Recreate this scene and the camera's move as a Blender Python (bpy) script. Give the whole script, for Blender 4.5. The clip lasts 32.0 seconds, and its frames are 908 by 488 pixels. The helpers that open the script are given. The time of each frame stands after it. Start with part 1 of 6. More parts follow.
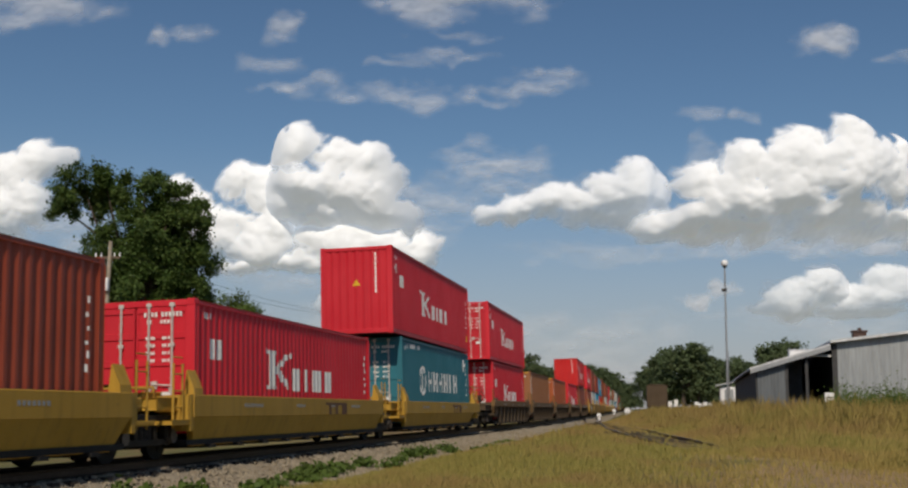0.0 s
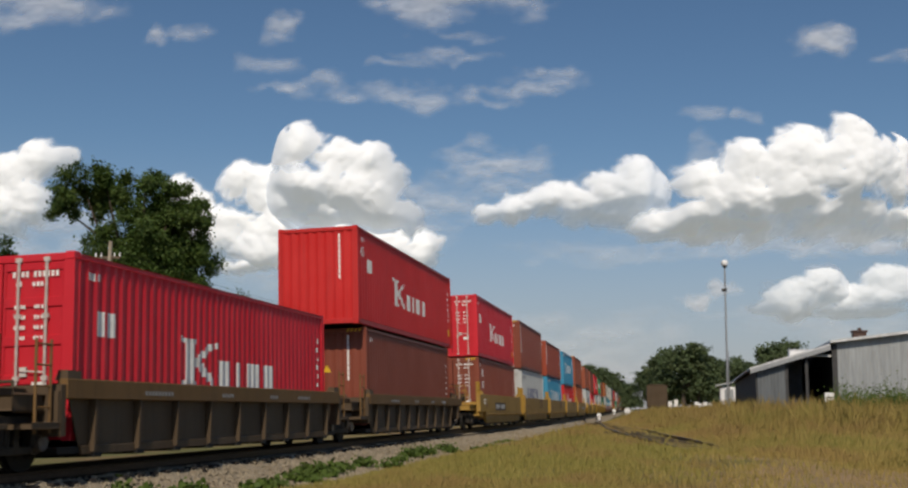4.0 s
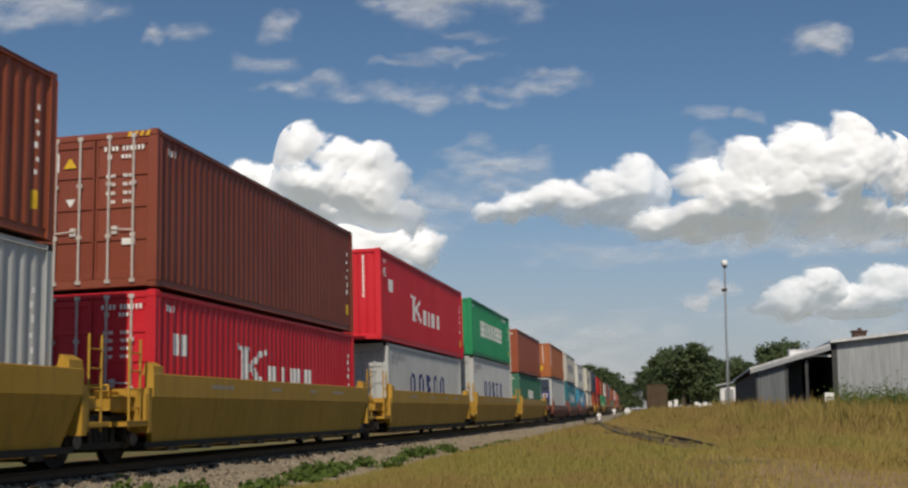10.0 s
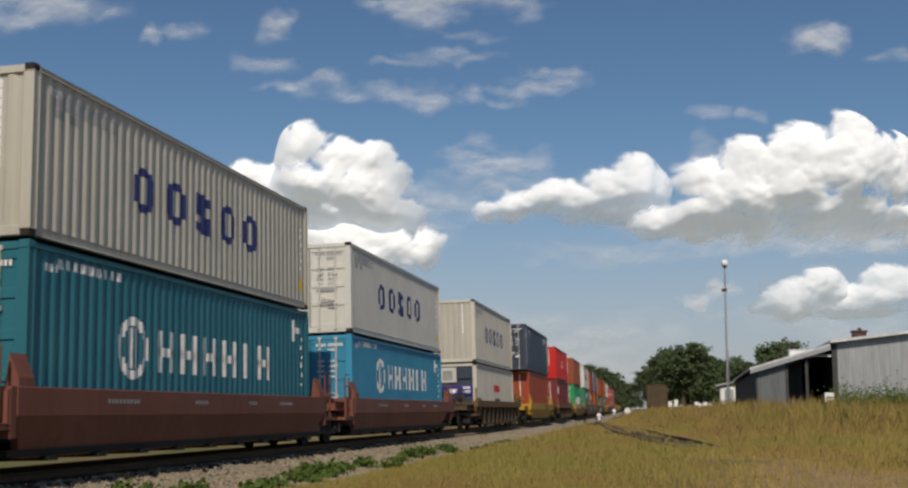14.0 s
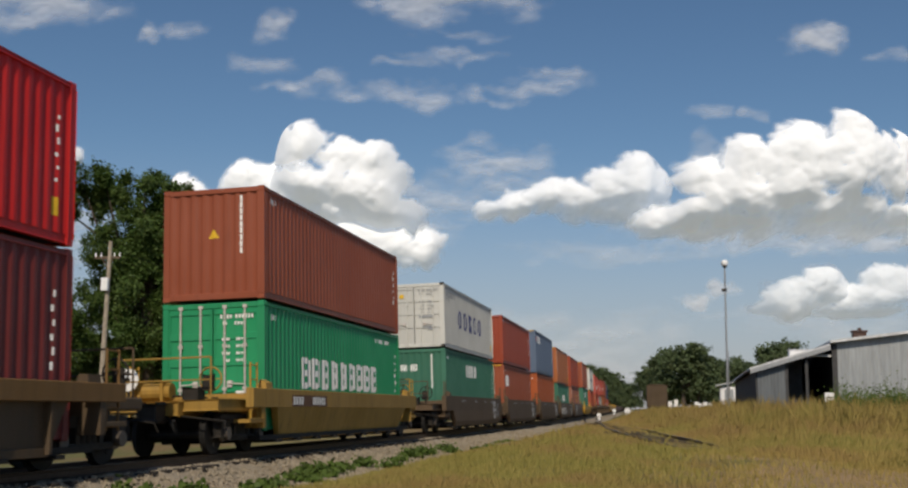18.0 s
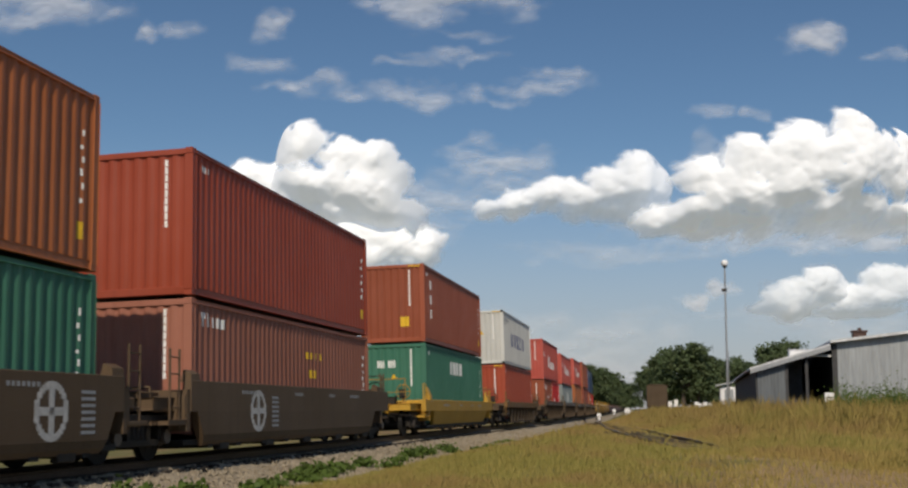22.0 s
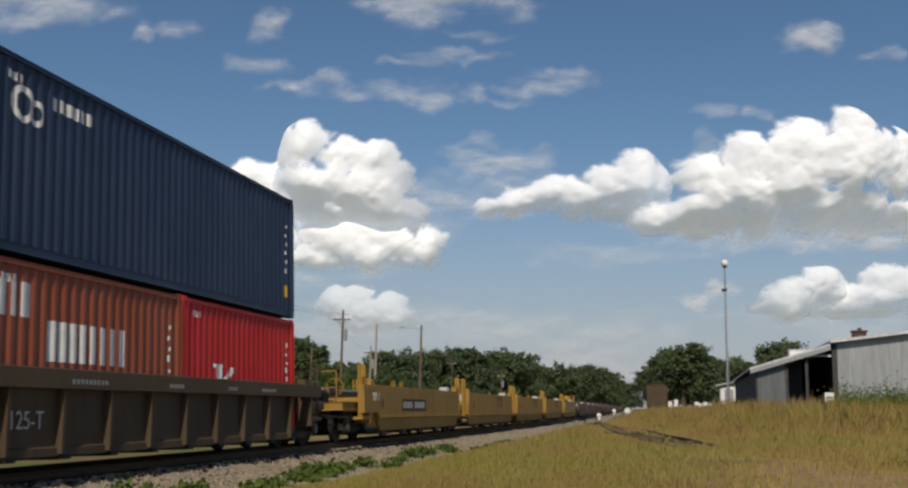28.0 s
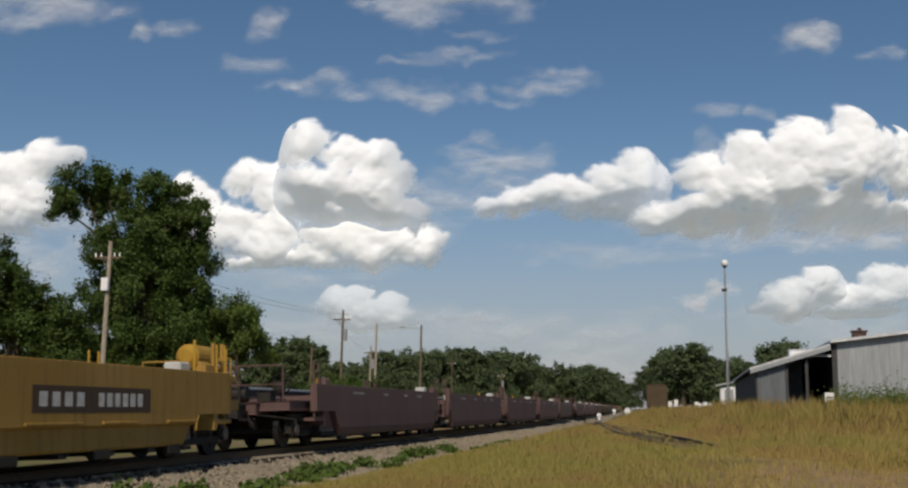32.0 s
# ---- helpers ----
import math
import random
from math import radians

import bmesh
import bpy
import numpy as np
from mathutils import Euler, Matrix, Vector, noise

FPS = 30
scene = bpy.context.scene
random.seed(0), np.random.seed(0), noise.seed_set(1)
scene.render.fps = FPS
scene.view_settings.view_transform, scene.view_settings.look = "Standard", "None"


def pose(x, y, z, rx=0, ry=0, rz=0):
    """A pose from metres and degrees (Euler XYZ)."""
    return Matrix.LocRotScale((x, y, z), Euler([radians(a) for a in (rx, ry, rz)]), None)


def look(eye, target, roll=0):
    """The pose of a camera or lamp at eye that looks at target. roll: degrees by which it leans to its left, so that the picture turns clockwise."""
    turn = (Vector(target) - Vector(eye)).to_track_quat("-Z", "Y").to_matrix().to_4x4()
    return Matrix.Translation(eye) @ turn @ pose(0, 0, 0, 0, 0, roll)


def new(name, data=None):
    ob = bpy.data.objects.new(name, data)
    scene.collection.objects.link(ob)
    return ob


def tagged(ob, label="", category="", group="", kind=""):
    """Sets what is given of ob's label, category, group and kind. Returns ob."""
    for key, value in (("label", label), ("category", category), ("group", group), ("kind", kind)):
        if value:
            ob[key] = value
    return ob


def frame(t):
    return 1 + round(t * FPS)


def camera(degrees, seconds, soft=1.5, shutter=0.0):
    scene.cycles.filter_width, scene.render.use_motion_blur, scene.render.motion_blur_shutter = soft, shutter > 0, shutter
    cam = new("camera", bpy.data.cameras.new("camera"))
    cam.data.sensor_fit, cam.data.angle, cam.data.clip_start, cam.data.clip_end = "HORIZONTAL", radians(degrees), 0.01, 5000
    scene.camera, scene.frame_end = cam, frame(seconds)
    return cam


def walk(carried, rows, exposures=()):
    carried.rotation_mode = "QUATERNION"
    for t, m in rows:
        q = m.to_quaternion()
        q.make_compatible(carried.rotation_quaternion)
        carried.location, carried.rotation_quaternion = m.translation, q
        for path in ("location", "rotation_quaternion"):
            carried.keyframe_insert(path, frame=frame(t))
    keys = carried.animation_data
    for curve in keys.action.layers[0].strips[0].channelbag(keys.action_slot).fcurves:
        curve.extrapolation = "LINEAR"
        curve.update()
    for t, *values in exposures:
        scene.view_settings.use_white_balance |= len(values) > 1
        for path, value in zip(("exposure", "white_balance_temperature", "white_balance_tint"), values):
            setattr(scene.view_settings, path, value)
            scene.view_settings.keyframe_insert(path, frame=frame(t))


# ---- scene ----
EYE = 1.03
SPEED = 21.653
XC = -10.306         # centre line of the main track beside the viewer; rail tops are z = 0
BEND, BEND_FROM, BEND_END = 3.413e-4, -3.89, 140.5    # the line curves gently to the left, then runs straight
CANT, PIVOT = 2.264, 0.216           # and is banked
YAW, PITCH, ROLL = -12.118, 8.387, 0.567
LENS = 44.576

cam = camera(LENS, 32.0, soft=2.4, shutter=0.06)
AHEAD = Vector((math.sin(radians(YAW)) * math.cos(radians(PITCH)), math.cos(radians(YAW)) * math.cos(radians(PITCH)), math.sin(radians(PITCH))))
STAND = look((0, 0, EYE), Vector((0, 0, EYE)) + AHEAD, ROLL)
walk(cam, [(0, STAND), (32, STAND)], exposures=[(t, stops, 6950, 10) for t, stops in ((0, -0.32), (2, -0.16), (3.2, -0.26), (6, -0.20), (16, -0.20), (22, -0.16), (26, -0.17), (29.5, -0.28), (32, -0.30))])

# ---------------------------------------------------------------- light
SUN_WAY = Vector((math.sin(radians(8)) * math.cos(radians(42)), -math.cos(radians(8)) * math.cos(radians(42)), math.sin(radians(42))))
sun_data = bpy.data.lights.new("sun", "SUN")
sun_data.energy, sun_data.angle, sun_data.color = 3.6, radians(0.5), (1.0, 0.91, 0.78)
sun = new("sun", sun_data)
sun.matrix_world = look(SUN_WAY * 60, (0, 0, 0))

world = bpy.data.worlds.new("sky")
scene.world = world
world.use_nodes = True
wt = world.node_tree
wt.nodes.clear()
sky = wt.nodes.new("ShaderNodeTexSky")
sky.sky_type, sky.sun_disc = "NISHITA", False
sky.sun_elevation, sky.sun_rotation = radians(42), radians(172)
sky.altitude = 200.0
sky.air_density, sky.dust_density, sky.ozone_density = 1.0, 0.4, 3.5
bg = wt.nodes.new("ShaderNodeBackground")
bg.inputs["Strength"].default_value = 0.086
wo = wt.nodes.new("ShaderNodeOutputWorld")
vivid = wt.nodes.new("ShaderNodeHueSaturation")
vivid.inputs["Saturation"].default_value = 1.12
wt.links.new(sky.outputs[0], vivid.inputs["Color"])
# summer haze, even all round the horizon
up = wt.nodes.new("ShaderNodeSeparateXYZ")
wt.links.new(wt.nodes.new("ShaderNodeTexCoord").outputs["Generated"], up.inputs[0])
haze = wt.nodes.new("ShaderNodeMapRange")
haze.interpolation_type = "SMOOTHSTEP"
for k, v in ((1, 0.0), (2, 0.24), (3, 0.72), (4, 0.0)):
    haze.inputs[k].default_value = v
wt.links.new(up.outputs[2], haze.inputs[0])
hazed = wt.nodes.new("ShaderNodeMix")
hazed.data_type = "RGBA"
hazed.inputs[7].default_value = (4.3, 4.6, 5.9, 1)
wt.links.new(haze.outputs[0], hazed.inputs[0])
wt.links.new(vivid.outputs[0], hazed.inputs[6])
wt.links.new(hazed.outputs[2], bg.inputs[0])
wt.links.new(bg.outputs[0], wo.inputs[0])


# ---------------------------------------------------------------- materials
def material(name):
    m = bpy.data.materials.new(name)
    m.use_nodes = True
    return m, m.node_tree, m.node_tree.nodes["Principled BSDF"]


def link(nt, a, b):
    nt.links.new(a, b)


def noise_node(nt, coords, scale, detail=4.0, rough=0.55, stretch=(1, 1, 1)):
    mp = nt.nodes.new("ShaderNodeMapping")
    mp.inputs["Scale"].default_value = stretch
    link(nt, coords, mp.inputs["Vector"])
    n = nt.nodes.new("ShaderNodeTexNoise")
    n.inputs["Scale"].default_value = scale
    n.inputs["Detail"].default_value = detail
    n.inputs["Roughness"].default_value = rough
    link(nt, mp.outputs[0], n.inputs["Vector"])
    return n.outputs["Fac"]


def ramp(nt, fac, stops):
    r = nt.nodes.new("ShaderNodeValToRGB")
    e = r.color_ramp.elements
    while len(e) < len(stops):
        e.new(0.5)
    for k, (at, c) in enumerate(stops):
        e[k].position = at
        e[k].color = (*c, 1) if len(c) == 3 else c
    link(nt, fac, r.inputs[0])
    return r.outputs[0]


def mix(nt, fac, a, b, kind="MIX"):
    m = nt.nodes.new("ShaderNodeMix")
    m.data_type, m.blend_type = "RGBA", kind
    for sock, val in ((m.inputs[0], fac), (m.inputs[6], a), (m.inputs[7], b)):
        if isinstance(val, (int, float)):
            sock.default_value = val
        elif isinstance(val, tuple):
            sock.default_value = (*val, 1)
        else:
            link(nt, val, sock)
    return m.outputs[2]


def bump(nt, bsdf, height, strength, distance=0.02):
    b = nt.nodes.new("ShaderNodeBump")
    b.inputs["Strength"].default_value = strength
    b.inputs["Distance"].default_value = distance
    link(nt, height, b.inputs["Height"])
    link(nt, b.outputs[0], bsdf.inputs["Normal"])


def paint(name, rgb, rust=0.25, rough=0.5, grime=0.35, fade=0.12):
    """Painted steel: faded patches, rain streaks, grime and rust specks."""
    m, nt, b = material(name)
    tc = nt.nodes.new("ShaderNodeTexCoord").outputs["Object"]
    rnd = nt.nodes.new("ShaderNodeObjectInfo").outputs["Random"]
    big = noise_node(nt, tc, 0.55, 3)
    faded = tuple(min(1, c * 1.25 + 0.03) for c in rgb)
    col = mix(nt, ramp(nt, big, [(0.35, (0, 0, 0)), (0.75, (1, 1, 1))]), rgb, mix(nt, fade * 4, rgb, faded))
    streak = noise_node(nt, tc, 2.2, 5, 0.6, (3, 3, 0.22))
    dark = tuple(c * 0.45 + 0.012 for c in rgb)
    col = mix(nt, ramp(nt, streak, [(0.5, (0, 0, 0)), (0.78, (grime,) * 3)]), col, dark)
    speck = noise_node(nt, tc, 5.5, 8, 0.72)
    col = mix(nt, ramp(nt, speck, [(0.63, (0, 0, 0)), (0.70, (rust,) * 3)]), col, (0.10, 0.04, 0.02))
    fine = noise_node(nt, tc, 38, 4, 0.6)
    hs = nt.nodes.new("ShaderNodeHueSaturation")
    mr = nt.nodes.new("ShaderNodeMapRange")
    mr.inputs[3].default_value, mr.inputs[4].default_value = 0.90, 1.10
    link(nt, rnd, mr.inputs[0])
    link(nt, mr.outputs[0], hs.inputs["Value"])
    link(nt, col, hs.inputs["Color"])
    link(nt, hs.outputs[0], b.inputs["Base Color"])
    link(nt, ramp(nt, fine, [(0.3, (rough - 0.12,) * 3), (0.7, (rough + 0.15,) * 3)]), b.inputs["Roughness"])
    b.inputs["Specular IOR Level"].default_value = 0.35
    bump(nt, b, big, 0.12, 0.05)
    return m


def plain(name, rgb, rough=0.7, metal=0.0, vary=0.25, scale=9.0):
    m, nt, b = material(name)
    tc = nt.nodes.new("ShaderNodeTexCoord").outputs["Object"]
    n = noise_node(nt, tc, scale, 6, 0.65)
    lo, hi = tuple(c * (1 - vary) for c in rgb), tuple(min(1, c * (1 + vary)) for c in rgb)
    link(nt, ramp(nt, n, [(0.3, lo), (0.7, hi)]), b.inputs["Base Color"])
    b.inputs["Roughness"].default_value, b.inputs["Metallic"].default_value = rough, metal
    bump(nt, b, n, 0.2, 0.01)
    return m


PAINTS = {
    "red": paint("red_paint", (0.56, 0.012, 0.026), 0.1, 0.5, 0.25),
    "brightred": paint("bright_red_paint", (0.50, 0.013, 0.012), 0.08),
    "fadedred": paint("faded_red_paint", (0.40, 0.070, 0.050), 0.35, 0.6, 0.4, 0.2),
    "brown": paint("brown_paint", (0.265, 0.064, 0.027), 0.15),
    "maroon": paint("maroon_paint", (0.210, 0.048, 0.025), 0.15),
    "oxblood": paint("oxblood_paint", (0.150, 0.020, 0.018), 0.15),
    "redbrown": paint("red_brown_paint", (0.285, 0.048, 0.020), 0.18),
    "tan": paint("tan_brown_paint", (0.290, 0.118, 0.048), 0.2, 0.6),
    "orange": paint("orange_paint", (0.345, 0.108, 0.034), 0.25),
    "rust": paint("rust_orange_paint", (0.340, 0.076, 0.018), 0.3),
    "pinkbrown": paint("pinkish_brown_paint", (0.285, 0.108, 0.070), 0.3, 0.62),
    "teal": paint("teal_paint", (0.015, 0.135, 0.180), 0.12),
    "blue": paint("sky_blue_paint", (0.028, 0.230, 0.385), 0.12),
    "slate": paint("slate_blue_paint", (0.095, 0.135, 0.205), 0.15),
    "navy": paint("navy_paint", (0.018, 0.038, 0.085), 0.1),
    "darkblue": paint("dark_grey_blue_paint", (0.030, 0.042, 0.070), 0.1),
    "green": paint("bright_green_paint", (0.008, 0.245, 0.098), 0.12),
    "capgreen": paint("grey_green_paint", (0.034, 0.140, 0.090), 0.25, 0.6),
    "grey": paint("grey_paint", (0.210, 0.245, 0.245), 0.2),
    "white": paint("white_paint", (0.52, 0.52, 0.49), 0.3, 0.5, 0.3),
    "greywhite": paint("grey_white_paint", (0.43, 0.45, 0.45), 0.4, 0.5, 0.4),
    "cream": paint("cream_paint", (0.47, 0.45, 0.39), 0.5, 0.5, 0.45),
    "yellow": paint("yellow_car_paint", (0.41, 0.235, 0.025), 0.4, 0.6, 0.6),
    "tanyellow": paint("weathered_yellow_paint", (0.30, 0.172, 0.028), 0.6, 0.65, 0.8, 0.2),
    "wellbrown": paint("brown_car_paint", (0.076, 0.049, 0.026), 0.5, 0.7, 0.6),
    "wellochre": paint("ochre_brown_car_paint", (0.165, 0.088, 0.026), 0.6, 0.7, 0.7),
    "wellred": paint("red_brown_car_paint", (0.170, 0.056, 0.036), 0.3, 0.65, 0.5),
    "welldark": paint("dark_brown_car_paint", (0.090, 0.056, 0.029), 0.3, 0.7, 0.5),
    "wellplum": paint("plum_brown_car_paint", (0.105, 0.058, 0.052), 0.3, 0.7, 0.5),
}
INK = {
    "white": plain("white_marking", (0.78, 0.78, 0.76), 0.6, 0, 0.12),
    "blue": plain("blue_marking", (0.020, 0.030, 0.150), 0.6, 0, 0.15),
    "yellow": plain("yellow_marking", (0.70, 0.43, 0.02), 0.6, 0, 0.15),
    "black": plain("black_marking", (0.03, 0.03, 0.035), 0.7, 0, 0.2),
    "grey": plain("grey_marking", (0.30, 0.31, 0.32), 0.6, 0, 0.15),
    "pale": plain("faded_white_marking", (0.50, 0.49, 0.47), 0.6, 0, 0.25),
    "red": plain("red_marking", (0.45, 0.02, 0.03), 0.6, 0, 0.15),
    "brown": plain("brown_marking", (0.12, 0.05, 0.02), 0.7, 0, 0.2),
    "umber": plain("umber_marking", (0.055, 0.030, 0.014), 0.7, 0, 0.2),
    "purple": plain("purple_marking", (0.03, 0.025, 0.20), 0.6, 0, 0.15),
}
# Undercarriage iron and steel, rails and ties: darkened to stand for shade under cars.
IRON = plain("black_iron", (0.010, 0.009, 0.008), 0.75, 0.2, 0.4)
GREASY_SHADED = plain("greasy_steel", (0.020, 0.016, 0.012), 0.7, 0.2, 0.4)
BRIGHT = plain("dusty_bearing_steel", (0.12, 0.10, 0.085), 0.5, 0.4, 0.3)
RAILTOP = plain("worn_rail_steel", (0.070, 0.048, 0.036), 0.45, 0.7, 0.3)
WOOD = plain("weathered_pole_wood", (0.13, 0.095, 0.065), 0.9, 0, 0.35, 5)
TIEWOOD = plain("creosoted_tie_wood", (0.035, 0.027, 0.021), 0.95, 0, 0.4, 4)
BARK = plain("bark", (0.085, 0.065, 0.048), 0.95, 0, 0.45, 6)
LOCKBAR = plain("pale_galvanised_bar", (0.52, 0.47, 0.44), 0.6, 0, 0.2)
WOODPALE = plain("sun_bleached_pole_wood", (0.33, 0.28, 0.22), 0.9, 0, 0.3, 5)
GALV = plain("galvanised_steel", (0.36, 0.37, 0.38), 0.5, 0.6, 0.2)
GLASSY = plain("white_lamp_housing", (0.8, 0.8, 0.8), 0.35, 0, 0.05)


def foliage(name, a, b2):
    m, nt, b = material(name)
    geo = nt.nodes.new("ShaderNodeNewGeometry")
    tc = nt.nodes.new("ShaderNodeTexCoord").outputs["Object"]
    n = noise_node(nt, tc, 0.35, 3)
    c = mix(nt, geo.outputs["Random Per Island"], a, b2)
    c = mix(nt, ramp(nt, n, [(0.35, (0, 0, 0)), (0.7, (0.6, 0.6, 0.6))]), c, tuple(x * 1.5 for x in a))
    link(nt, c, b.inputs["Base Color"])
    b.inputs["Roughness"].default_value = 0.6
    b.inputs["Specular IOR Level"].default_value = 0.25
    t = nt.nodes.new("ShaderNodeBsdfTranslucent")
    link(nt, c, t.inputs["Color"])
    s = nt.nodes.new("ShaderNodeMixShader")
    s.inputs[0].default_value = 0.25
    link(nt, b.outputs[0], s.inputs[1])
    link(nt, t.outputs[0], s.inputs[2])
    link(nt, s.outputs[0], nt.nodes["Material Output"].inputs["Surface"])
    return m


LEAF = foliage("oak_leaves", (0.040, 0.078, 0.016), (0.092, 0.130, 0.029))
# Distance haze is put into this leaf colour: paler and greyer than the oak.
LEAF_HAZED = foliage("far_leaves", (0.068, 0.100, 0.042), (0.110, 0.138, 0.064))
LEAF_LIGHT = foliage("light_leaves", (0.062, 0.105, 0.020), (0.105, 0.145, 0.032))


def span(nt, val, a, b):
    mr = nt.nodes.new("ShaderNodeMapRange")
    mr.interpolation_type = "SMOOTHSTEP"
    mr.inputs[1].default_value, mr.inputs[2].default_value = a, b
    link(nt, val, mr.inputs[0])
    return mr.outputs[0]


def calc(nt, op, a, b):
    n = nt.nodes.new("ShaderNodeMath")
    n.operation = op
    for sock, v in ((n.inputs[0], a), (n.inputs[1], b)):
        if isinstance(v, (int, float)):
            sock.default_value = v
        else:
            link(nt, v, sock)
    return n.outputs[0]


def field_cover(nt):
    """How dry the growth is, and how bare the soil: worn earth by the yard, lush near the line, hay beyond."""
    tc = nt.nodes.new("ShaderNodeTexCoord").outputs["Object"]
    sep = nt.nodes.new("ShaderNodeSeparateXYZ")
    link(nt, tc, sep.inputs[0])
    patch = noise_node(nt, tc, 0.16, 5, 0.62)
    shift = calc(nt, "MULTIPLY", calc(nt, "SUBTRACT", patch, 0.5), 14.0)
    x, y = calc(nt, "ADD", sep.outputs[0], shift), calc(nt, "ADD", sep.outputs[1], shift)
    hay = calc(nt, "MULTIPLY", span(nt, y, 33.0, 46.0), span(nt, sep.outputs[1], 190.0, 120.0))
    yard = calc(nt, "MULTIPLY", span(nt, x, -0.8, 2.5), span(nt, y, 40.0, 27.0))
    dry = calc(nt, "MAXIMUM", calc(nt, "MULTIPLY", hay, 0.85), calc(nt, "MULTIPLY", yard, 0.9))
    dry = calc(nt, "ADD", dry, calc(nt, "MULTIPLY", calc(nt, "SUBTRACT", patch, 0.5), 1.5))
    return tc, dry, yard


def rusty(nt, tc, c):
    """Reddish dead growth in drifts of a few metres, with green ones between them."""
    drift = noise_node(nt, tc, 0.33, 4, 0.6, (1.0, 0.55, 1.0))
    c = mix(nt, ramp(nt, drift, [(0.48, (0, 0, 0)), (0.60, (0.85,) * 3)]), c, (0.245, 0.150, 0.064))
    return mix(nt, ramp(nt, drift, [(0.34, (0.6,) * 3), (0.46, (0, 0, 0))]), c, (0.150, 0.158, 0.036))


def grass_material():
    m, nt, b = material("grass_blades")
    geo = nt.nodes.new("ShaderNodeNewGeometry")
    tc, dry, yard = field_cover(nt)
    rnd = geo.outputs["Random Per Island"]
    green = mix(nt, rnd, (0.160, 0.145, 0.033), (0.310, 0.256, 0.076))
    hay = mix(nt, rnd, (0.190, 0.145, 0.040), (0.365, 0.275, 0.088))
    c = mix(nt, ramp(nt, calc(nt, "ADD", dry, calc(nt, "MULTIPLY", calc(nt, "SUBTRACT", rnd, 0.5), 0.5)), [(0.25, (0, 0, 0)), (0.75, (1, 1, 1))]), green, hay)
    c = mix(nt, 0.7, c, rusty(nt, tc, c))
    link(nt, c, b.inputs["Base Color"])
    b.inputs["Roughness"].default_value = 0.7
    b.inputs["Specular IOR Level"].default_value = 0.2
    return m


def ground_material():
    m, nt, b = material("field_soil_and_thatch")
    tc, dry, yard = field_cover(nt)
    mid = noise_node(nt, tc, 0.9, 6, 0.65)
    fine = noise_node(nt, tc, 14, 6, 0.7)
    c = ramp(nt, dry, [(0.10, (0.165, 0.165, 0.042)), (0.45, (0.225, 0.196, 0.064)), (0.85, (0.275, 0.225, 0.085))])
    c = rusty(nt, tc, c)
    c = mix(nt, ramp(nt, calc(nt, "MULTIPLY", yard, calc(nt, "ADD", mid, 0.25)), [(0.12, (0, 0, 0)), (0.42, (0.95,) * 3)]), c, (0.44, 0.290, 0.150))
    c = mix(nt, ramp(nt, mid, [(0.45, (0, 0, 0)), (0.72, (0.5,) * 3)]), c, (0.18, 0.135, 0.060))
    c = mix(nt, ramp(nt, fine, [(0.35, (0.5,) * 3), (0.6, (0, 0, 0))]), c, (0.06, 0.052, 0.022))
    link(nt, c, b.inputs["Base Color"])
    b.inputs["Roughness"].default_value = 0.95
    bump(nt, b, fine, 0.8, 0.06)
    return m


def ballast_material():
    m, nt, b = material("crushed_stone")
    tc = nt.nodes.new("ShaderNodeTexCoord").outputs["Object"]
    v = nt.nodes.new("ShaderNodeTexVoronoi")
    v.inputs["Scale"].default_value = 16
    link(nt, tc, v.inputs["Vector"])
    big = noise_node(nt, tc, 0.6, 5)
    c = ramp(nt, v.outputs["Distance"], [(0.0, (0.40, 0.345, 0.255)), (0.8, (0.24, 0.20, 0.145))])
    c = mix(nt, ramp(nt, big, [(0.4, (0, 0, 0)), (0.75, (0.5,) * 3)]), c, (0.24, 0.19, 0.13))
    link(nt, c, b.inputs["Base Color"])
    b.inputs["Roughness"].default_value = 0.95
    bump(nt, b, v.outputs["Distance"], 0.7, 0.04)
    return m


GRASS, SOIL, STONE = grass_material(), ground_material(), ballast_material()


# ---------------------------------------------------------------- mesh helpers
def link_mesh(name, mesh, parent=None, label=""):
    ob = new(name, mesh)
    if parent is not None:
        ob.parent = parent
    if label:
        ob["label"] = label
    return ob


def part(name, bm, mat, parent=None, label="", smooth=False):
    mesh = bm if isinstance(bm, bpy.types.Mesh) else to_mesh(name, bm, mat, smooth)
    return link_mesh(name, mesh, parent, label)


def to_mesh(name, bm, mat, smooth=False):
    mesh = bpy.data.meshes.new(name)
    bm.to_mesh(mesh)
    bm.free()
    mesh.materials.append(mat)
    if smooth:
        for poly in mesh.polygons:
            poly.use_smooth = True
    return mesh


def from_lists(name, verts, faces, mat):
    mesh = bpy.data.meshes.new(name)
    mesh.from_pydata([tuple(v) for v in verts], [], faces)
    mesh.update()
    mesh.materials.append(mat)
    return mesh


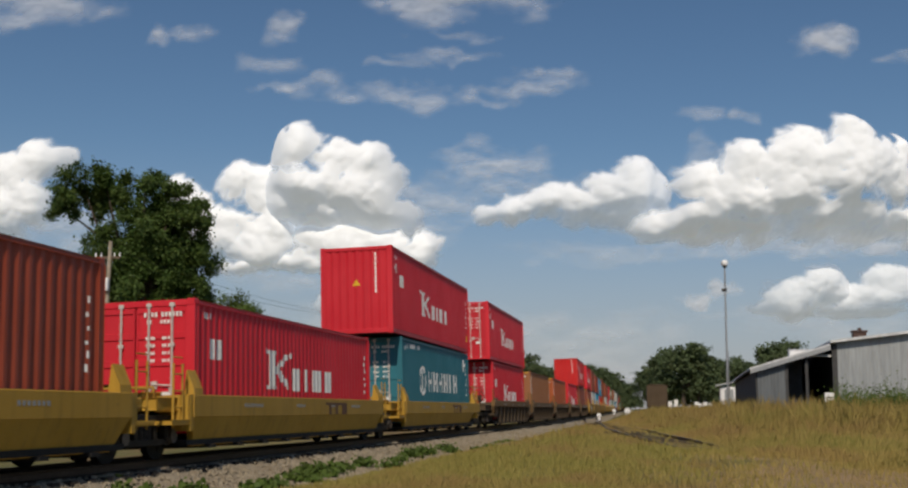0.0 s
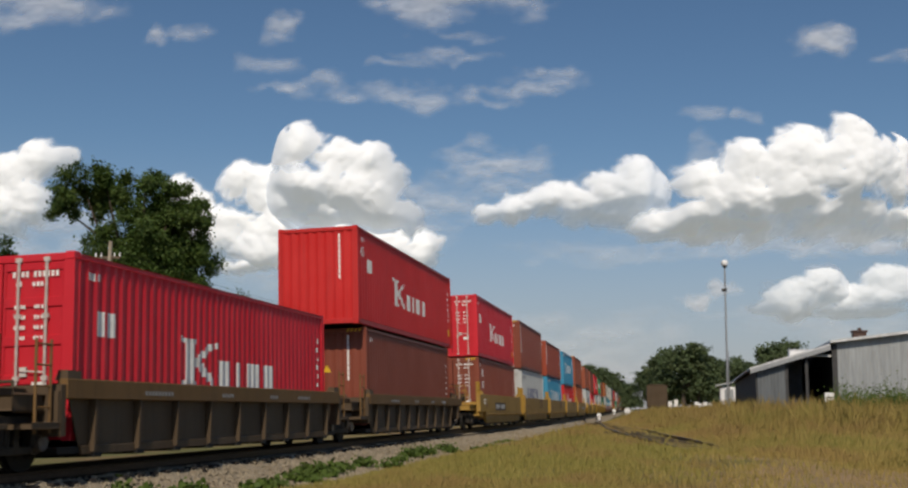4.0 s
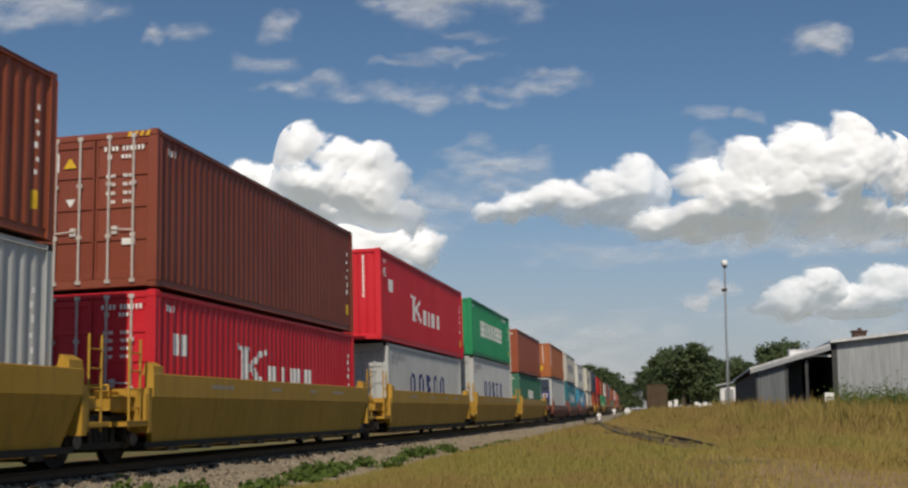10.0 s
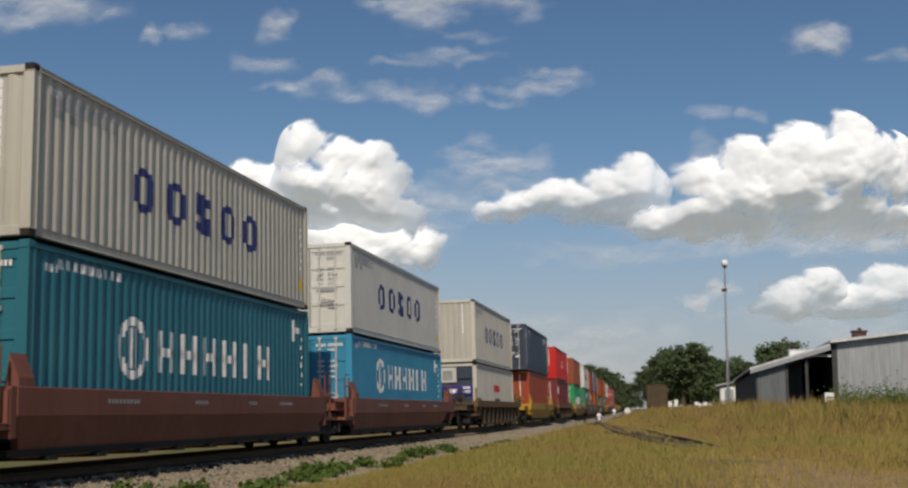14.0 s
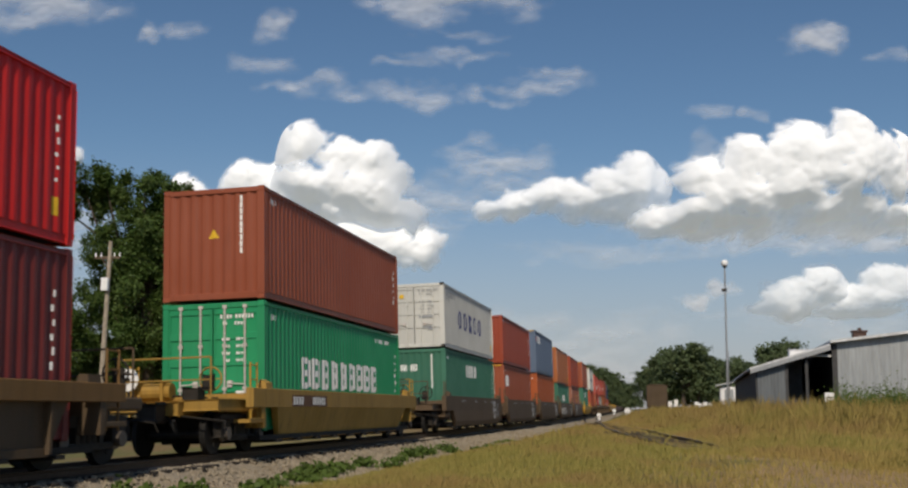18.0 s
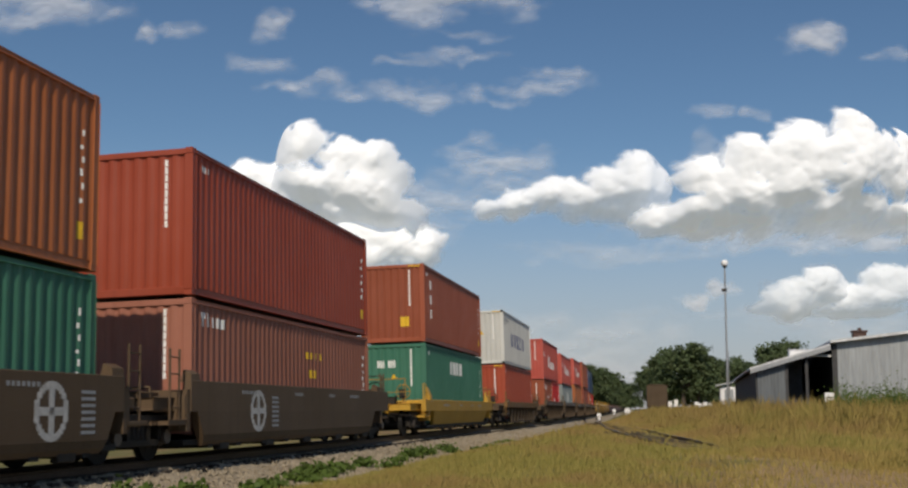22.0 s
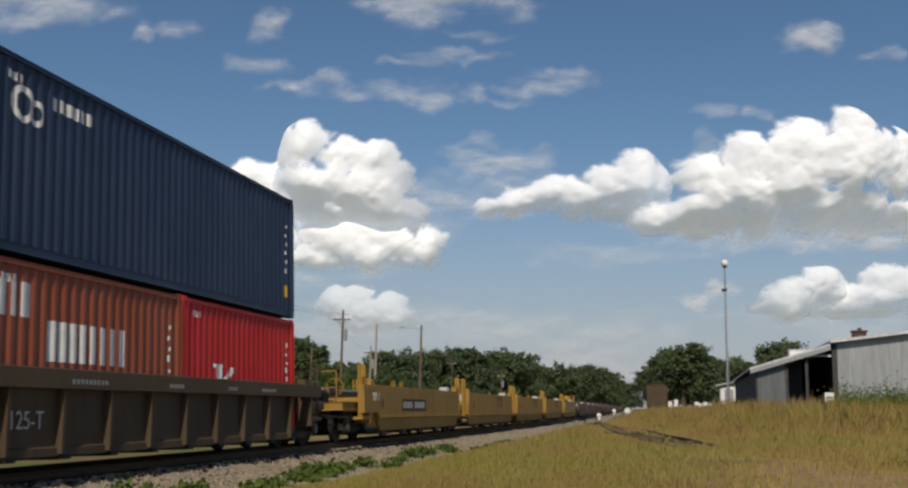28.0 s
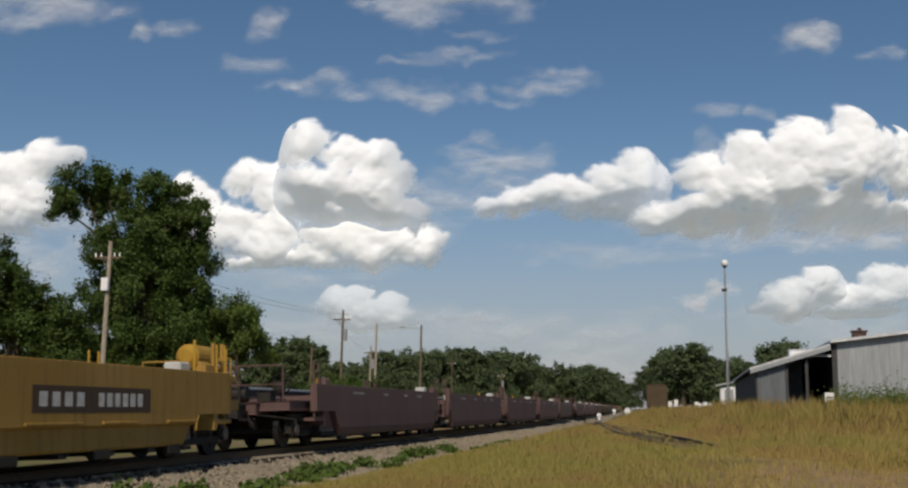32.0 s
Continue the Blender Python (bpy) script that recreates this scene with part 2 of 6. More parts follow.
def box(bm, x0, x1, y0, y1, z0, z1, bevel=0.0):
    r = bmesh.ops.create_cube(bm, size=1.0)
    vs = r["verts"]
    for v in vs:
        v.co = Vector((x0 + (v.co.x + 0.5) * (x1 - x0), y0 + (v.co.y + 0.5) * (y1 - y0), z0 + (v.co.z + 0.5) * (z1 - z0)))
    if bevel > 0:
        es = list({e for v in vs for e in v.link_edges})
        bmesh.ops.bevel(bm, geom=es, offset=bevel, segments=1, affect="EDGES", profile=0.5)
    return bm


def rod(bm, a, b, r0, r1=None, sides=8):
    a, b = Vector(a), Vector(b)
    r1 = r0 if r1 is None else r1
    way = b - a
    m = Matrix.Translation((a + b) / 2) @ way.to_track_quat("Z", "Y").to_matrix().to_4x4()
    bmesh.ops.create_cone(bm, cap_ends=True, segments=sides, radius1=r0, radius2=r1, depth=way.length, matrix=m)
    return bm


def disc(bm, centre, axis, r, t, sides=20):
    c, ax = Vector(centre), Vector(axis).normalized()
    return rod(bm, c - ax * t / 2, c + ax * t / 2, r, r, sides)


def prism(bm, outline, y0, y1):
    """A closed x-z outline drawn out along y."""
    a = [bm.verts.new((x, y0, z)) for x, z in outline]
    b = [bm.verts.new((x, y1, z)) for x, z in outline]
    n = len(outline)
    for k in range(n):
        bm.faces.new((a[k], a[(k + 1) % n], b[(k + 1) % n], b[k]))
    bm.faces.new(a[::-1])
    bm.faces.new(b)
    bmesh.ops.recalc_face_normals(bm, faces=bm.faces[:])
    return bm


BM = bmesh.new
MOVERS = []          # (thing, place along the train, z)
SPINNERS = []        # (wheel, pose in its truck, place along the train)

# ---------------------------------------------------------------- containers
WIDE = 2.438
HALF = WIDE / 2
LONG40, LONG45, LONG20 = 12.192, 13.716, 6.058
STD, HIGH = 2.591, 2.896
PITCH_C, DEEP = 0.278, 0.031


def wave(a, b, flat=0.071, slope=0.068):
    """Breakpoints (along, depth) of the corrugation between a and b."""
    pts, n = [], max(1, int(round((b - a) / PITCH_C)))
    step = (b - a) / n
    k = step / PITCH_C
    for i in range(n):
        o = a + i * step
        pts += [(o, 0.0), (o + flat * k, 0.0), (o + (flat + slope) * k, DEEP), (o + (2 * flat + slope) * k, DEEP)]
    pts.append((b, 0.0))
    return pts


def depth_at(pts, q):
    for (a, da), (b, db) in zip(pts, pts[1:]):
        if a <= q <= b:
            return da + (db - da) * (q - a) / max(1e-6, b - a)
    return 0.0


MESHES = {}


def cached(key, make):
    if key not in MESHES:
        MESHES[key] = make()
    return MESHES[key]


def side_mesh(length, height, mat):
    def make():
        pts = wave(-length / 2 + 0.16, length / 2 - 0.16)
        vs, fs = [], []
        for y, d in pts:
            vs += [(HALF - 0.012 - d, y, 0.16), (HALF - 0.012 - d, y, height - 0.10)]
        for k in range(len(pts) - 1):
            fs.append((2 * k, 2 * k + 2, 2 * k + 3, 2 * k + 1))
        return from_lists("side_panel", vs, fs, mat)
    return cached(("side", length, height, mat.name), make)


def end_mesh(height, mat):
    def make():
        pts = wave(-HALF + 0.15, HALF - 0.15)
        vs, fs = [], []
        for x, d in pts:
            vs += [(x, 0.02 + d, 0.16), (x, 0.02 + d, height - 0.13)]
        for k in range(len(pts) - 1):
            fs.append((2 * k, 2 * k + 2, 2 * k + 3, 2 * k + 1))
        return from_lists("end_panel", vs, fs, mat)
    return cached(("end", height, mat.name), make)


def frame_mesh(length, height, mat):
    def make():
        bm, h, l = BM(), height, length / 2
        for sx in (-1, 1):
            for sy in (-1, 1):
                box(bm, sx * HALF, sx * (HALF - 0.15), sy * l, sy * (l - 0.16), 0.118, h - 0.118, 0.012)
            box(bm, sx * (HALF - 0.03), sx * (HALF - 0.12), -l + 0.16, l - 0.16, 0.03, 0.165, 0.01)
            box(bm, sx * HALF, sx * (HALF - 0.07), -l + 0.16, l - 0.16, h - 0.105, h - 0.03, 0.01)
        for sy in (-1, 1):
            box(bm, -HALF + 0.15, HALF - 0.15, sy * l, sy * (l - 0.12), 0.02, 0.17, 0.01)
            box(bm, -HALF + 0.15, HALF - 0.15, sy * l, sy * (l - 0.10), h - 0.14, h - 0.02, 0.01)
        bmesh.ops.recalc_face_normals(bm, faces=bm.faces[:])
        return to_mesh("container_frame", bm, mat)
    return cached(("frame", length, height, mat.name), make)


def casting_mesh(mat):
    return cached(("casting", mat.name), lambda: to_mesh("corner_casting", box(BM(), -0.081, 0.081, -0.089, 0.089, -0.059, 0.059, 0.012), mat))


def top_mesh(length, height, mat):
    def make():
        n, l = int(length / 0.42), length / 2 - 0.16
        vs, fs = [], []
        for k in range(n + 1):
            y = -l + 2 * l * k / n
            z = height - 0.035 - (0.02 if k % 2 else 0)
            vs += [(-HALF + 0.06, y, z), (HALF - 0.06, y, z)]
        for k in range(n):
            fs.append((2 * k, 2 * k + 1, 2 * k + 3, 2 * k + 2))
        return from_lists("roof_panel", vs, fs, mat)
    return cached(("top", length, height, mat.name), make)


def floor_mesh(length, mat):
    return cached(("floor", length), lambda: to_mesh("underfloor", box(BM(), -HALF + 0.09, HALF - 0.09, -length / 2 + 0.12, length / 2 - 0.12, 0.05, 0.15), mat))


def door_mesh(height, mat):
    """One door leaf, hinged at x = 0 and 1.06 wide, with three pressed panels."""
    def make():
        bm, w, z0, z1 = BM(), 1.055, 0.17, height - 0.15
        box(bm, 0.004, w, 0.030, 0.06, z0, z1)
        for za, zb in ((0.0, 0.05), (0.27, 0.33), (0.50, 0.56), (0.73, 0.79), (0.95, 1.0)):
            a, b = z0 + za * (z1 - z0), z0 + zb * (z1 - z0)
            box(bm, 0.03, w - 0.02, 0.004, 0.03, a, b, 0.008)
        box(bm, 0.004, 0.045, 0.004, 0.03, z0, z1, 0.008)
        box(bm, w - 0.045, w, 0.004, 0.03, z0, z1, 0.008)
        bmesh.ops.recalc_face_normals(bm, faces=bm.faces[:])
        return to_mesh("door", bm, mat)
    return cached(("door", height, mat.name), make)


def lockrod_mesh(height, mat):
    def make():
        bm = BM()
        rod(bm, (0, -0.02, 0.10), (0, -0.02, height - 0.07), 0.023, None, 6)
        for z in (0.13, height * 0.33, height * 0.66, height - 0.11):
            box(bm, -0.05, 0.05, -0.035, 0.012, z - 0.035, z + 0.035)
        return to_mesh("lock_rod", bm, mat)
    return cached(("lockrod", height, mat.name), make)


def handle_mesh(mat):
    def make():
        bm = BM()
        rod(bm, (0, -0.04, 0), (0.40, -0.045, 0.03), 0.016, None, 6)
        box(bm, 0.30, 0.42, -0.03, 0.005, -0.06, 0.09)
        return to_mesh("door_handle", bm, mat)
    return cached(("handle",), make)


def side_marks(pts, rects):
    """Flat shapes that follow the corrugation of the near side. rects: (y0, y1, z0, z1)."""
    vs, fs = [], []
    for y0, y1, z0, z1 in rects:
        cuts = [y0] + [q for q, _ in pts if y0 < q < y1] + [y1]
        for a, b in zip(cuts, cuts[1:]):
            k = len(vs)
            for y in (a, b):
                x = HALF - 0.008 - depth_at(pts, y)
                vs += [(x, y, z0), (x, y, z1)]
            fs.append((k, k + 2, k + 3, k + 1))
    return vs, fs


def end_marks(pts, rects, flat):
    vs, fs = [], []
    for x0, x1, z0, z1 in rects:
        cuts = [x0, x1] if flat else [x0] + [q for q, _ in pts if x0 < q < x1] + [x1]
        for a, b in zip(cuts, cuts[1:]):
            k = len(vs)
            for x in (a, b):
                y = (-0.002 if flat else 0.016 + depth_at(pts, x))
                vs += [(x, y, z0), (x, y, z1)]
            fs.append((k, k + 2, k + 3, k + 1))
    return vs, fs


def word(y, z, h, widths, gap=0.12, hollow=(), upto=None, style=""):
    """Plain blocks in place of a word's letters, one list of bars a letter; hollow ones are open blocks."""
    out = []
    if upto is not None and len(widths) > 1:
        gap = (upto - y - sum(widths)) / (len(widths) - 1)
    for k, w in enumerate(widths):
        if k in hollow:
            s, b = w * 0.15, h * 0.20
            bars = [(y + s * 2, y + w - s * 2, z, z + b), (y + s * 2, y + w - s * 2, z + h - b, z + h)]
            for q0 in (y, y + w - s):
                bars.append((q0, q0 + s, z + h * 0.20, z + h * 0.80))
            for q0 in (y + s, y + w - 2 * s):
                bars.append((q0, q0 + s, z + h * 0.07, z + h * 0.93))
            out.append(bars)
        elif style == "rungs":
            out.append([(y, y + w * 0.36, z, z + h), (y + w * 0.66, y + w, z + h * 0.06, z + h * 0.94)] + [(y + w * 0.36, y + w * 0.66, z + h * a, z + h * (a + 0.2)) for a in (0.0, 0.4, 0.8)])
        elif style == "steps":
            out.append([(y, y + w * 0.64, z + h * 0.45, z + h), (y + w * 0.64, y + w, z + h * 0.70, z + h * 0.93), (y + w * 0.36, y + w, z, z + h * 0.45), (y, y + w * 0.36, z + h * 0.07, z + h * 0.28)])
        else:
            out.append([(y, y + w, z, z + h)])
        y += w + gap
    return out


def ring(y, z, r, t):
    """A round emblem in small bars."""
    out, n = [], 14
    for k in range(n):
        a0, a1 = -r + 2 * r * k / n, -r + 2 * r * (k + 1) / n
        am = (a0 + a1) / 2
        o = math.sqrt(max(0, r * r - am * am))
        i2 = (r - t) ** 2 - am * am
        if i2 > 0:
            i = math.sqrt(i2)
            out += [(y + a0, y + a1, z - o, z - i), (y + a0, y + a1, z + i, z + o)]
        else:
            out.append((y + a0, y + a1, z - o, z + o))
    return [out]


def slanted(y, z, h, w):
    """A tall initial: an upright with two wedges stepping away from it."""
    out = [(y, y + w * 0.30, z, z + h), (y - w * 0.10, y + w * 0.40, z, z + h * 0.10), (y - w * 0.10, y + w * 0.40, z + h * 0.90, z + h)]
    for k in range(5):
        f = k / 5
        out.append((y + w * (0.30 + 0.14 * k), y + w * (0.52 + 0.12 * k), z + h * (0.5 - 0.5 * f) - h * 0.10, z + h * (0.5 - 0.5 * f) + h * 0.10))
        out.append((y + w * (0.30 + 0.12 * k), y + w * (0.46 + 0.12 * k), z + h * (0.5 + 0.42 * f) - h * 0.06, z + h * (0.5 + 0.42 * f) + h * 0.10))
    return [out]


def emblem(kind, length, h, rng):
    """The shapes on a container's near side, by livery: (ink, letters, large) rows. y runs from the leading end."""
    y0 = -length / 2
    m = []
    if kind == "block":       # large initial with a short word beside it
        k = y0 + (4.0 if length < 13 else 4.48)
        if length < 7:
            k = y0 + 1.55
            m.append(("white", slanted(k, 0.62, 0.75, 0.95) + word(k + 1.15, 0.60, 0.45, [0.36, 0.16, 0.44, 0.38], 0.2), True))
        else:
            m.append(("white", slanted(k, 0.92, 0.88, 1.30) + word(k + 1.60, 0.90, 0.54, [0.52, 0.22, 0.66, 0.52], upto=k + 4.55) + [[(k - 0.22, k - 0.10, 1.72, 1.84)], [(k + 1.36, k + 1.48, 1.66, 1.78)]], True))
            m.append(("white", word(y0 + (0.74 if length < 13 else 1.1), h * 0.56, 0.40, [0.24, 0.26], 0.08), True))
    elif kind == "five":      # five wide open letters
        m.append(("blue", word(y0 + 3.15, h * 0.36, 0.80, [0.74, 0.80, 0.70, 0.74, 0.80], hollow=(0, 1, 3, 4), upto=y0 + 8.85, style="steps"), True))
        m.append(("grey", word(y0 + 0.62, h * 0.80, 0.24, [0.12, 0.16, 0.10, 0.13, 0.15, 0.15, 0.15], upto=y0 + 2.5), False))
        m.append(("grey", word(y0 + 0.62, h * 0.74, 0.14, [0.30, 0.26], 0.1), False))
    elif kind == "ringsix":   # round emblem and six letters
        m.append(("white", ring(y0 + 3.2, 1.50, 0.53, 0.15), True))
        m.append(("white", [[(y0 + 3.06, y0 + 3.17, 1.16, 1.84), (y0 + 3.24, y0 + 3.35, 1.16, 1.84)]], True))
        for k in range(6):
            a = y0 + 4.08 + 0.955 * k
            w = 0.68 if k not in (4,) else 0.22
            shape = [[(a, a + 0.19, 1.12, 1.86), (a + w - 0.19, a + w, 1.12, 1.86), (a, a + w, 1.40, 1.56)]] if w > 0.5 else [[(a + 0.18, a + 0.40, 1.12, 1.86)]]
            m.append(("white", shape, True))
        m.append(("white", word(y0 + 0.8, h * 0.885, 0.15, [0.15] * 9, upto=y0 + 2.75), False))
        m.append(("white", [[(y0 + length - 1.1, y0 + length - 0.98, h * 0.72, h * 0.90)], [(y0 + length - 0.98, y0 + length - 0.5, h * 0.79, h * 0.84)]], False))
    elif kind == "nine":      # nine close letters
        m.append(("white", word(y0 + 2.60, 0.98, 0.76, [0.60] * 9, upto=y0 + 9.48, style="rungs"), True))
        m.append(("white", word(y0 + length - 2.8, h * 0.86, 0.12, [0.12] * 9, 0.08), False))
    elif kind == "seven":
        m.append(("white", word(y0 + 4.72, h * 0.645 if h > 2.7 else h * 0.45, 0.52, [0.28, 0.28, 0.26, 0.11, 0.26, 0.27, 0.23], upto=y0 + 7.2), True))
    elif kind == "round":     # laurel emblem with a small word
        ink = "white" if h > 2.7 and length > 13 else "grey"
        m.append((ink, ring(y0 + 0.85, h * 0.76, 0.28, 0.10) + ring(y0 + 1.2, h * 0.74, 0.20, 0.09), True))
        m.append((ink, word(y0 + 1.6, h * 0.79, 0.20, [0.15] * 6, upto=y0 + 2.75), False))
    elif kind == "roundwhite":
        m.append(("white", ring(y0 + 0.85, h * 0.76, 0.28, 0.10) + ring(y0 + 1.2, h * 0.74, 0.20, 0.09), True))
        m.append(("white", word(y0 + 1.6, h * 0.80, 0.20, [0.15] * 6, upto=y0 + 2.75), False))
    elif kind == "short":
        m.append(("white", [[(y0 + 1.9 + 0.09 * k, y0 + 2.7, h * 0.88 - 0.08 * k, h * 0.88 - 0.08 * k + 0.03)] for k in range(4)], False))
        m.append(("white", word(y0 + 1.6, h * 0.71, 0.17, [0.17] * 5, upto=y0 + 2.9) + word(y0 + 11.0, h * 0.83, 0.17, [0.20] * 6, upto=y0 + 12.7) + word(y0 + 11.0, h * 0.75, 0.13, [0.20] * 2, 0.1), False))
        m.append(("white", [[(y0 + 0.30, y0 + 0.48, 0.25, h * 0.93)], [(y0 + length - 0.62, y0 + length - 0.44, 0.25, h * 0.93)]], True))
    elif kind == "senior":
        m.append(("white", word(y0 + 1.1, h * 0.72, 0.46, [0.40, 0.42, 0.52, 0.18, 0.42], hollow=(1, 4), upto=y0 + 3.65), True))
        m.append(("red", word(y0 + 0.70, h * 0.76, 0.28, [0.28], 0), True))
    elif kind == "three":
        m.append(("white", [[(y0 + 1.15, y0 + 1.42, h * (0.70 - 0.19 * k), h * (0.70 - 0.19 * k) + 0.34)] for k in range(3)], True))
    elif kind == "wavy":
        m.append(("white", [[(y0 + 0.62 + 0.05 * (k % 2), y0 + 0.76 + 0.05 * (k % 2), h * (0.90 - 0.085 * k) - 0.17, h * (0.90 - 0.085 * k))] for k in range(7)], False))
    elif kind == "lozenge":
        m.append(("white", ring(y0 + length * 0.52, h * 0.58, 0.24, 0.09), True))
        m.append(("white", word(y0 + length * 0.48, h * 0.42, 0.17, [0.16] * 6, 0.07), False))
    elif kind == "sign":
        m.append(("white", [[(y0 + 0.8, y0 + 1.9, h * 0.60, h * 0.60 + 0.58)]], True))
    elif kind == "ladderbar":
        m.append(("white", word(y0 + length * 0.50, h * 0.38, 1.10, [0.45], 0, (0,)) + word(y0 + length * 0.50 + 0.6, h * 0.2, 1.5, [0.12], 0), True))
    elif kind == "clip":
        m.append(("white", word(y0 + 0.35, h * 0.68, 0.50, [0.26, 0.16, 0.24], 0.09), True))
        m.append(("white", word(y0 + 1.65, h * 0.45, 0.60, [0.2] * 8, upto=y0 + 3.95), True))
    elif kind == "zed":
        m.append(("white", word(y0 + 0.5, h * 0.74, 0.26, [0.16] * 6, 0.08) + word(y0 + length * 0.42, h * 0.50, 0.22, [0.20, 0.16, 0.20, 0.16], 0.22) + word(y0 + length * 0.44, h * 0.34, 0.24, [0.16, 0.24, 0.16], 0.20), False))
    elif kind == "dots":
        m.append(("yellow", word(y0 + length * 0.55, h * 0.66, 0.17, [0.2] * 4, 0.12) + word(y0 + length * 0.57, h * 0.48, 0.2, [0.2] * 2, 0.14), False))
        m.append(("white", word(y0 + length * 0.55, h * 0.16, 0.3, [0.22] * 4, 0.10) + word(y0 + 0.5, h * 0.80, 0.20, [0.14] * 5, 0.10), False))
    elif kind == "twotone":
        m.append(("black", word(y0 + length * 0.45, h * 0.22, 0.45, [0.5, 0.4, 0.5], 0.12), True))
        m.append(("red", word(y0 + length * 0.44, h * 0.52, 0.34, [1.9], 0), True))
    # marks at the far end of the side, as every one carries
    if kind != "bare":
        m.append(("white", [[(y0 + length - 0.50 + 0.03 * (k % 2), y0 + length - 0.45 + 0.03 * (k % 2), h * (0.36 + 0.075 * k), h * (0.36 + 0.075 * k) + rng.uniform(0.05, 0.13))] for k in range(6)], False))
        m.append(("white", word(y0 + 0.45, h * 0.86, 0.12, [0.09] * 3, 0.05), False))
        if rng.random() < 0.7:
            m.append(("yellow", [[(y0 + length - 0.56, y0 + length - 0.42, h * 0.16, h * 0.16 + 0.28)]], True))
    return m


def shipping_container(uc, z0, length, height, colour, livery="", front="doors", label="", twenty_at=None, size_mark=""):
    mat = PAINTS[colour]
    thing = new("shipping_container")
    tagged(thing, label, "container", "containers on the train")
    rng = random.Random(int(uc * 10 + z0 * 100))
    l = length / 2
    part("container_frame", frame_mesh(length, height, mat), None, thing)
    near = part("side_panel", side_mesh(length, height, mat), None, thing)
    far = part("side_panel", side_mesh(length, height, mat), None, thing)
    far.rotation_euler.z = math.pi
    part("roof_panel", top_mesh(length, height, mat), None, thing)
    part("underfloor", floor_mesh(length, IRON), None, thing)
    back = part("end_panel", end_mesh(height, mat), None, thing)
    back.location.y, back.rotation_euler.z = l, math.pi
    for sx in (-1, 1):
        for sy in (-1, 1):
            for z in (0.059, height - 0.059):
                c = part("corner_casting", casting_mesh(mat if colour not in ("white", "cream", "greywhite") else GREASY_SHADED), None, thing)
                c.location = (sx * (HALF - 0.079), sy * (l - 0.087), z)
    epts = wave(-HALF + 0.15, HALF - 0.15)
    spts = wave(-l + 0.16, l - 0.16)
    marks = []
    for ink, letters, large in emblem(livery, length, height, rng):
        for rects in letters if large else [[r for q in letters for r in q]]:
            marks.append((ink, side_marks(spts, rects), large))
    tall = height
    if front == "doors":
        for sx in (-1, 1):
            d = part("door", door_mesh(tall, mat), None, thing)
            d.location.y = -l
            if sx > 0:
                d.location.x = HALF - 0.15
                d.scale.x = -1
            else:
                d.location.x = -HALF + 0.15
            for off in (0.30, 0.78):
                r = part("lock_rod", lockrod_mesh(tall, LOCKBAR if colour not in ("tan", "greywhite", "white", "cream") else mat), None, d, "galvanised lock rod")
                r.location.x = off
            hnd = part("door_handle", handle_mesh(LOCKBAR), None, d)
            hnd.location = (0.30, 0, tall * 0.36)
        ink = "white" if colour not in ("white", "cream", "greywhite") else "grey"
        rr = [(0.18 + 0.075 * k + (0.06 if k > 3 else 0), 0.225 + 0.075 * k + (0.06 if k > 3 else 0), tall * 0.87, tall * 0.87 + 0.09) for k in range(10)] + [(0.52 + 0.07 * k, 0.565 + 0.07 * k, tall * 0.82, tall * 0.82 + 0.07) for k in range(4)] + [(0.24, 0.33, tall * 0.82, tall * 0.82 + 0.08)]
        rr += [(x, x + 0.035, tall * (0.70 - 0.055 * k), tall * (0.70 - 0.055 * k) + 0.06) for k in range(4) for x in (0.22, 0.27, 0.32, 0.37, 0.56, 0.61, 0.68)[k % 2:]]
        rr += [(0.55, 0.80, tall * 0.27, tall * 0.27 + 0.12)]
        marks.append((ink, end_marks(epts, rr, True), False))
        if colour in ("brown", "maroon", "redbrown", "rust", "tan") and rng.random() < 0.85:
            # placards on the hinge-side leaf
            marks.append(("white", end_marks(epts, [(-0.98, -0.72, tall * 0.76, tall * 0.88)], True), False))
            marks.append(("purple", [[(x, y - 0.004, z) for x, y, z in q] if n == 0 else q for n, q in enumerate(end_marks(epts, [(-0.95, -0.76, tall * 0.765, tall * 0.81), (-0.86, -0.76, tall * 0.81, tall * 0.84)], True))], False))
            tri = [(-0.62 + 0.022 * k, -0.38 - 0.022 * k, tall * 0.78 + 0.035 * k, tall * 0.78 + 0.035 * (k + 1)) for k in range(5)]
            marks.append(("yellow", end_marks(epts, tri, True), False))
            tri = [(-0.50 - 0.022 * k, -0.46 + 0.022 * k, tall * 0.53 + 0.035 * k, tall * 0.53 + 0.035 * (k + 1)) for k in range(4)]
            marks.append(("white", end_marks(epts, tri, True), False))
            if rng.random() < 0.5:
                marks.append(("yellow", end_marks(epts, [(-0.98, -0.80, tall * 0.56, tall * 0.56 + 0.26)], True), False))
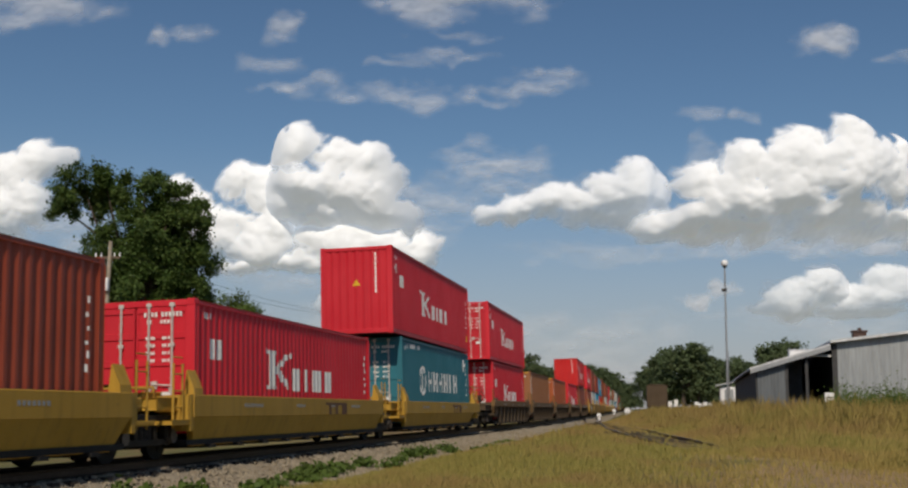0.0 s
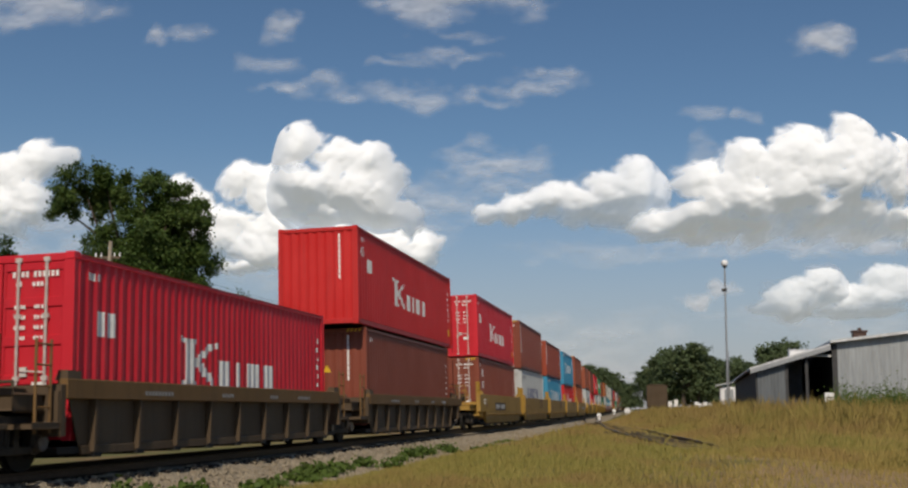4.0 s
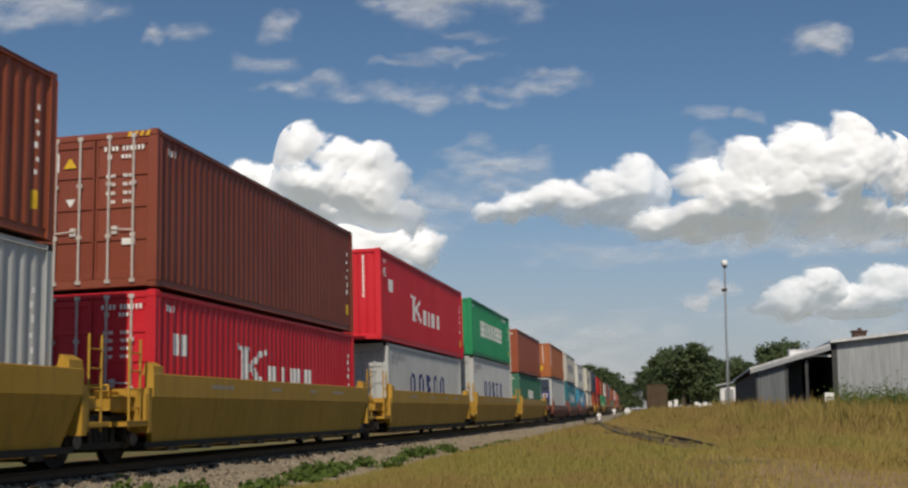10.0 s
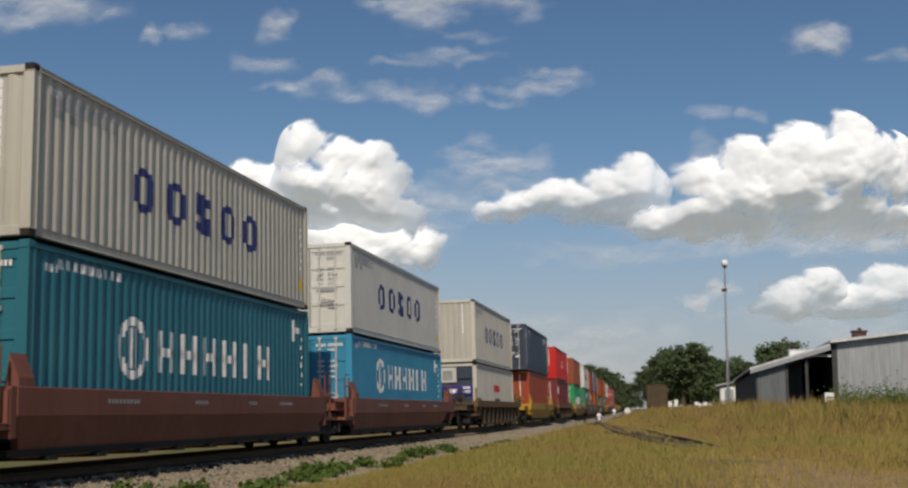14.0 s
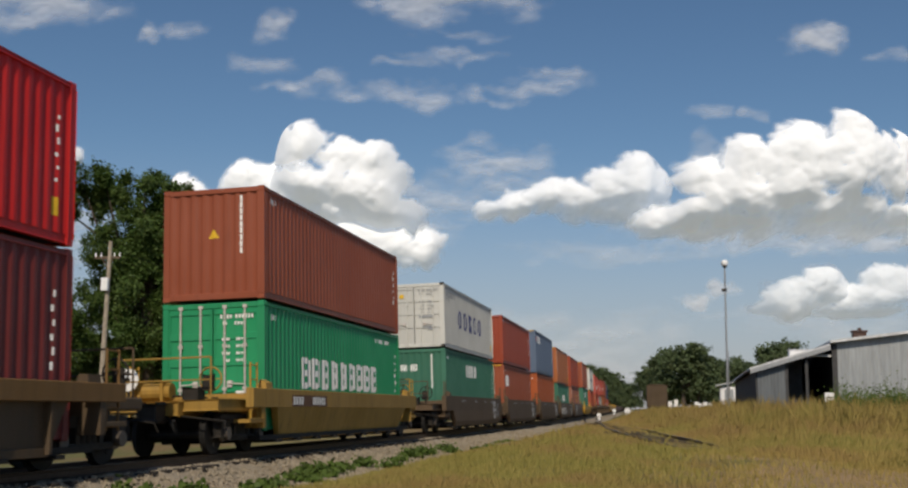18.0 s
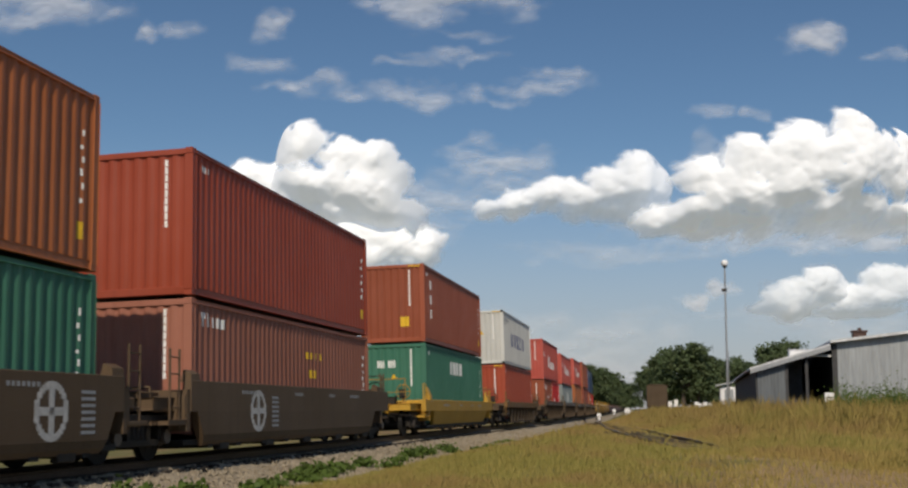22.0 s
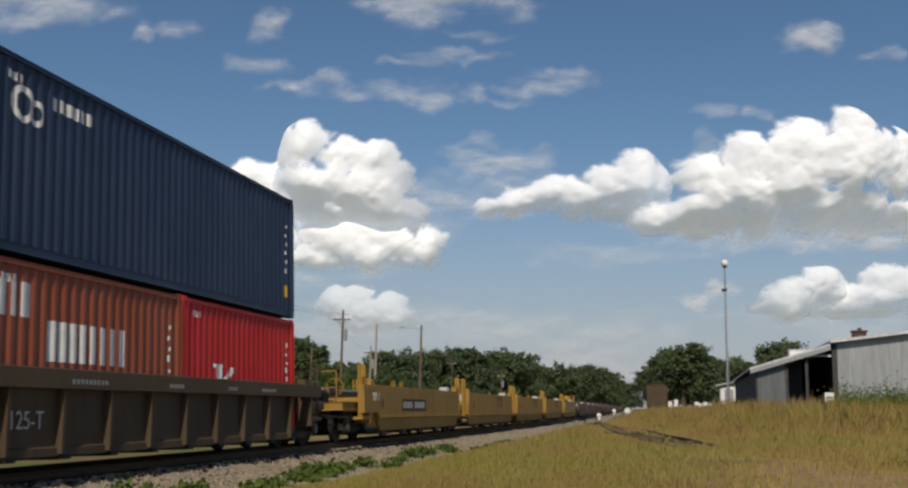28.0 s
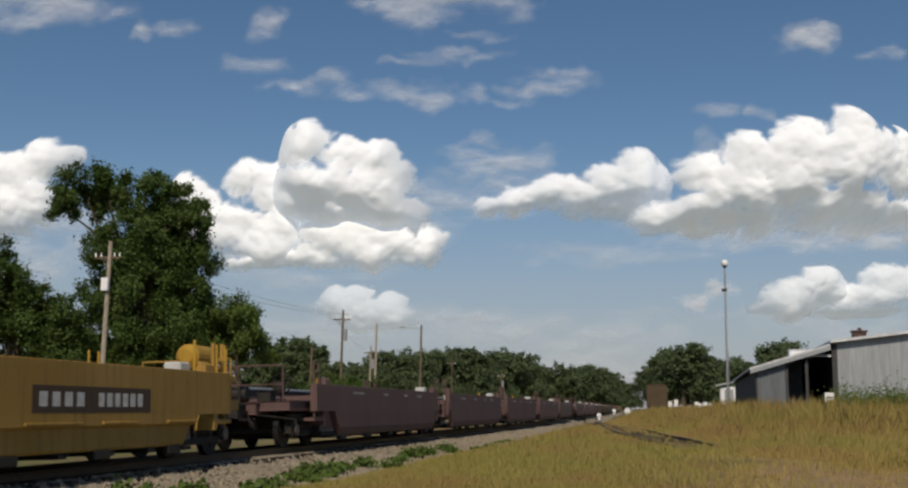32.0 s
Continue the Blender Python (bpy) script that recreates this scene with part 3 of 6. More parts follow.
        if colour in ("white", "greywhite"):
            marks.append(("blue", end_marks(epts, [(-0.98, -0.72, tall * 0.76, tall * 0.88)], True), False))
            marks.append(("yellow", end_marks(epts, [(-0.60, -0.42, tall * 0.77, tall * 0.77 + 0.16)], True), False))
            marks.append(("black", end_marks(epts, [(-0.95, -0.70, tall * 0.40, tall * 0.40 + 0.28)], True), False))
            marks.append(("grey", end_marks(epts, [(0.20, 0.80, tall * 0.46, tall * 0.46 + 0.12), (0.30, 0.72, tall * 0.30, tall * 0.30 + 0.10)], True), False))
    elif front == "reefer":
        bm = BM()
        box(bm, -HALF + 0.15, HALF - 0.15, 0.05, 0.14, 0.17, height - 0.14)
        part("end_wall", bm, PAINTS["darkblue"], thing, "dark blue refrigeration bay").location.y = -l
        bm = box(BM(), -0.98, 0.30, 0.0, 0.06, height * 0.66, height * 0.93, 0.03)
        part("fan_cover", bm, PAINTS["white"], thing, "white fan cover").location.y = -l - 0.03
        for gx in (-0.78, -0.10):
            bm = BM()
            for a in range(5):
                box(bm, gx - 0.2 + 0.1 * a - 0.012, gx - 0.2 + 0.1 * a + 0.012, -0.012, 0.0, height * 0.71, height * 0.87)
                box(bm, gx - 0.22, gx + 0.22, -0.014, -0.002, height * 0.71 + 0.1 * a, height * 0.71 + 0.1 * a + 0.02)
            part("fan_grille", bm, INK["black"], thing).location.y = -l - 0.03
        bm = box(BM(), 0.36, 0.98, 0.0, 0.06, height * 0.72, height * 0.92, 0.03)
        part("control_box", bm, PAINTS["darkblue"], thing).location.y = -l - 0.03
        bm = box(BM(), -1.02, 1.02, 0.0, 0.07, height * 0.44, height * 0.62, 0.02)
        part("drip_panel", bm, INK["purple"], thing, "blue painted panel").location.y = -l - 0.04
        bm = BM()
        disc(bm, (-0.35, 0.0, height * 0.25), (1, 0, 0), 0.22, 0.7, 14)
        box(bm, 0.2, 0.85, -0.02, 0.1, height * 0.12, height * 0.34, 0.03)
        part("compressor", bm, GREASY_SHADED, thing).location.y = -l + 0.0
        bm = box(BM(), -1.0, 1.0, -0.01, 0.06, height * 0.065, height * 0.13, 0.02)
        part("base_panel", bm, PAINTS["white"], thing).location.y = -l - 0.01
        rr = [(-0.85, -0.45, height * 0.48, height * 0.48 + 0.18), (-0.12, 0.30, height * 0.48, height * 0.48 + 0.18)] + [(0.55 + 0.1 * (k % 4), 0.62 + 0.1 * (k % 4), height * (0.55 - 0.07 * (k // 4)), height * (0.55 - 0.07 * (k // 4)) + 0.10) for k in range(8)]
        vs, fs = end_marks(epts, rr, True)
        marks.append(("white", ([(x, y - 0.045, z) for x, y, z in vs], fs), False))
    else:
        e = part("end_panel", end_mesh(height, mat), None, thing)
        e.location.y = -l
        ink = "white"
        rr = [(0.63, 0.685, tall * 0.93 - 0.15 * (k + 1), tall * 0.93 - 0.15 * k - 0.02) for k in range(9)]
        marks.append((ink, end_marks(epts, rr, False), False))
        if rng.random() < 0.75:
            z = tall * 0.55
            marks.append(("yellow", end_marks(epts, [(-0.12 + 0.03 * k, 0.12 - 0.03 * k, z + 0.05 * k, z + 0.05 * k + 0.05) for k in range(4)], False), False))
        if livery in ("three", "wavy", "plainyellow"):
            marks.append(("yellow", end_marks(epts, [(0.30, 0.62, tall * 0.20, tall * 0.20 + 0.36)], False), False))
        if livery == "seven":
            marks.append(("white", end_marks(epts, [(-0.62 + 0.42 * q + 0.07 * k, -0.57 + 0.42 * q + 0.07 * k, tall * 0.70, tall * 0.70 + 0.26) for q in range(2) for k in range(4)], False), False))
    for ink, (vs, fs), large in marks:
        on_end = all(abs(v[0]) < HALF - 0.06 for v in vs)
        mesh = from_lists("marking", vs, fs, INK[ink])
        mk = part("letter_block" if large else "marking", mesh, None, thing, ink + " painted block")
        if not large:
            mk["kind"] = "stuff"
        if on_end:
            mk.location.y = -l
    if height == HIGH and colour in ("brown", "maroon", "redbrown", "rust", "orange", "tan", "white", "slate") and rng.random() < 0.75:
        # striped height warning on the top corner
        vs, fs = [], []
        for k in range(4):
            x = HALF - 0.16 - 0.12 * k
            n = len(vs)
            vs += [(x - 0.07, -l - 0.003, height - 0.125), (x - 0.01, -l - 0.003, height - 0.125), (x + 0.03, -l - 0.003, height - 0.03), (x - 0.03, -l - 0.003, height - 0.03)]
            fs.append((n, n + 1, n + 2, n + 3))
        mk = part("marking", from_lists("marking", vs, fs, INK["yellow"]), None, thing, "yellow warning stripes")
        mk["kind"] = "stuff"
    if size_mark:
        text_on(thing, size_mark, (HALF + 0.004, -l + 0.30, height * 0.70), 0.42, "side", INK["white"])
    MOVERS.append((thing, uc, z0))
    return thing


def text_on(parent, body, at, size, face, mat):
    cu = bpy.data.curves.new("lettering", "FONT")
    cu.body, cu.size, cu.extrude = body, size, 0.003
    cu.materials.append(mat)
    shape = new("lettering", cu)
    mesh = bpy.data.meshes.new_from_object(shape)
    bpy.data.objects.remove(shape)
    ob = new("lettering", mesh)
    ob.parent = parent
    ob.location = at
    ob.rotation_euler = (math.pi / 2, 0, math.pi / 2) if face == "side" else (math.pi / 2, 0, 0)
    return ob


# ---------------------------------------------------------------- well cars
WELL_HALF = 6.62     # half the length of a well's side
SIDE_OUT, SIDE_IN = 1.47, 1.30
FLOOR_Z = 0.36


def truck_parts(parent, y, u_place):
    """A two-axle truck under a car's end; wheels are parts that turn."""
    bm = BM()
    for sx in (-1, 1):
        x = sx * 1.0
        prism(bm, [(x - 0.07, 0.62), (x + 0.07, 0.62), (x + 0.07, 0.80), (x - 0.07, 0.80)], -1.15, 1.15)
        box(bm, x - 0.06, x + 0.06, -0.75, 0.75, 0.26, 0.38, 0.02)
        for s in (-1, 1):
            box(bm, x - 0.06, x + 0.06, s * 0.30, s * 0.42, 0.30, 0.70)
            box(bm, x - 0.09, x + 0.09, s * 0.72, s * 1.10, 0.34, 0.66, 0.04)
        for k in range(3):
            disc(bm, (x, -0.16 + 0.16 * k, 0.49), (0, 0, 1), 0.07, 0.24, 8)
    box(bm, -1.0, 1.0, -0.2, 0.2, 0.45, 0.82, 0.03)
    t = part("truck", bm, GREASY_SHADED, parent, "greasy cast steel truck")
    t.location.y = y
    for s in (-1, 1):
        def make():
            b = BM()
            for sx in (-1, 1):
                disc(b, (sx * 0.745, 0, 0), (1, 0, 0), 0.42, 0.10, 24)
                disc(b, (sx * 0.70, 0, 0), (1, 0, 0), 0.45, 0.03, 24)
                for q in range(5):
                    a = q * math.tau / 5
                    disc(b, (sx * 0.80, 0.24 * math.cos(a), 0.24 * math.sin(a)), (1, 0, 0), 0.05, 0.02, 6)
            rod(b, (-1.1, 0, 0), (1.1, 0, 0), 0.08, None, 10)
            return to_mesh("wheel", b, IRON)
        w = part("wheel", cached(("wheelset",), make), None, t, "wheelset with steel rims")
        w.location = (0, s * 0.89, 0.42)
        rim = part("bearing_cap", cached(("cap",), lambda: to_mesh("bearing_cap", disc(disc(BM(), (1.10, 0, 0), (1, 0, 0), 0.13, 0.10, 12), (1.0, 0, 0), (1, 0, 0), 0.17, 0.05, 12), BRIGHT)), None, t)
        rim.location = (0, s * 0.89, 0.42)
        SPINNERS.append((w, (0, s * 0.89, 0.42), u_place + y + s * 0.89))
    return t


def loop_rim(bm, c, r, t):
    """A round rim of tube in the x-z plane."""
    n, rows = 16, []
    for k in range(n):
        a = math.tau * k / n
        rows.append([bm.verts.new((c[0] + (r + t * math.cos(q)) * math.cos(a), c[1] + t * math.sin(q), c[2] + (r + t * math.cos(q)) * math.sin(a))) for q in (0, 1.571, 3.142, 4.712)])
    for k in range(n):
        for j in range(4):
            bm.faces.new((rows[k][j], rows[k][(j + 1) % 4], rows[(k + 1) % n][(j + 1) % 4], rows[(k + 1) % n][j]))
    return bm


def side_outlines(kind, top):
    """Upper and lower outline of a side, across the car, and the height where they meet."""
    o, i = SIDE_OUT, SIDE_IN
    if kind == "ribbed":
        m = top - 0.30
        return [(i, m), (o, m + 0.01), (o, top - 0.015), (o - 0.015, top), (i, top)], [(i, 0.22), (i + 0.05, 0.22), (i + 0.05, 0.34), (i + 0.02, 0.36), (i + 0.02, m), (i, m)], m
    if kind == "flat":
        m = 0.80
        return [(i, m), (o, m), (o, top - 0.012), (o - 0.012, top), (i, top)], [(i, 0.26), (o - 0.09, 0.26), (o - 0.07, 0.30), (o - 0.07, 0.60), (o - 0.05, 0.615), (o, 0.64), (o, m), (i, m)], m
    if kind == "smooth":
        m = top - 0.40
        return [(i, m), (o, m), (o, top - 0.015), (o - 0.015, top), (i, top)], [(i - 0.14, 0.22), (i - 0.04, 0.22), (o - 0.015, m), (i, m)], m
    m = 0.85
    return [(i, m), (o, m), (o, top - 0.012), (o - 0.012, top), (i, top)], [(i, 0.22), (o - 0.08, 0.22), (o - 0.03, 0.30), (o, 0.42), (o, m), (i, m)], m


def tapered(bm, outline, y0, y1, cut0, cut1, z0, z1):
    """Like prism, but its ends slope: at the height z0 it is shorter by cut0 and cut1."""
    f = lambda z: (z1 - z) / (z1 - z0)
    a = [bm.verts.new((x, y0 + cut0 * f(z), z)) for x, z in outline]
    b = [bm.verts.new((x, y1 - cut1 * f(z), z)) for x, z in outline]
    n = len(outline)
    for k in range(n):
        bm.faces.new((a[k], a[(k + 1) % n], b[(k + 1) % n], b[k]))
    bm.faces.new(a[::-1])
    bm.faces.new(b)
    bmesh.ops.recalc_face_normals(bm, faces=bm.faces[:])
    return bm


def well_car(uc, kind, colour, top, first, last, label, empty=False, extras=""):
    mat = PAINTS[colour]
    guide = 0.46 if kind == "smooth" and top < 1.3 else 0.13 if kind == "ribbed" else 0.2
    chord = PAINTS["wellochre"] if "ochre" in extras else mat
    thing = tagged(new("well_car"), label, "railcar", "well cars of the train")
    q = WELL_HALF
    for s in (-1, 1):
        up, low, meet = side_outlines(kind, top)
        flip = lambda pts: [(s * x, z) for x, z in pts]
        y0, y1 = -q - (0.75 if first else 0.0), q + (0.75 if last else 0.0)
        sill = part("side_sill", cached(("sill", kind, top, chord.name, first, last, s), lambda: to_mesh("side_sill", prism(BM(), flip(up), y0, y1), chord)), None, thing)
        inner = 0.30 if kind in ("ribbed", "plate") else 0.02
        l0, l1 = -q + (0.72 if first else inner), q - (0.72 if last else inner)
        part("side_sheet", cached(("sheet", kind, top, colour, first, last, s), lambda: to_mesh("side_sheet", tapered(BM(), flip(low), l0, l1, 0.55 if first else 0.34, 0.55 if last else 0.34, 0.22, meet), mat)), None, thing)
        if kind == "ribbed":
            ribs = 8
            for k in range(ribs + 1):
                y = l0 + 0.6 + (l1 - l0 - 1.2) * k / ribs
                r = part("rib", cached(("rib", top, colour, s), lambda: to_mesh("rib", prism(BM(), flip([(SIDE_IN + 0.02, 0.24), (SIDE_OUT - 0.05, 0.26), (SIDE_OUT - 0.02, top - 0.30), (SIDE_IN + 0.02, top - 0.30)]), -0.035, 0.035), mat)), None, sill)
                r.location.y = y
        elif kind == "flat" and s > 0:
            for k, (a, w) in enumerate(((-4.9, 1.3), (-2.6, 1.4), (0.3, 1.5), (2.4, 1.1), (4.6, 1.2))):
                st = part("step_bar", cached(("stepbar", k, colour), lambda: to_mesh("step_bar", box(BM(), SIDE_OUT - 0.02, SIDE_OUT + 0.035, a, a + w, 0.655, 0.70, 0.01), mat)), None, sill)
    bm = box(BM(), -SIDE_IN - 0.02, SIDE_IN + 0.02, -q, q, 0.24, FLOOR_Z - 0.02)
    part("floor_pan", bm, IRON, thing)
    for k in range(9):
        beam = part("cross_beam", cached(("beam",), lambda: to_mesh("cross_beam", box(BM(), -SIDE_IN - 0.1, SIDE_IN + 0.1, -0.12, 0.12, 0.17, 0.236), IRON)), None, thing)
        beam.location.y = -5.6 + 1.4 * k
    if kind in ("flat", "plate"):
        for k in range(5):
            bm = box(BM(), SIDE_OUT - 0.2, SIDE_OUT - 0.06, -5.2 + 2.5 * k, -4.7 + 2.5 * k, 0.12, 0.27, 0.02)
            part("bracket", bm, GREASY_SHADED, thing)
    for s in (-1, 1):
        end = s < 0 and first or s > 0 and last
        reach = 8.7 if end else 7.72
        bm = BM()
        # bulkhead and sloping end deck over the truck
        box(bm, -SIDE_OUT + 0.02, SIDE_OUT - 0.02, s * q, s * (q + 0.14), 0.5, min(top, 1.25))
        box(bm, -1.18, 1.18, s * (q + 0.14), s * (reach - 0.2), 0.88, 1.10, 0.03)
        box(bm, -0.42, 0.42, s * (q + 0.1), s * reach, 0.80, 1.06, 0.03)
        bmesh.ops.recalc_face_normals(bm, faces=bm.faces[:])
        part("end_deck", bm, mat, thing)
        # raised guides at the four corners of the well
        for sx in (-1, 1):
            bm = prism(BM(), [(sx * 1.24, top - 0.02), (sx * (SIDE_OUT - 0.01), top - 0.02), (sx * (SIDE_OUT - 0.02), top + 0.12), (sx * 1.30, top + guide)], s * (q - 0.40), s * (q - 0.02))
            part("corner_guide", bm, mat, thing)
            bm = BM()
            y = s * (q + 0.30)
            x = sx * (SIDE_OUT - 0.10)
            rod(bm, (x, y, 0.55), (x, y, top + 0.55), 0.022, None, 6)
            rod(bm, (x, y + s * 0.38, 0.55), (x, y + s * 0.38, top + 0.55), 0.022, None, 6)
            for k in range(5):
                z = 0.62 + 0.30 * k
                rod(bm, (x, y, z), (x, y + s * 0.38, z), 0.014, None, 6)
            part("ladder", bm, PAINTS["yellow"] if colour in ("yellow", "tanyellow") else chord, thing, "steel rung ladder")
            bm = box(BM(), sx * 0.9, sx * (SIDE_OUT - 0.03), s * (q + 0.14), s * (q + 0.85), 0.62, 0.70, 0.01)
            box(bm, sx * 1.3, sx * (SIDE_OUT - 0.03), s * (q + 0.14), s * (q + 0.20), 0.62, 1.15)
            part("side_step", bm, mat, thing)
        if kind == "flat":
            for dy in (0.10, 0.52):
                part("guide_post", cached(("post", top), lambda: to_mesh("guide_post", box(BM(), -0.035, 0.035, -0.045, 0.045, 0.62, top + 0.58, 0.01), PAINTS["tanyellow"])), None, thing).location = (SIDE_OUT - 0.16, s * (q + dy + 0.18), 0)
        if not end:
            bm = BM()
            box(bm, -0.9, 0.9, s * (q + 0.2), s * (q + 0.95), 1.10, 1.20, 0.02)
            rod(bm, (-0.9, s * (q + 0.5), 1.3), (0.9, s * (q + 0.5), 1.3), 0.025, None, 6)
            for sx in (-0.9, 0.9):
                rod(bm, (sx, s * (q + 0.5), 1.1), (sx, s * (q + 0.5), 1.3), 0.025, None, 6)
            part("crossover_platform", bm, mat, thing)
        if end:
            bm = BM()
            box(bm, -0.13, 0.13, s * (reach - 0.1), s * (reach + 0.42), 0.72, 1.0, 0.04)
            box(bm, -0.2, 0.2, s * (reach + 0.22), s * (reach + 0.52), 0.70, 1.02, 0.05)
            part("coupler", bm, GREASY_SHADED, thing)
            bm = BM()
            rod(bm, (0.2, s * reach, 0.75), (0.5, s * (reach + 0.25), 0.45), 0.03, None, 6)
            rod(bm, (0.5, s * (reach + 0.25), 0.45), (0.55, s * (reach + 0.5), 0.7), 0.03, None, 6)
            part("air_hose", bm, IRON, thing)
            bm = BM()
            loop_rim(bm, (0.85, s * (reach - 0.55), 1.52), 0.24, 0.018)
            box(bm, 0.61, 1.09, s * (reach - 0.55) - 0.01, s * (reach - 0.55) + 0.01, 1.507, 1.533)
            box(bm, 0.837, 0.863, s * (reach - 0.55) - 0.01, s * (reach - 0.55) + 0.01, 1.28, 1.76)
            disc(bm, (0.85, s * (reach - 0.55), 1.52), (0, 1, 0), 0.05, 0.08, 8)
            rod(bm, (0.85, s * (reach - 0.5), 1.1), (0.85, s * (reach - 0.5), 1.56), 0.03, None, 6)
            part("brake_housing", box(BM(), 0.74, 0.96, s * (reach - 0.48), s * (reach - 0.40), 1.30, 1.60, 0.02), GREASY_SHADED, thing)
            part("brake_wheel", bm, PAINTS["tanyellow"] if colour in ("yellow", "tanyellow") else GREASY_SHADED, thing)
            bm = BM()
            disc(bm, (-0.55, s * (reach - 0.9), 1.30), (1, 0, 0), 0.18, 0.8, 14)
            for q2 in (-0.8, -0.3):
                box(bm, q2 - 0.03, q2 + 0.03, s * (reach - 1.10), s * (reach - 0.70), 1.08, 1.50, 0.01)
            part("air_tank", bm, PAINTS["tanyellow"] if colour in ("yellow", "tanyellow") else GREASY_SHADED, thing, "grimy round air tank")
            bm = box(BM(), 0.15, 0.50, s * (reach - 1.05), s * (reach - 0.75), 1.1, 1.36, 0.03)
            rod(bm, (0.32, s * (reach - 0.9), 1.2), (-0.2, s * (reach - 0.9), 1.2), 0.02, None, 5)
            rod(bm, (0.45, s * (reach - 1.0), 1.16), (0.45, s * (reach - 1.9), 1.16), 0.02, None, 5)
            part("valve_block", bm, GREASY_SHADED, thing)
            bm = BM()
            for q2 in (-1.0, 1.0):
                rod(bm, (q2, s * (reach - 0.22), 1.08), (q2, s * (reach - 0.22), 1.95), 0.02, None, 5)
            rod(bm, (-1.0, s * (reach - 0.22), 1.95), (1.0, s * (reach - 0.22), 1.95), 0.02, None, 5)
            rod(bm, (-1.0, s * (reach - 0.22), 1.5), (1.0, s * (reach - 0.22), 1.5), 0.016, None, 5)
            part("hand_rail", bm, PAINTS["tanyellow"] if colour in ("yellow", "tanyellow") else mat, thing)
            bm = BM()
            rod(bm, (0.3, s * (reach - 0.12), 0.80), (1.35, s * (reach - 0.12), 0.66), 0.018, None, 5)
            rod(bm, (1.35, s * (reach - 0.12), 0.66), (1.38, s * (reach - 0.02), 0.50), 0.018, None, 5)
            part("uncoupling_lever", bm, GREASY_SHADED, thing)
        if s > 0 or first:
            y = s * (7.0 if end else 7.9)
            truck_parts(thing, y, uc)
    if empty:
        for sx in (-1, 1):
            bm = box(BM(), sx * 0.88, sx * 1.22, q - 1.0, q - 0.55, top - 0.25, top + 0.17, 0.03)
            part("support_block", bm, PAINTS["white"], thing, "white painted container support")
        bm = box(BM(), -SIDE_IN, -SIDE_IN + 0.06, -q + 1.5, q - 1.2, top - 0.02, top + 0.05, 0.01)
        part("inner_rail", bm, PAINTS["greywhite"], thing)
        bm = BM()
        for k in range(2):
            rod(bm, (-1.36, 1.2 + 0.42 * k, top), (-1.36, 1.2 + 0.42 * k, top + 0.45), 0.03, None, 6)
        part("grab_iron", bm, PAINTS["yellow"], thing)
    if "hopper" in extras:
        bm = rod(BM(), (0.62, q + 0.60, top + 0.36), (0.62, q + 1.40, top + 0.36), 0.25, None, 18)
        rod(bm, (0.62, q + 1.40, top + 0.36), (0.62, q + 1.50, top + 0.36), 0.25, 0.14, 18)
        rod(bm, (0.62, q + 0.60, top + 0.36), (0.62, q + 0.50, top + 0.36), 0.25, 0.14, 18)
        part("air_reservoir", bm, PAINTS["yellow"], thing, "yellow round air reservoir on the end deck")
        for k in (0.75, 1.25):
            bm = box(BM(), 0.32, 0.92, q + k - 0.04, q + k + 0.04, top - 0.02, top + 0.20, 0.01)
            part("saddle", bm, GREASY_SHADED, thing)
        bm = box(BM(), -1.2, 1.2, q + 0.14, q + 1.7, top - 0.16, top - 0.02, 0.02)
        part("end_platform", bm, PAINTS["tanyellow"], thing)
        bm = BM()
        rod(bm, (0.95, q + 0.2, top - 0.1), (0.95, q + 0.2, top + 0.65), 0.03, None, 6)
        rod(bm, (1.0, q + 1.6, top - 0.1), (1.0, q + 1.6, top + 0.55), 0.03, None, 6)
        part("grab_iron", bm, PAINTS["yellow"], thing)
    x = SIDE_OUT + 0.004
    if "plate" in extras:
        at = -2.95 if first else 0.48
        bm = box(BM(), x - 0.002, x, at, at + 3.5, 0.84, 1.23)
        part("number_panel", bm, INK["umber"], thing, "dark panel with painted bars")
        bm = BM()
        for y, w in [(at + 0.18 + 0.33 * k, 0.20) for k in range(4)] + [(at + 1.80 + 0.25 * k, 0.16) for k in range(6)]:
            box(bm, x, x + 0.003, y, y + w, 0.93, 1.14)
        part("marking", bm, INK["pale"], thing)["kind"] = "stuff"
    if "strip" in extras:
        bm = box(BM(), x - 0.002, x, -5.0, -2.4, top - 0.38, top - 0.12)
        part("number_panel", bm, INK["brown"], thing, "dark strip with painted bars")
        bm = BM()
        for y, w in [(-4.9 + 0.19 * k, 0.12) for k in range(4)] + [(-3.5 + 0.165 * k, 0.11) for k in range(6)]:
            box(bm, x, x + 0.003, y, y + w, top - 0.34, top - 0.16)
        part("marking", bm, INK["white"], thing)["kind"] = "stuff"
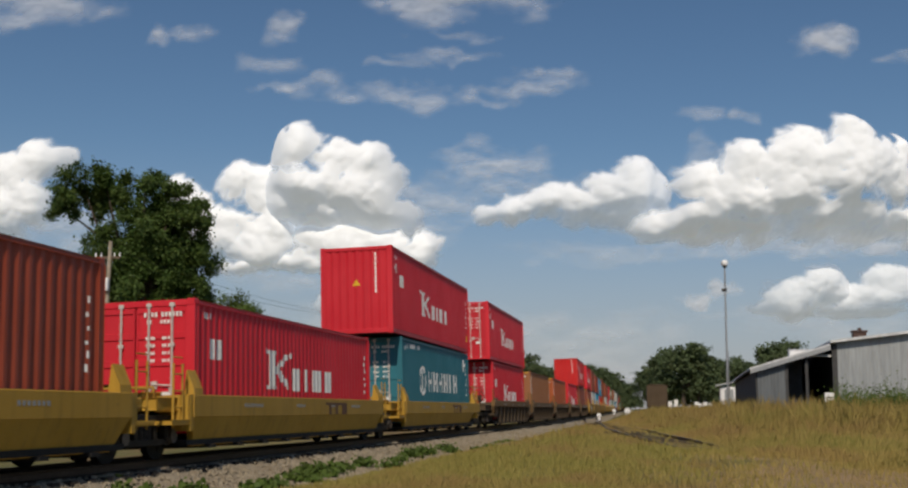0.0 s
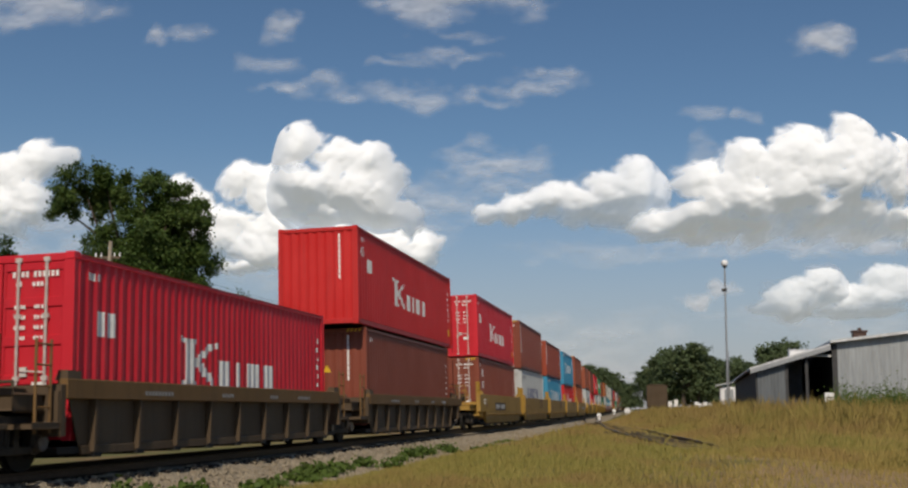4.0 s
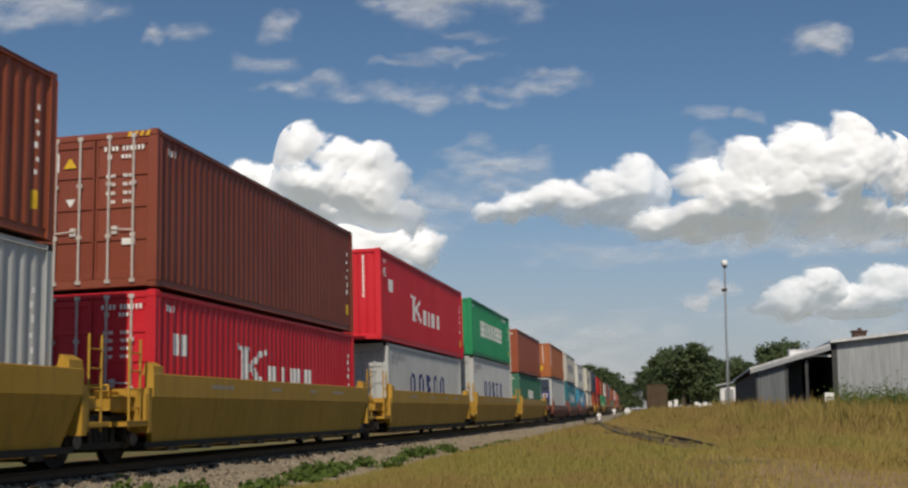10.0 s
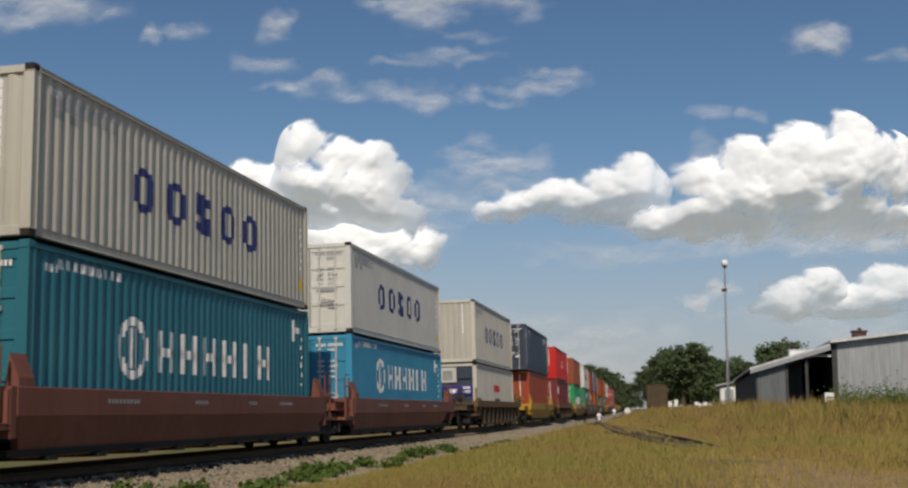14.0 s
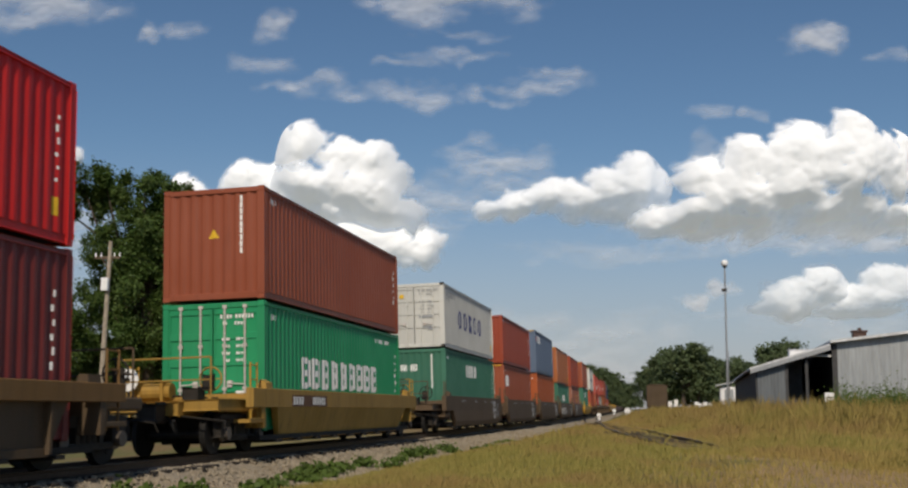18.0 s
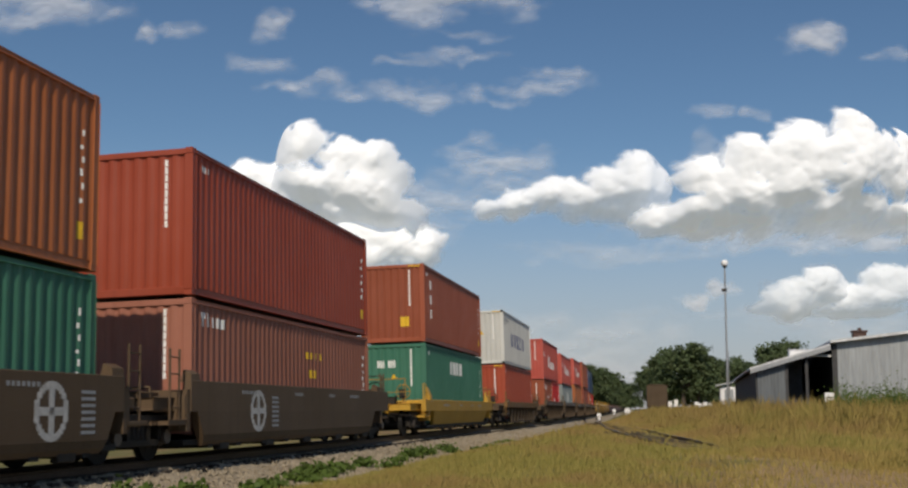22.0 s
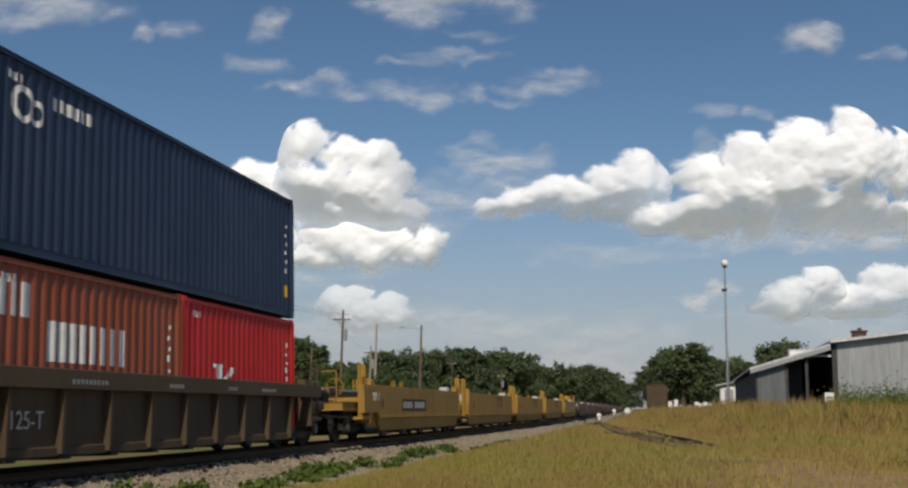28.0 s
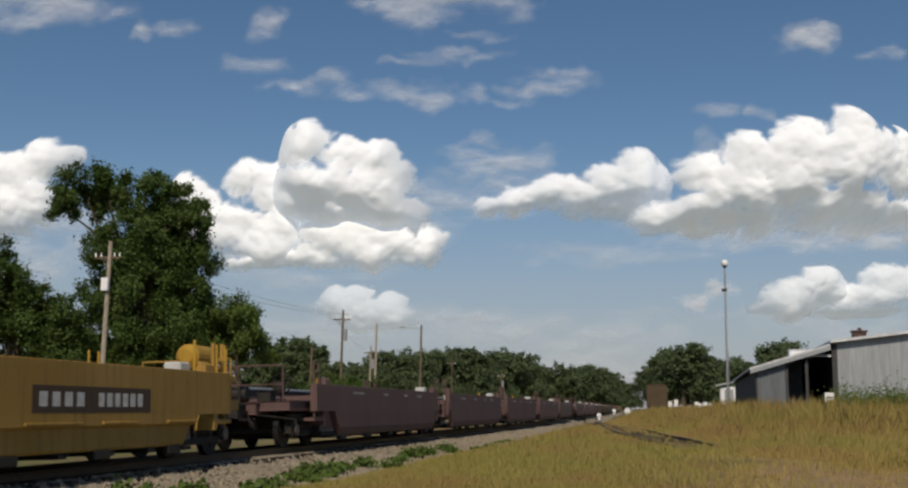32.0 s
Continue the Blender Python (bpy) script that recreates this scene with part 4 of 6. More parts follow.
    if "scrawl" in extras:
        rr = random.Random(9)
        bm = BM()
        y = -6.0
        while y < -0.9:
            w, z0 = rr.uniform(0.22, 0.40), rr.uniform(0.50, 0.62)
            box(bm, x - 0.002, x + 0.001, y, y + 0.07, z0, z0 + rr.uniform(0.40, 0.62))
            box(bm, x - 0.002, x + 0.001, y + 0.07, y + w, z0 + rr.uniform(0.30, 0.42), z0 + 0.48)
            box(bm, x - 0.002, x + 0.001, y + 0.07, y + w * 0.8, z0 + 0.02, z0 + rr.uniform(0.08, 0.16))
            box(bm, x - 0.002, x + 0.001, y + w - 0.08, y + w, z0 + 0.05, z0 + rr.uniform(0.25, 0.55))
            y += w + rr.uniform(0.04, 0.14)
        part("scrawl", bm, INK["pale"], thing, "pale sprayed strokes")["kind"] = "stuff"
    if "tons" in extras:
        text_on(thing, "125-T", (SIDE_IN + 0.055, -5.62, 0.62), 0.36, "side", INK["pale"])
    if "brand" in extras:
        bm = BM()
        z0 = top - 0.62 if kind != "smooth" else top - 0.40
        h = 0.55 if kind != "smooth" else 0.30
        for y, w in ((1.4, 0.20), (1.95, 0.20), (2.5, 0.45)):
            box(bm, x - 0.002, x + 0.001, y, y + w, z0, z0 + h * 0.8)
        box(bm, x - 0.002, x + 0.001, 1.15, 2.95, z0 + h * 0.8, z0 + h)
        part("marking", bm, INK["brown"], thing)["kind"] = "stuff"
    if "seal" in extras:
        bm = BM()
        mid = -3.3 if last else 4.5
        ringout = ring(mid, top - 0.56, 0.43, 0.10)[0] + [(mid - 0.07, mid + 0.07, top - 0.90, top - 0.22), (mid - 0.33, mid + 0.33, top - 0.62, top - 0.50)]
        for y0, y1, z0, z1 in ringout:
            box(bm, x - 0.002, x + 0.001, y0, y1, z0, z1)
        part("emblem", bm, INK["pale"], thing, "pale round emblem on the side")
        bm = BM()
        for k in range(7):
            box(bm, x - 0.002, x + 0.001, mid + 0.80, mid + 1.20, top - 0.9 + 0.10 * k, top - 0.85 + 0.10 * k)
        part("marking", bm, INK["grey"], thing)["kind"] = "stuff"
    if "load" in extras:
        text_on(thing, "125 T", (x, -q + 0.15, top - 0.45), 0.34, "side", INK["white"])
    if "forty" in extras:
        text_on(thing, "40", (x, -q + 1.0, 0.92), 0.42, "side", INK["brown"])
    if "small" in extras:
        bm = BM()
        for y, w in ((-4.2, 1.1), (-1.0, 0.7), (1.6, 0.5), (3.4, 0.9)):
            for k in range(int(w / 0.12)):
                box(bm, x - 0.002, x + 0.001, y + 0.12 * k, y + 0.12 * k + 0.07, top - 0.22, top - 0.15)
        part("marking", bm, INK["grey"], thing)["kind"] = "stuff"
    if "wheel" in extras:
        bm = disc(BM(), (-0.97, -8.16, 1.56), (0, 1, 0), 0.235, 0.03, 20)
        part("brake_wheel", bm, GLASSY, thing, "white painted hand brake wheel")
        bm = disc(BM(), (-0.97, -8.19, 1.56), (0, 1, 0), 0.06, 0.05, 10)
        rod(bm, (-0.97, -8.12, 0.95), (-0.97, -8.12, 1.56), 0.03, None, 6)
        part("brake_shaft", bm, GREASY_SHADED, thing)
    MOVERS.append((thing, uc, 0.0))
    return thing


BASE = 0.425         # height of a container's foot in its well
GAP = 0.045          # the locks between two stacked containers

# a unit: centre, upper (length, height, colour, livery, front) or None, lower the same, labels
H4, S4, H5 = (LONG40, HIGH), (LONG40, STD), (LONG45, HIGH)
CARS = [
    ("smooth", "yellow", 1.16, "bright yellow well car carrying containers", "brand small", [
        (10.14, None, (*H4, "redbrown", "bare2", "blank")),
        (25.72, None, (*S4, "red", "block", "doors")),
        (41.975, (*H5, "red", "block", "blank"), (*H4, "teal", "ringsix", "doors"))]),
    ("ribbed", "wellbrown", 1.34, "weathered brown well car with an ochre top chord", "small ochre", [
        (61.15, (*H5, "red", "block", "doors"), (*H4, "red", "block", "doors")),
        (76.86, None, (*H4, "tan", "wavy", "doors")),
        (92.52, None, (*H4, "rust", "wavy", "doors")),
        (108.01, None, (*H4, "red", "block", "doors")),
        (124.21, (*H5, "brightred", "block", "blank"), (*H4, "maroon", "bare2", "blank"))]),
    ("flat", "tanyellow", 1.58, "weathered yellow well car with flat sides", "brand plate forty", [
        (143.51, (*H4, "red", "block", "doors"), (*H4, "maroon", "three", "doors")),
        (159.03, (*H4, "maroon", "wavy", "doors"), (*H4, "greywhite", "five", "doors")),
        (174.35, (*S4, "redbrown", "wavy", "doors"), (*H4, "blue", "ringsix", "doors")),
        (189.75, (*H4, "blue", "ringsix", "doors"), (*S4, "brightred", "block", "doors")),
        (205.30, (*H4, "brown", "bare2", "doors"), (*H4, "rust", "wavy", "doors"))]),
    ("smooth", "yellow", 1.50, "yellow well car with smooth tapered sides", "small", [
        (225.14, (*S4, "brown", "bare2", "doors"), (*H4, "greywhite", "five", "doors")),
        (240.63, (*H4, "maroon", "bare2", "doors"), (*S4, "red", "block", "doors")),
        (256.65, (*H5, "red", "block", "blank"), (*S4, "greywhite", "five", "doors")),
        (271.97, (*S4, "green", "nine", "blank"), (*H4, "greywhite", "five", "doors")),
        (287.69, (*S4, "brown", "bare2", "doors"), (*S4, "capgreen", "seven", "doors"))]),
    ("smooth", "wellred", 1.20, "red-brown well car with smooth sides", "small", [
        (307.57, (*S4, "orange", "wavy", "blank"), (*H4, "greywhite", "round", "reefer")),
        (323.31, (*S4, "cream", "five", "blank"), (*H4, "teal", "ringsix", "doors")),
        (339.24, (*S4, "white", "five", "doors"), (*S4, "blue", "ringsix", "doors"))]),
    ("ribbed", "wellbrown", 1.30, "brown single well car with ochre chord and ribs", "ochre", [
        (359.35, (*H4, "cream", "five", "blank"), (*S4, "cream", "twotone", "reefer"))]),
    ("smooth", "yellow", 1.28, "yellow single well car with tapered sides", "brand", [
        (379.18, (*H5, "darkblue", "short", "doors"), (*H4, "redbrown", "bare2", "blank"))]),
    ("ribbed", "wellbrown", 1.30, "brown single well car with ochre chord and ribs", "ochre", [
        (398.91, (*S4, "brightred", "lozenge", "blank"), (*H4, "oxblood", "sign", "blank"))]),
    ("smooth", "tanyellow", 1.34, "weathered yellow single well car, brown below", "strip wheel", [
        (419.11, (*S4, "brown", "bare2", "blank"), (*H4, "green", "nine", "doors"))]),
    ("plate", "welldark", 1.42, "dark brown well car with pale round emblems", "seal small", [
        (438.92, (*S4, "white", "five", "doors"), (*H4, "capgreen", "seven", "blank")),
        (454.71, (*S4, "redbrown", "bare2", "blank"), (*H4, "brown", "sign", "blank")),
        (470.52, (*H4, "slate", "senior", "blank"), (*H4, "rust", "bare2", "doors")),
        (486.24, (*H4, "orange", "wavy", "blank"), (*S4, "capgreen", "seven", "blank")),
        (501.95, (*H4, "redbrown", "bare2", "blank"), (*S4, "pinkbrown", "dots", "blank"))]),
    ("smooth", "yellow", 1.24, "yellow single well car with tapered sides", "small", [
        (521.97, (*H4, "brown", "three", "blank"), (*H4, "capgreen", "seven", "blank"))]),
    ("ribbed", "wellbrown", 1.30, "dark brown single well car with ochre chord", "ochre", [
        (541.77, (*H4, "white", "five", "blank"), (*H4, "redbrown", "plainyellow", "blank"))]),
    ("ribbed", "wellbrown", 1.48, "dark brown well car with ribbed sides", "small", [
        (561.81, (*H4, "fadedred", "block", "blank"), [(LONG20, STD, "brown", "zed", "blank"), (LONG20, STD, "brightred", "block", "blank")]),
        (577.44, (*S4, "fadedred", "block", "blank"), (*S4, "grey", "ladderbar", "blank")),
        (593.45, (*S4, "fadedred", "block", "blank"), (*H4, "orange", "bare2", "blank")),
        (609.49, (*H4, "brown", "bare2", "blank"), (*H4, "maroon", "bare2", "blank")),
        (625.40, (*H4, "navy", "roundwhite", "blank"), [(LONG20, STD, "brown", "clip", "blank"), (LONG20, STD, "brightred", "block", "blank")])]),
    ("flat", "tanyellow", 1.60, "empty weathered yellow well car with flat sides", "brand plate forty", [
        (644.0, None, None), (659.6, None, None), (675.1, None, None), (690.7, None, None), (706.3, None, None)]),
    ("plate", "wellplum", 1.52, "empty plum-brown well car with plate sides", "small", [
        (726.4, None, None), (742.0, None, None), (757.6, None, None), (773.2, None, None), (788.8, None, None)]),
]
for n in range(4):
    CARS.append(("plate", ("wellplum", "wellbrown", "wellplum", "tanyellow")[n], 1.52, "empty brown well car with plate sides", "small",
                 [(808.8 + 82.4 * n + 15.6 * k, None, None) for k in range(5)]))

COLOUR_WORDS = {"red": "deep red", "brightred": "bright red", "fadedred": "faded chalky red", "brown": "brown", "maroon": "maroon", "redbrown": "red-brown", "oxblood": "dark oxblood red",
                "tan": "tan", "orange": "orange", "rust": "rust-orange", "pinkbrown": "pinkish brown", "teal": "teal", "blue": "sky-blue", "slate": "slate-blue",
                "navy": "navy blue", "darkblue": "dark grey-blue", "green": "bright green", "capgreen": "grey-green", "grey": "grey", "white": "white",
                "greywhite": "grey-white", "cream": "rust-stained cream"}


def words(spec, where):
    size = {LONG40: "forty-foot", LONG45: "forty-five-foot", LONG20: "twenty-foot"}[spec[0]]
    return f"{COLOUR_WORDS[spec[2]]} corrugated steel {size} container {where}"


def train():
    for kind, colour, top, label, extras, units in CARS:
        for k, (uc, upper, lower) in enumerate(units):
            ex = extras
            if "plate" in ex and len(units) > 1 and k not in (0, len(units) - 1):
                ex = ex.replace("plate", "")
            elif "plate" in ex:
                ex = ex.replace("brand", "") + " load"
            if kind == "flat" and k == len(units) - 1:
                ex += " hopper"
            if uc == 486.24:
                ex += " scrawl"
            if uc == 625.40:
                ex += " tons"
            well_car(uc, kind, colour, top, k == 0, k == len(units) - 1, label, lower is None, ex)
            z = BASE
            if lower:
                lows = lower if isinstance(lower, list) else [lower]
                for j, low in enumerate(lows):
                    c = uc + ((j - 0.5) * (LONG20 + 0.076) if len(lows) > 1 else 0)
                    shipping_container(c, z, *low, label=words(low, "sunk into a well car"))
                z += lows[0][1] + GAP
            if upper:
                shipping_container(uc - (0.36 if uc == 41.975 else 0.0), z, *upper, label=words(upper, "stacked on top of another"), size_mark="45" if upper[0] == LONG45 else "")


train()


# ---------------------------------------------------------------- ground and tracks
def smooth01(a, b, q):
    s = np.clip((q - a) / (b - a), 0, 1)
    return s * s * (3 - 2 * s)


def swerve(y):
    """How far the line has curved away to the left at y."""
    run = BEND_END - BEND_FROM
    a = np.clip(np.asarray(y, float) - BEND_FROM, 0, run)
    return BEND * (a * a / 2 + run * np.maximum(np.asarray(y, float) - BEND_END, 0))


def on_track(y, dx=0.0, dz=0.0):
    """The place dx across and dz above the track's own level at y."""
    c, s = math.cos(radians(CANT)), math.sin(radians(CANT))
    h = dz - PIVOT
    return (XC - float(swerve(y)) + dx * c - h * s, y, PIVOT + h * c + dx * s)


def track_pose(y, z=0.0):
    x, _, zz = on_track(y, 0.0, z)
    return pose(x, y, zz, 0, -CANT, math.degrees(BEND * min(max(y - BEND_FROM, 0), BEND_END - BEND_FROM)))


def ground_z(x, y):
    x, y = np.asarray(x, float), np.asarray(y, float)
    rx = x + swerve(y)
    field = -0.50 + 0.38 * smooth01(16, 32, y) * smooth01(-8.0, -3.2, rx) + 0.70 * smooth01(30, 80, y) * smooth01(-7.5, 1, rx) + 0.35 * smooth01(3, 10, x) * smooth01(42, 70, y)
    field = field + 0.04 * np.sin(x * 0.45 + 1.3) * np.sin(y * 0.31) + 0.02 * np.sin(x * 1.3 + y * 0.9)
    beyond = -0.35 + 0.04 * np.sin(x * 0.4) * np.sin(y * 0.3)
    side = smooth01(-13.5, -8.0, rx)
    return beyond * (1 - side) + field * side - 0.35 * smooth01(-6.9, -7.9, rx) * smooth01(-13.4, -12.2, rx)


def ground():
    xs = np.unique(np.concatenate([np.linspace(-3000, -80, 24), np.linspace(-80, -14, 30), np.linspace(-14, 20, 69), np.linspace(20, 90, 24), np.linspace(90, 3000, 24)]))
    ys = np.unique(np.concatenate([np.linspace(-2500, -20, 20), np.linspace(-20, 90, 140), np.linspace(90, 300, 50), np.linspace(300, 4500, 40)]))
    gx, gy = np.meshgrid(xs, ys)
    gz = ground_z(gx, gy)
    n = len(xs)
    vs = np.stack([gx.ravel(), gy.ravel(), gz.ravel()], 1)
    fs = [(j * n + i, j * n + i + 1, (j + 1) * n + i + 1, (j + 1) * n + i) for j in range(len(ys) - 1) for i in range(n - 1)]
    ob = new("ground", from_lists("ground", vs, fs, SOIL))
    for poly in ob.data.polygons:
        poly.use_smooth = True
    tagged(ob, "field of mown grass and dry yellow patches", "ground", "", "structure")


ground()


# the ballast's outline across the line: offset from its centre, height
BED = [(-3.4, -0.75), (-2.6, -0.50), (-1.75, -0.18), (-1.3, -0.15), (-0.6, -0.17), (0, -0.16), (0.6, -0.17), (1.12, -0.17), (1.42, -0.31), (1.75, -0.41), (2.2, -0.50), (2.6, -0.57), (3.2, -0.63), (3.7, -0.98)]


def shoulder_z(x, y):
    """The top of the ground or of the ballast lying on it."""
    dx = x - XC + float(swerve(y))
    bed = on_track(y, dx, float(np.interp(dx, [p[0] for p in BED], [p[1] for p in BED])))[2]
    return max(float(ground_z(x, y)), bed if abs(dx) < 3.7 else -9.0)


def ballast():
    rng = np.random.default_rng(3)
    prof = BED
    ys = np.concatenate([np.arange(-30, 80, 0.35), np.arange(80, 300, 3), np.arange(300, 1500, 30)])
    vs, fs, n = [], [], len(prof)
    for y in ys:
        for k, (x, z) in enumerate(prof):
            j = rng.normal(0, 0.03, 3)
            px, py, pz = on_track(y, x + j[0] * 2, z + j[2] * 0.7)
            vs.append((px, py + j[1], pz))
    for j in range(len(ys) - 1):
        for k in range(n - 1):
            fs.append((j * n + k, j * n + k + 1, (j + 1) * n + k + 1, (j + 1) * n + k))
    ob = new("ballast", from_lists("ballast", vs, fs, STONE))
    tagged(ob, "bed of pale crushed stone under the main track", "track bed", "", "structure")
    # loose stones on the near shoulder
    vs, fs = [], []
    cube = [(-1, -1, -1), (1, -1, -1), (1, 1, -1), (-1, 1, -1), (-1, -1, 1), (1, -1, 1), (1, 1, 1), (-1, 1, 1)]
    quads = [(0, 3, 2, 1), (4, 5, 6, 7), (0, 1, 5, 4), (1, 2, 6, 5), (2, 3, 7, 6), (3, 0, 4, 7)]
    for _ in range(14000):
        y = 11 + 55 * rng.random() ** 1.5
        x = rng.uniform(1.1, 3.3)
        ax, _, z = on_track(y, x, np.interp(x, [p[0] for p in prof], [p[1] for p in prof]) + 0.015)
        z = max(z, float(ground_z(ax, y)) + 0.005)
        s = rng.uniform(0.012, 0.030)
        rot = Euler(rng.uniform(0, 6, 3)).to_matrix()
        k = len(vs)
        for c in cube:
            v = rot @ Vector((c[0] * s * rng.uniform(0.6, 1.2), c[1] * s, c[2] * s * 0.7))
            vs.append((ax + v.x, y + v.y, z + v.z))
        fs += [tuple(k + i for i in q) for q in quads]
    ob2 = new("loose_stones", from_lists("loose_stones", vs, fs, STONE))
    tagged(ob2, "loose crushed stones on the shoulder of the track", "gravel", "", "stuff")


ballast()


def rail_mesh(path, name):
    """A rail drawn along a list of (x, y, z)."""
    prof = [(-0.07, -0.17), (0.07, -0.17), (0.07, -0.155), (0.012, -0.13), (0.012, -0.045), (0.036, -0.03), (0.036, -0.006), (0.028, 0), (-0.028, 0), (-0.036, -0.006), (-0.036, -0.03), (-0.012, -0.045), (-0.012, -0.13), (-0.07, -0.155)]
    vs, fs, n = [], [], len(prof)
    for k, p in enumerate(path):
        a, b = path[max(0, k - 1)], path[min(len(path) - 1, k + 1)]
        way = Vector((b[0] - a[0], b[1] - a[1], 0)).normalized()
        out = Vector((way.y, -way.x, 0))
        for dx, dz in prof:
            q = Vector(p) + out * dx
            vs.append((q.x, q.y, q.z + dz))
    for k in range(len(path) - 1):
        for j in range(n):
            fs.append((k * n + j, k * n + (j + 1) % n, (k + 1) * n + (j + 1) % n, (k + 1) * n + j))
    return from_lists(name, vs, fs, RAILTOP)


def tracks():
    main = tagged(new("main_track"), "steel rails of the main line on wooden ties", "railway track", "", "structure")
    for s in (-1, 1):
        part("rail", rail_mesh([on_track(y, s * 0.753) for y in [-40, 0] + list(range(10, 140, 10)) + [200, 400, 1500]], "rail"), None, main)
    tie = to_mesh("tie", box(BM(), -1.3, 1.3, -0.115, 0.115, -0.18, 0, 0.015), TIEWOOD)
    for k in range(150):
        t = part("tie", tie, None, main)
        t.matrix_local = track_pose(6 + 0.52 * k, -0.165)
    side = tagged(new("spur_track"), "rusty spur rails half sunk in grass", "railway track", "", "structure")
    pts = [(-12.8, 142), (-10.6, 119), (-7.7, 96), (-5.2, 72), (-3.0, 49.5), (-1.7, 42.5), (-0.3, 36.8), (1.0, 33.1), (2.8, 30), (5.5, 26.5), (9.5, 22.5)]
    path = []
    for (x0, y0), (x1, y1) in zip(pts, pts[1:]):
        for k in range(8):
            path.append((x0 + (x1 - x0) * k / 8, y0 + (y1 - y0) * k / 8))
    sm = [(sum(p[0] for p in path[max(0, k - 5):k + 6]) / len(path[max(0, k - 5):k + 6]), sum(p[1] for p in path[max(0, k - 5):k + 6]) / len(path[max(0, k - 5):k + 6])) for k in range(len(path))]
    for s in (-1, 1):
        line = []
        for k, (x, y) in enumerate(sm):
            a, b = sm[max(0, k - 1)], sm[min(len(sm) - 1, k + 1)]
            w = Vector((b[0] - a[0], b[1] - a[1])).normalized()
            z = max(float(ground_z(x, y)) + 0.01 + 0.12 * float(smooth01(33, 41, y)), -0.02 if y > 112 else -1)
            line.append((x + w.y * 0.753 * s, y - w.x * 0.753 * s, z))
        part("rail", rail_mesh(line, "rail"), None, side)
    gone = 0.0
    for k in range(1, len(sm)):
        (xa, ya), (xb, yb) = sm[k - 1], sm[k]
        gone += math.hypot(xb - xa, yb - ya)
        if gone > 0.6 and 18 < yb < 112:
            gone = 0.0
            t = part("tie", tie, None, side)
            t.location = (xb, yb, float(ground_z(xb, yb)) - 0.06 + 0.10 * float(smooth01(33, 41, yb)))
            t.rotation_euler.z = math.atan2(yb - ya, xb - xa) - math.pi / 2


tracks()


def marker_post(x, y, h, r):
    z = float(ground_z(x, y))
    t = tagged(new("switch_stand"), "small white switch stand beside the track", "switch stand", "switch stands")
    t.location = (x, y, z)
    bm = box(BM(), -0.25, 0.25, -0.15, 0.15, 0, 0.12, 0.02)
    rod(bm, (0, 0, 0.1), (0, 0, h), 0.035, None, 8)
    part("mast", bm, GREASY_SHADED, t)
    bm = disc(BM(), (0, 0, h), (0, 1, 0), r, 0.02, 16)
    part("target", bm, GLASSY, t, "white round target")
    bm = box(BM(), -r * 0.5, r * 0.5, -0.05, 0.05, h - r * 2.2, h - r * 1.05, 0.02)
    part("lamp_box", bm, GLASSY, t)


marker_post(-6.2, 109.9, 0.75, 0.30)
marker_post(-8.9, 109.2, 0.85, 0.22)
marker_post(-9.7, 142.3, 1.1, 0.22)


# ---------------------------------------------------------------- plants
def quads_mesh(name, centres, normals, sizes, mat, aspect=0.7):
    """Many small leaf cards, each bent into two triangles."""
    n = len(centres)
    rng = np.random.default_rng(n)
    nn = normals / np.linalg.norm(normals, axis=1, keepdims=True)
    r = rng.normal(size=(n, 3))
    a = np.cross(nn, r)
    a /= np.linalg.norm(a, axis=1, keepdims=True)
    b = np.cross(nn, a)
    s = sizes[:, None]
    v = np.stack([centres - a * s, centres + b * s * aspect + nn * s * 0.15, centres + a * s, centres - b * s * aspect + nn * s * 0.15], 1).reshape(-1, 3)
    mesh = bpy.data.meshes.new(name)
    mesh.vertices.add(4 * n)
    mesh.vertices.foreach_set("co", v.astype(np.float32).ravel())
    mesh.loops.add(4 * n)
    mesh.loops.foreach_set("vertex_index", np.arange(4 * n, dtype=np.int32))
    mesh.polygons.add(n)
    mesh.polygons.foreach_set("loop_start", np.arange(0, 4 * n, 4, dtype=np.int32))
    mesh.polygons.foreach_set("loop_total", np.full(n, 4, np.int32))
    mesh.update(calc_edges=True)
    mesh.materials.append(mat)
    return mesh


def crown_mesh(name, blobs, per, leaf, mat, seed):
    """Leaves in clumps on the skins of several lobes. blobs: x, y, z, r."""
    rng = np.random.default_rng(seed)
    cs, ns, ss = [], [], []
    for x, y, z, r in blobs:
        clumps = max(6, int(6.5 * r * r))
        way = rng.normal(size=(clumps, 3))
        way /= np.linalg.norm(way, axis=1, keepdims=True)
        way[:, 2] = np.where(way[:, 2] < -0.5, -way[:, 2], way[:, 2])
        rad = r * rng.uniform(0.5, 1.12, clumps)
        cc = np.array([x, y, z]) + way * rad[:, None] * np.array([1, 1, 0.9])
        m = max(4, int(per * r * r / clumps))
        for q in range(clumps):
            off = rng.normal(size=(m, 3)) * (0.10 + r * 0.085)
            cs.append(cc[q] + off)
            ns.append(way[q] * 0.8 + rng.normal(size=(m, 3)) * 0.7 + np.array([0, 0, 0.4]))
            ss.append(leaf * rng.uniform(0.6, 1.3, m))
    return quads_mesh(name, np.concatenate(cs), np.concatenate(ns), np.concatenate(ss), mat)


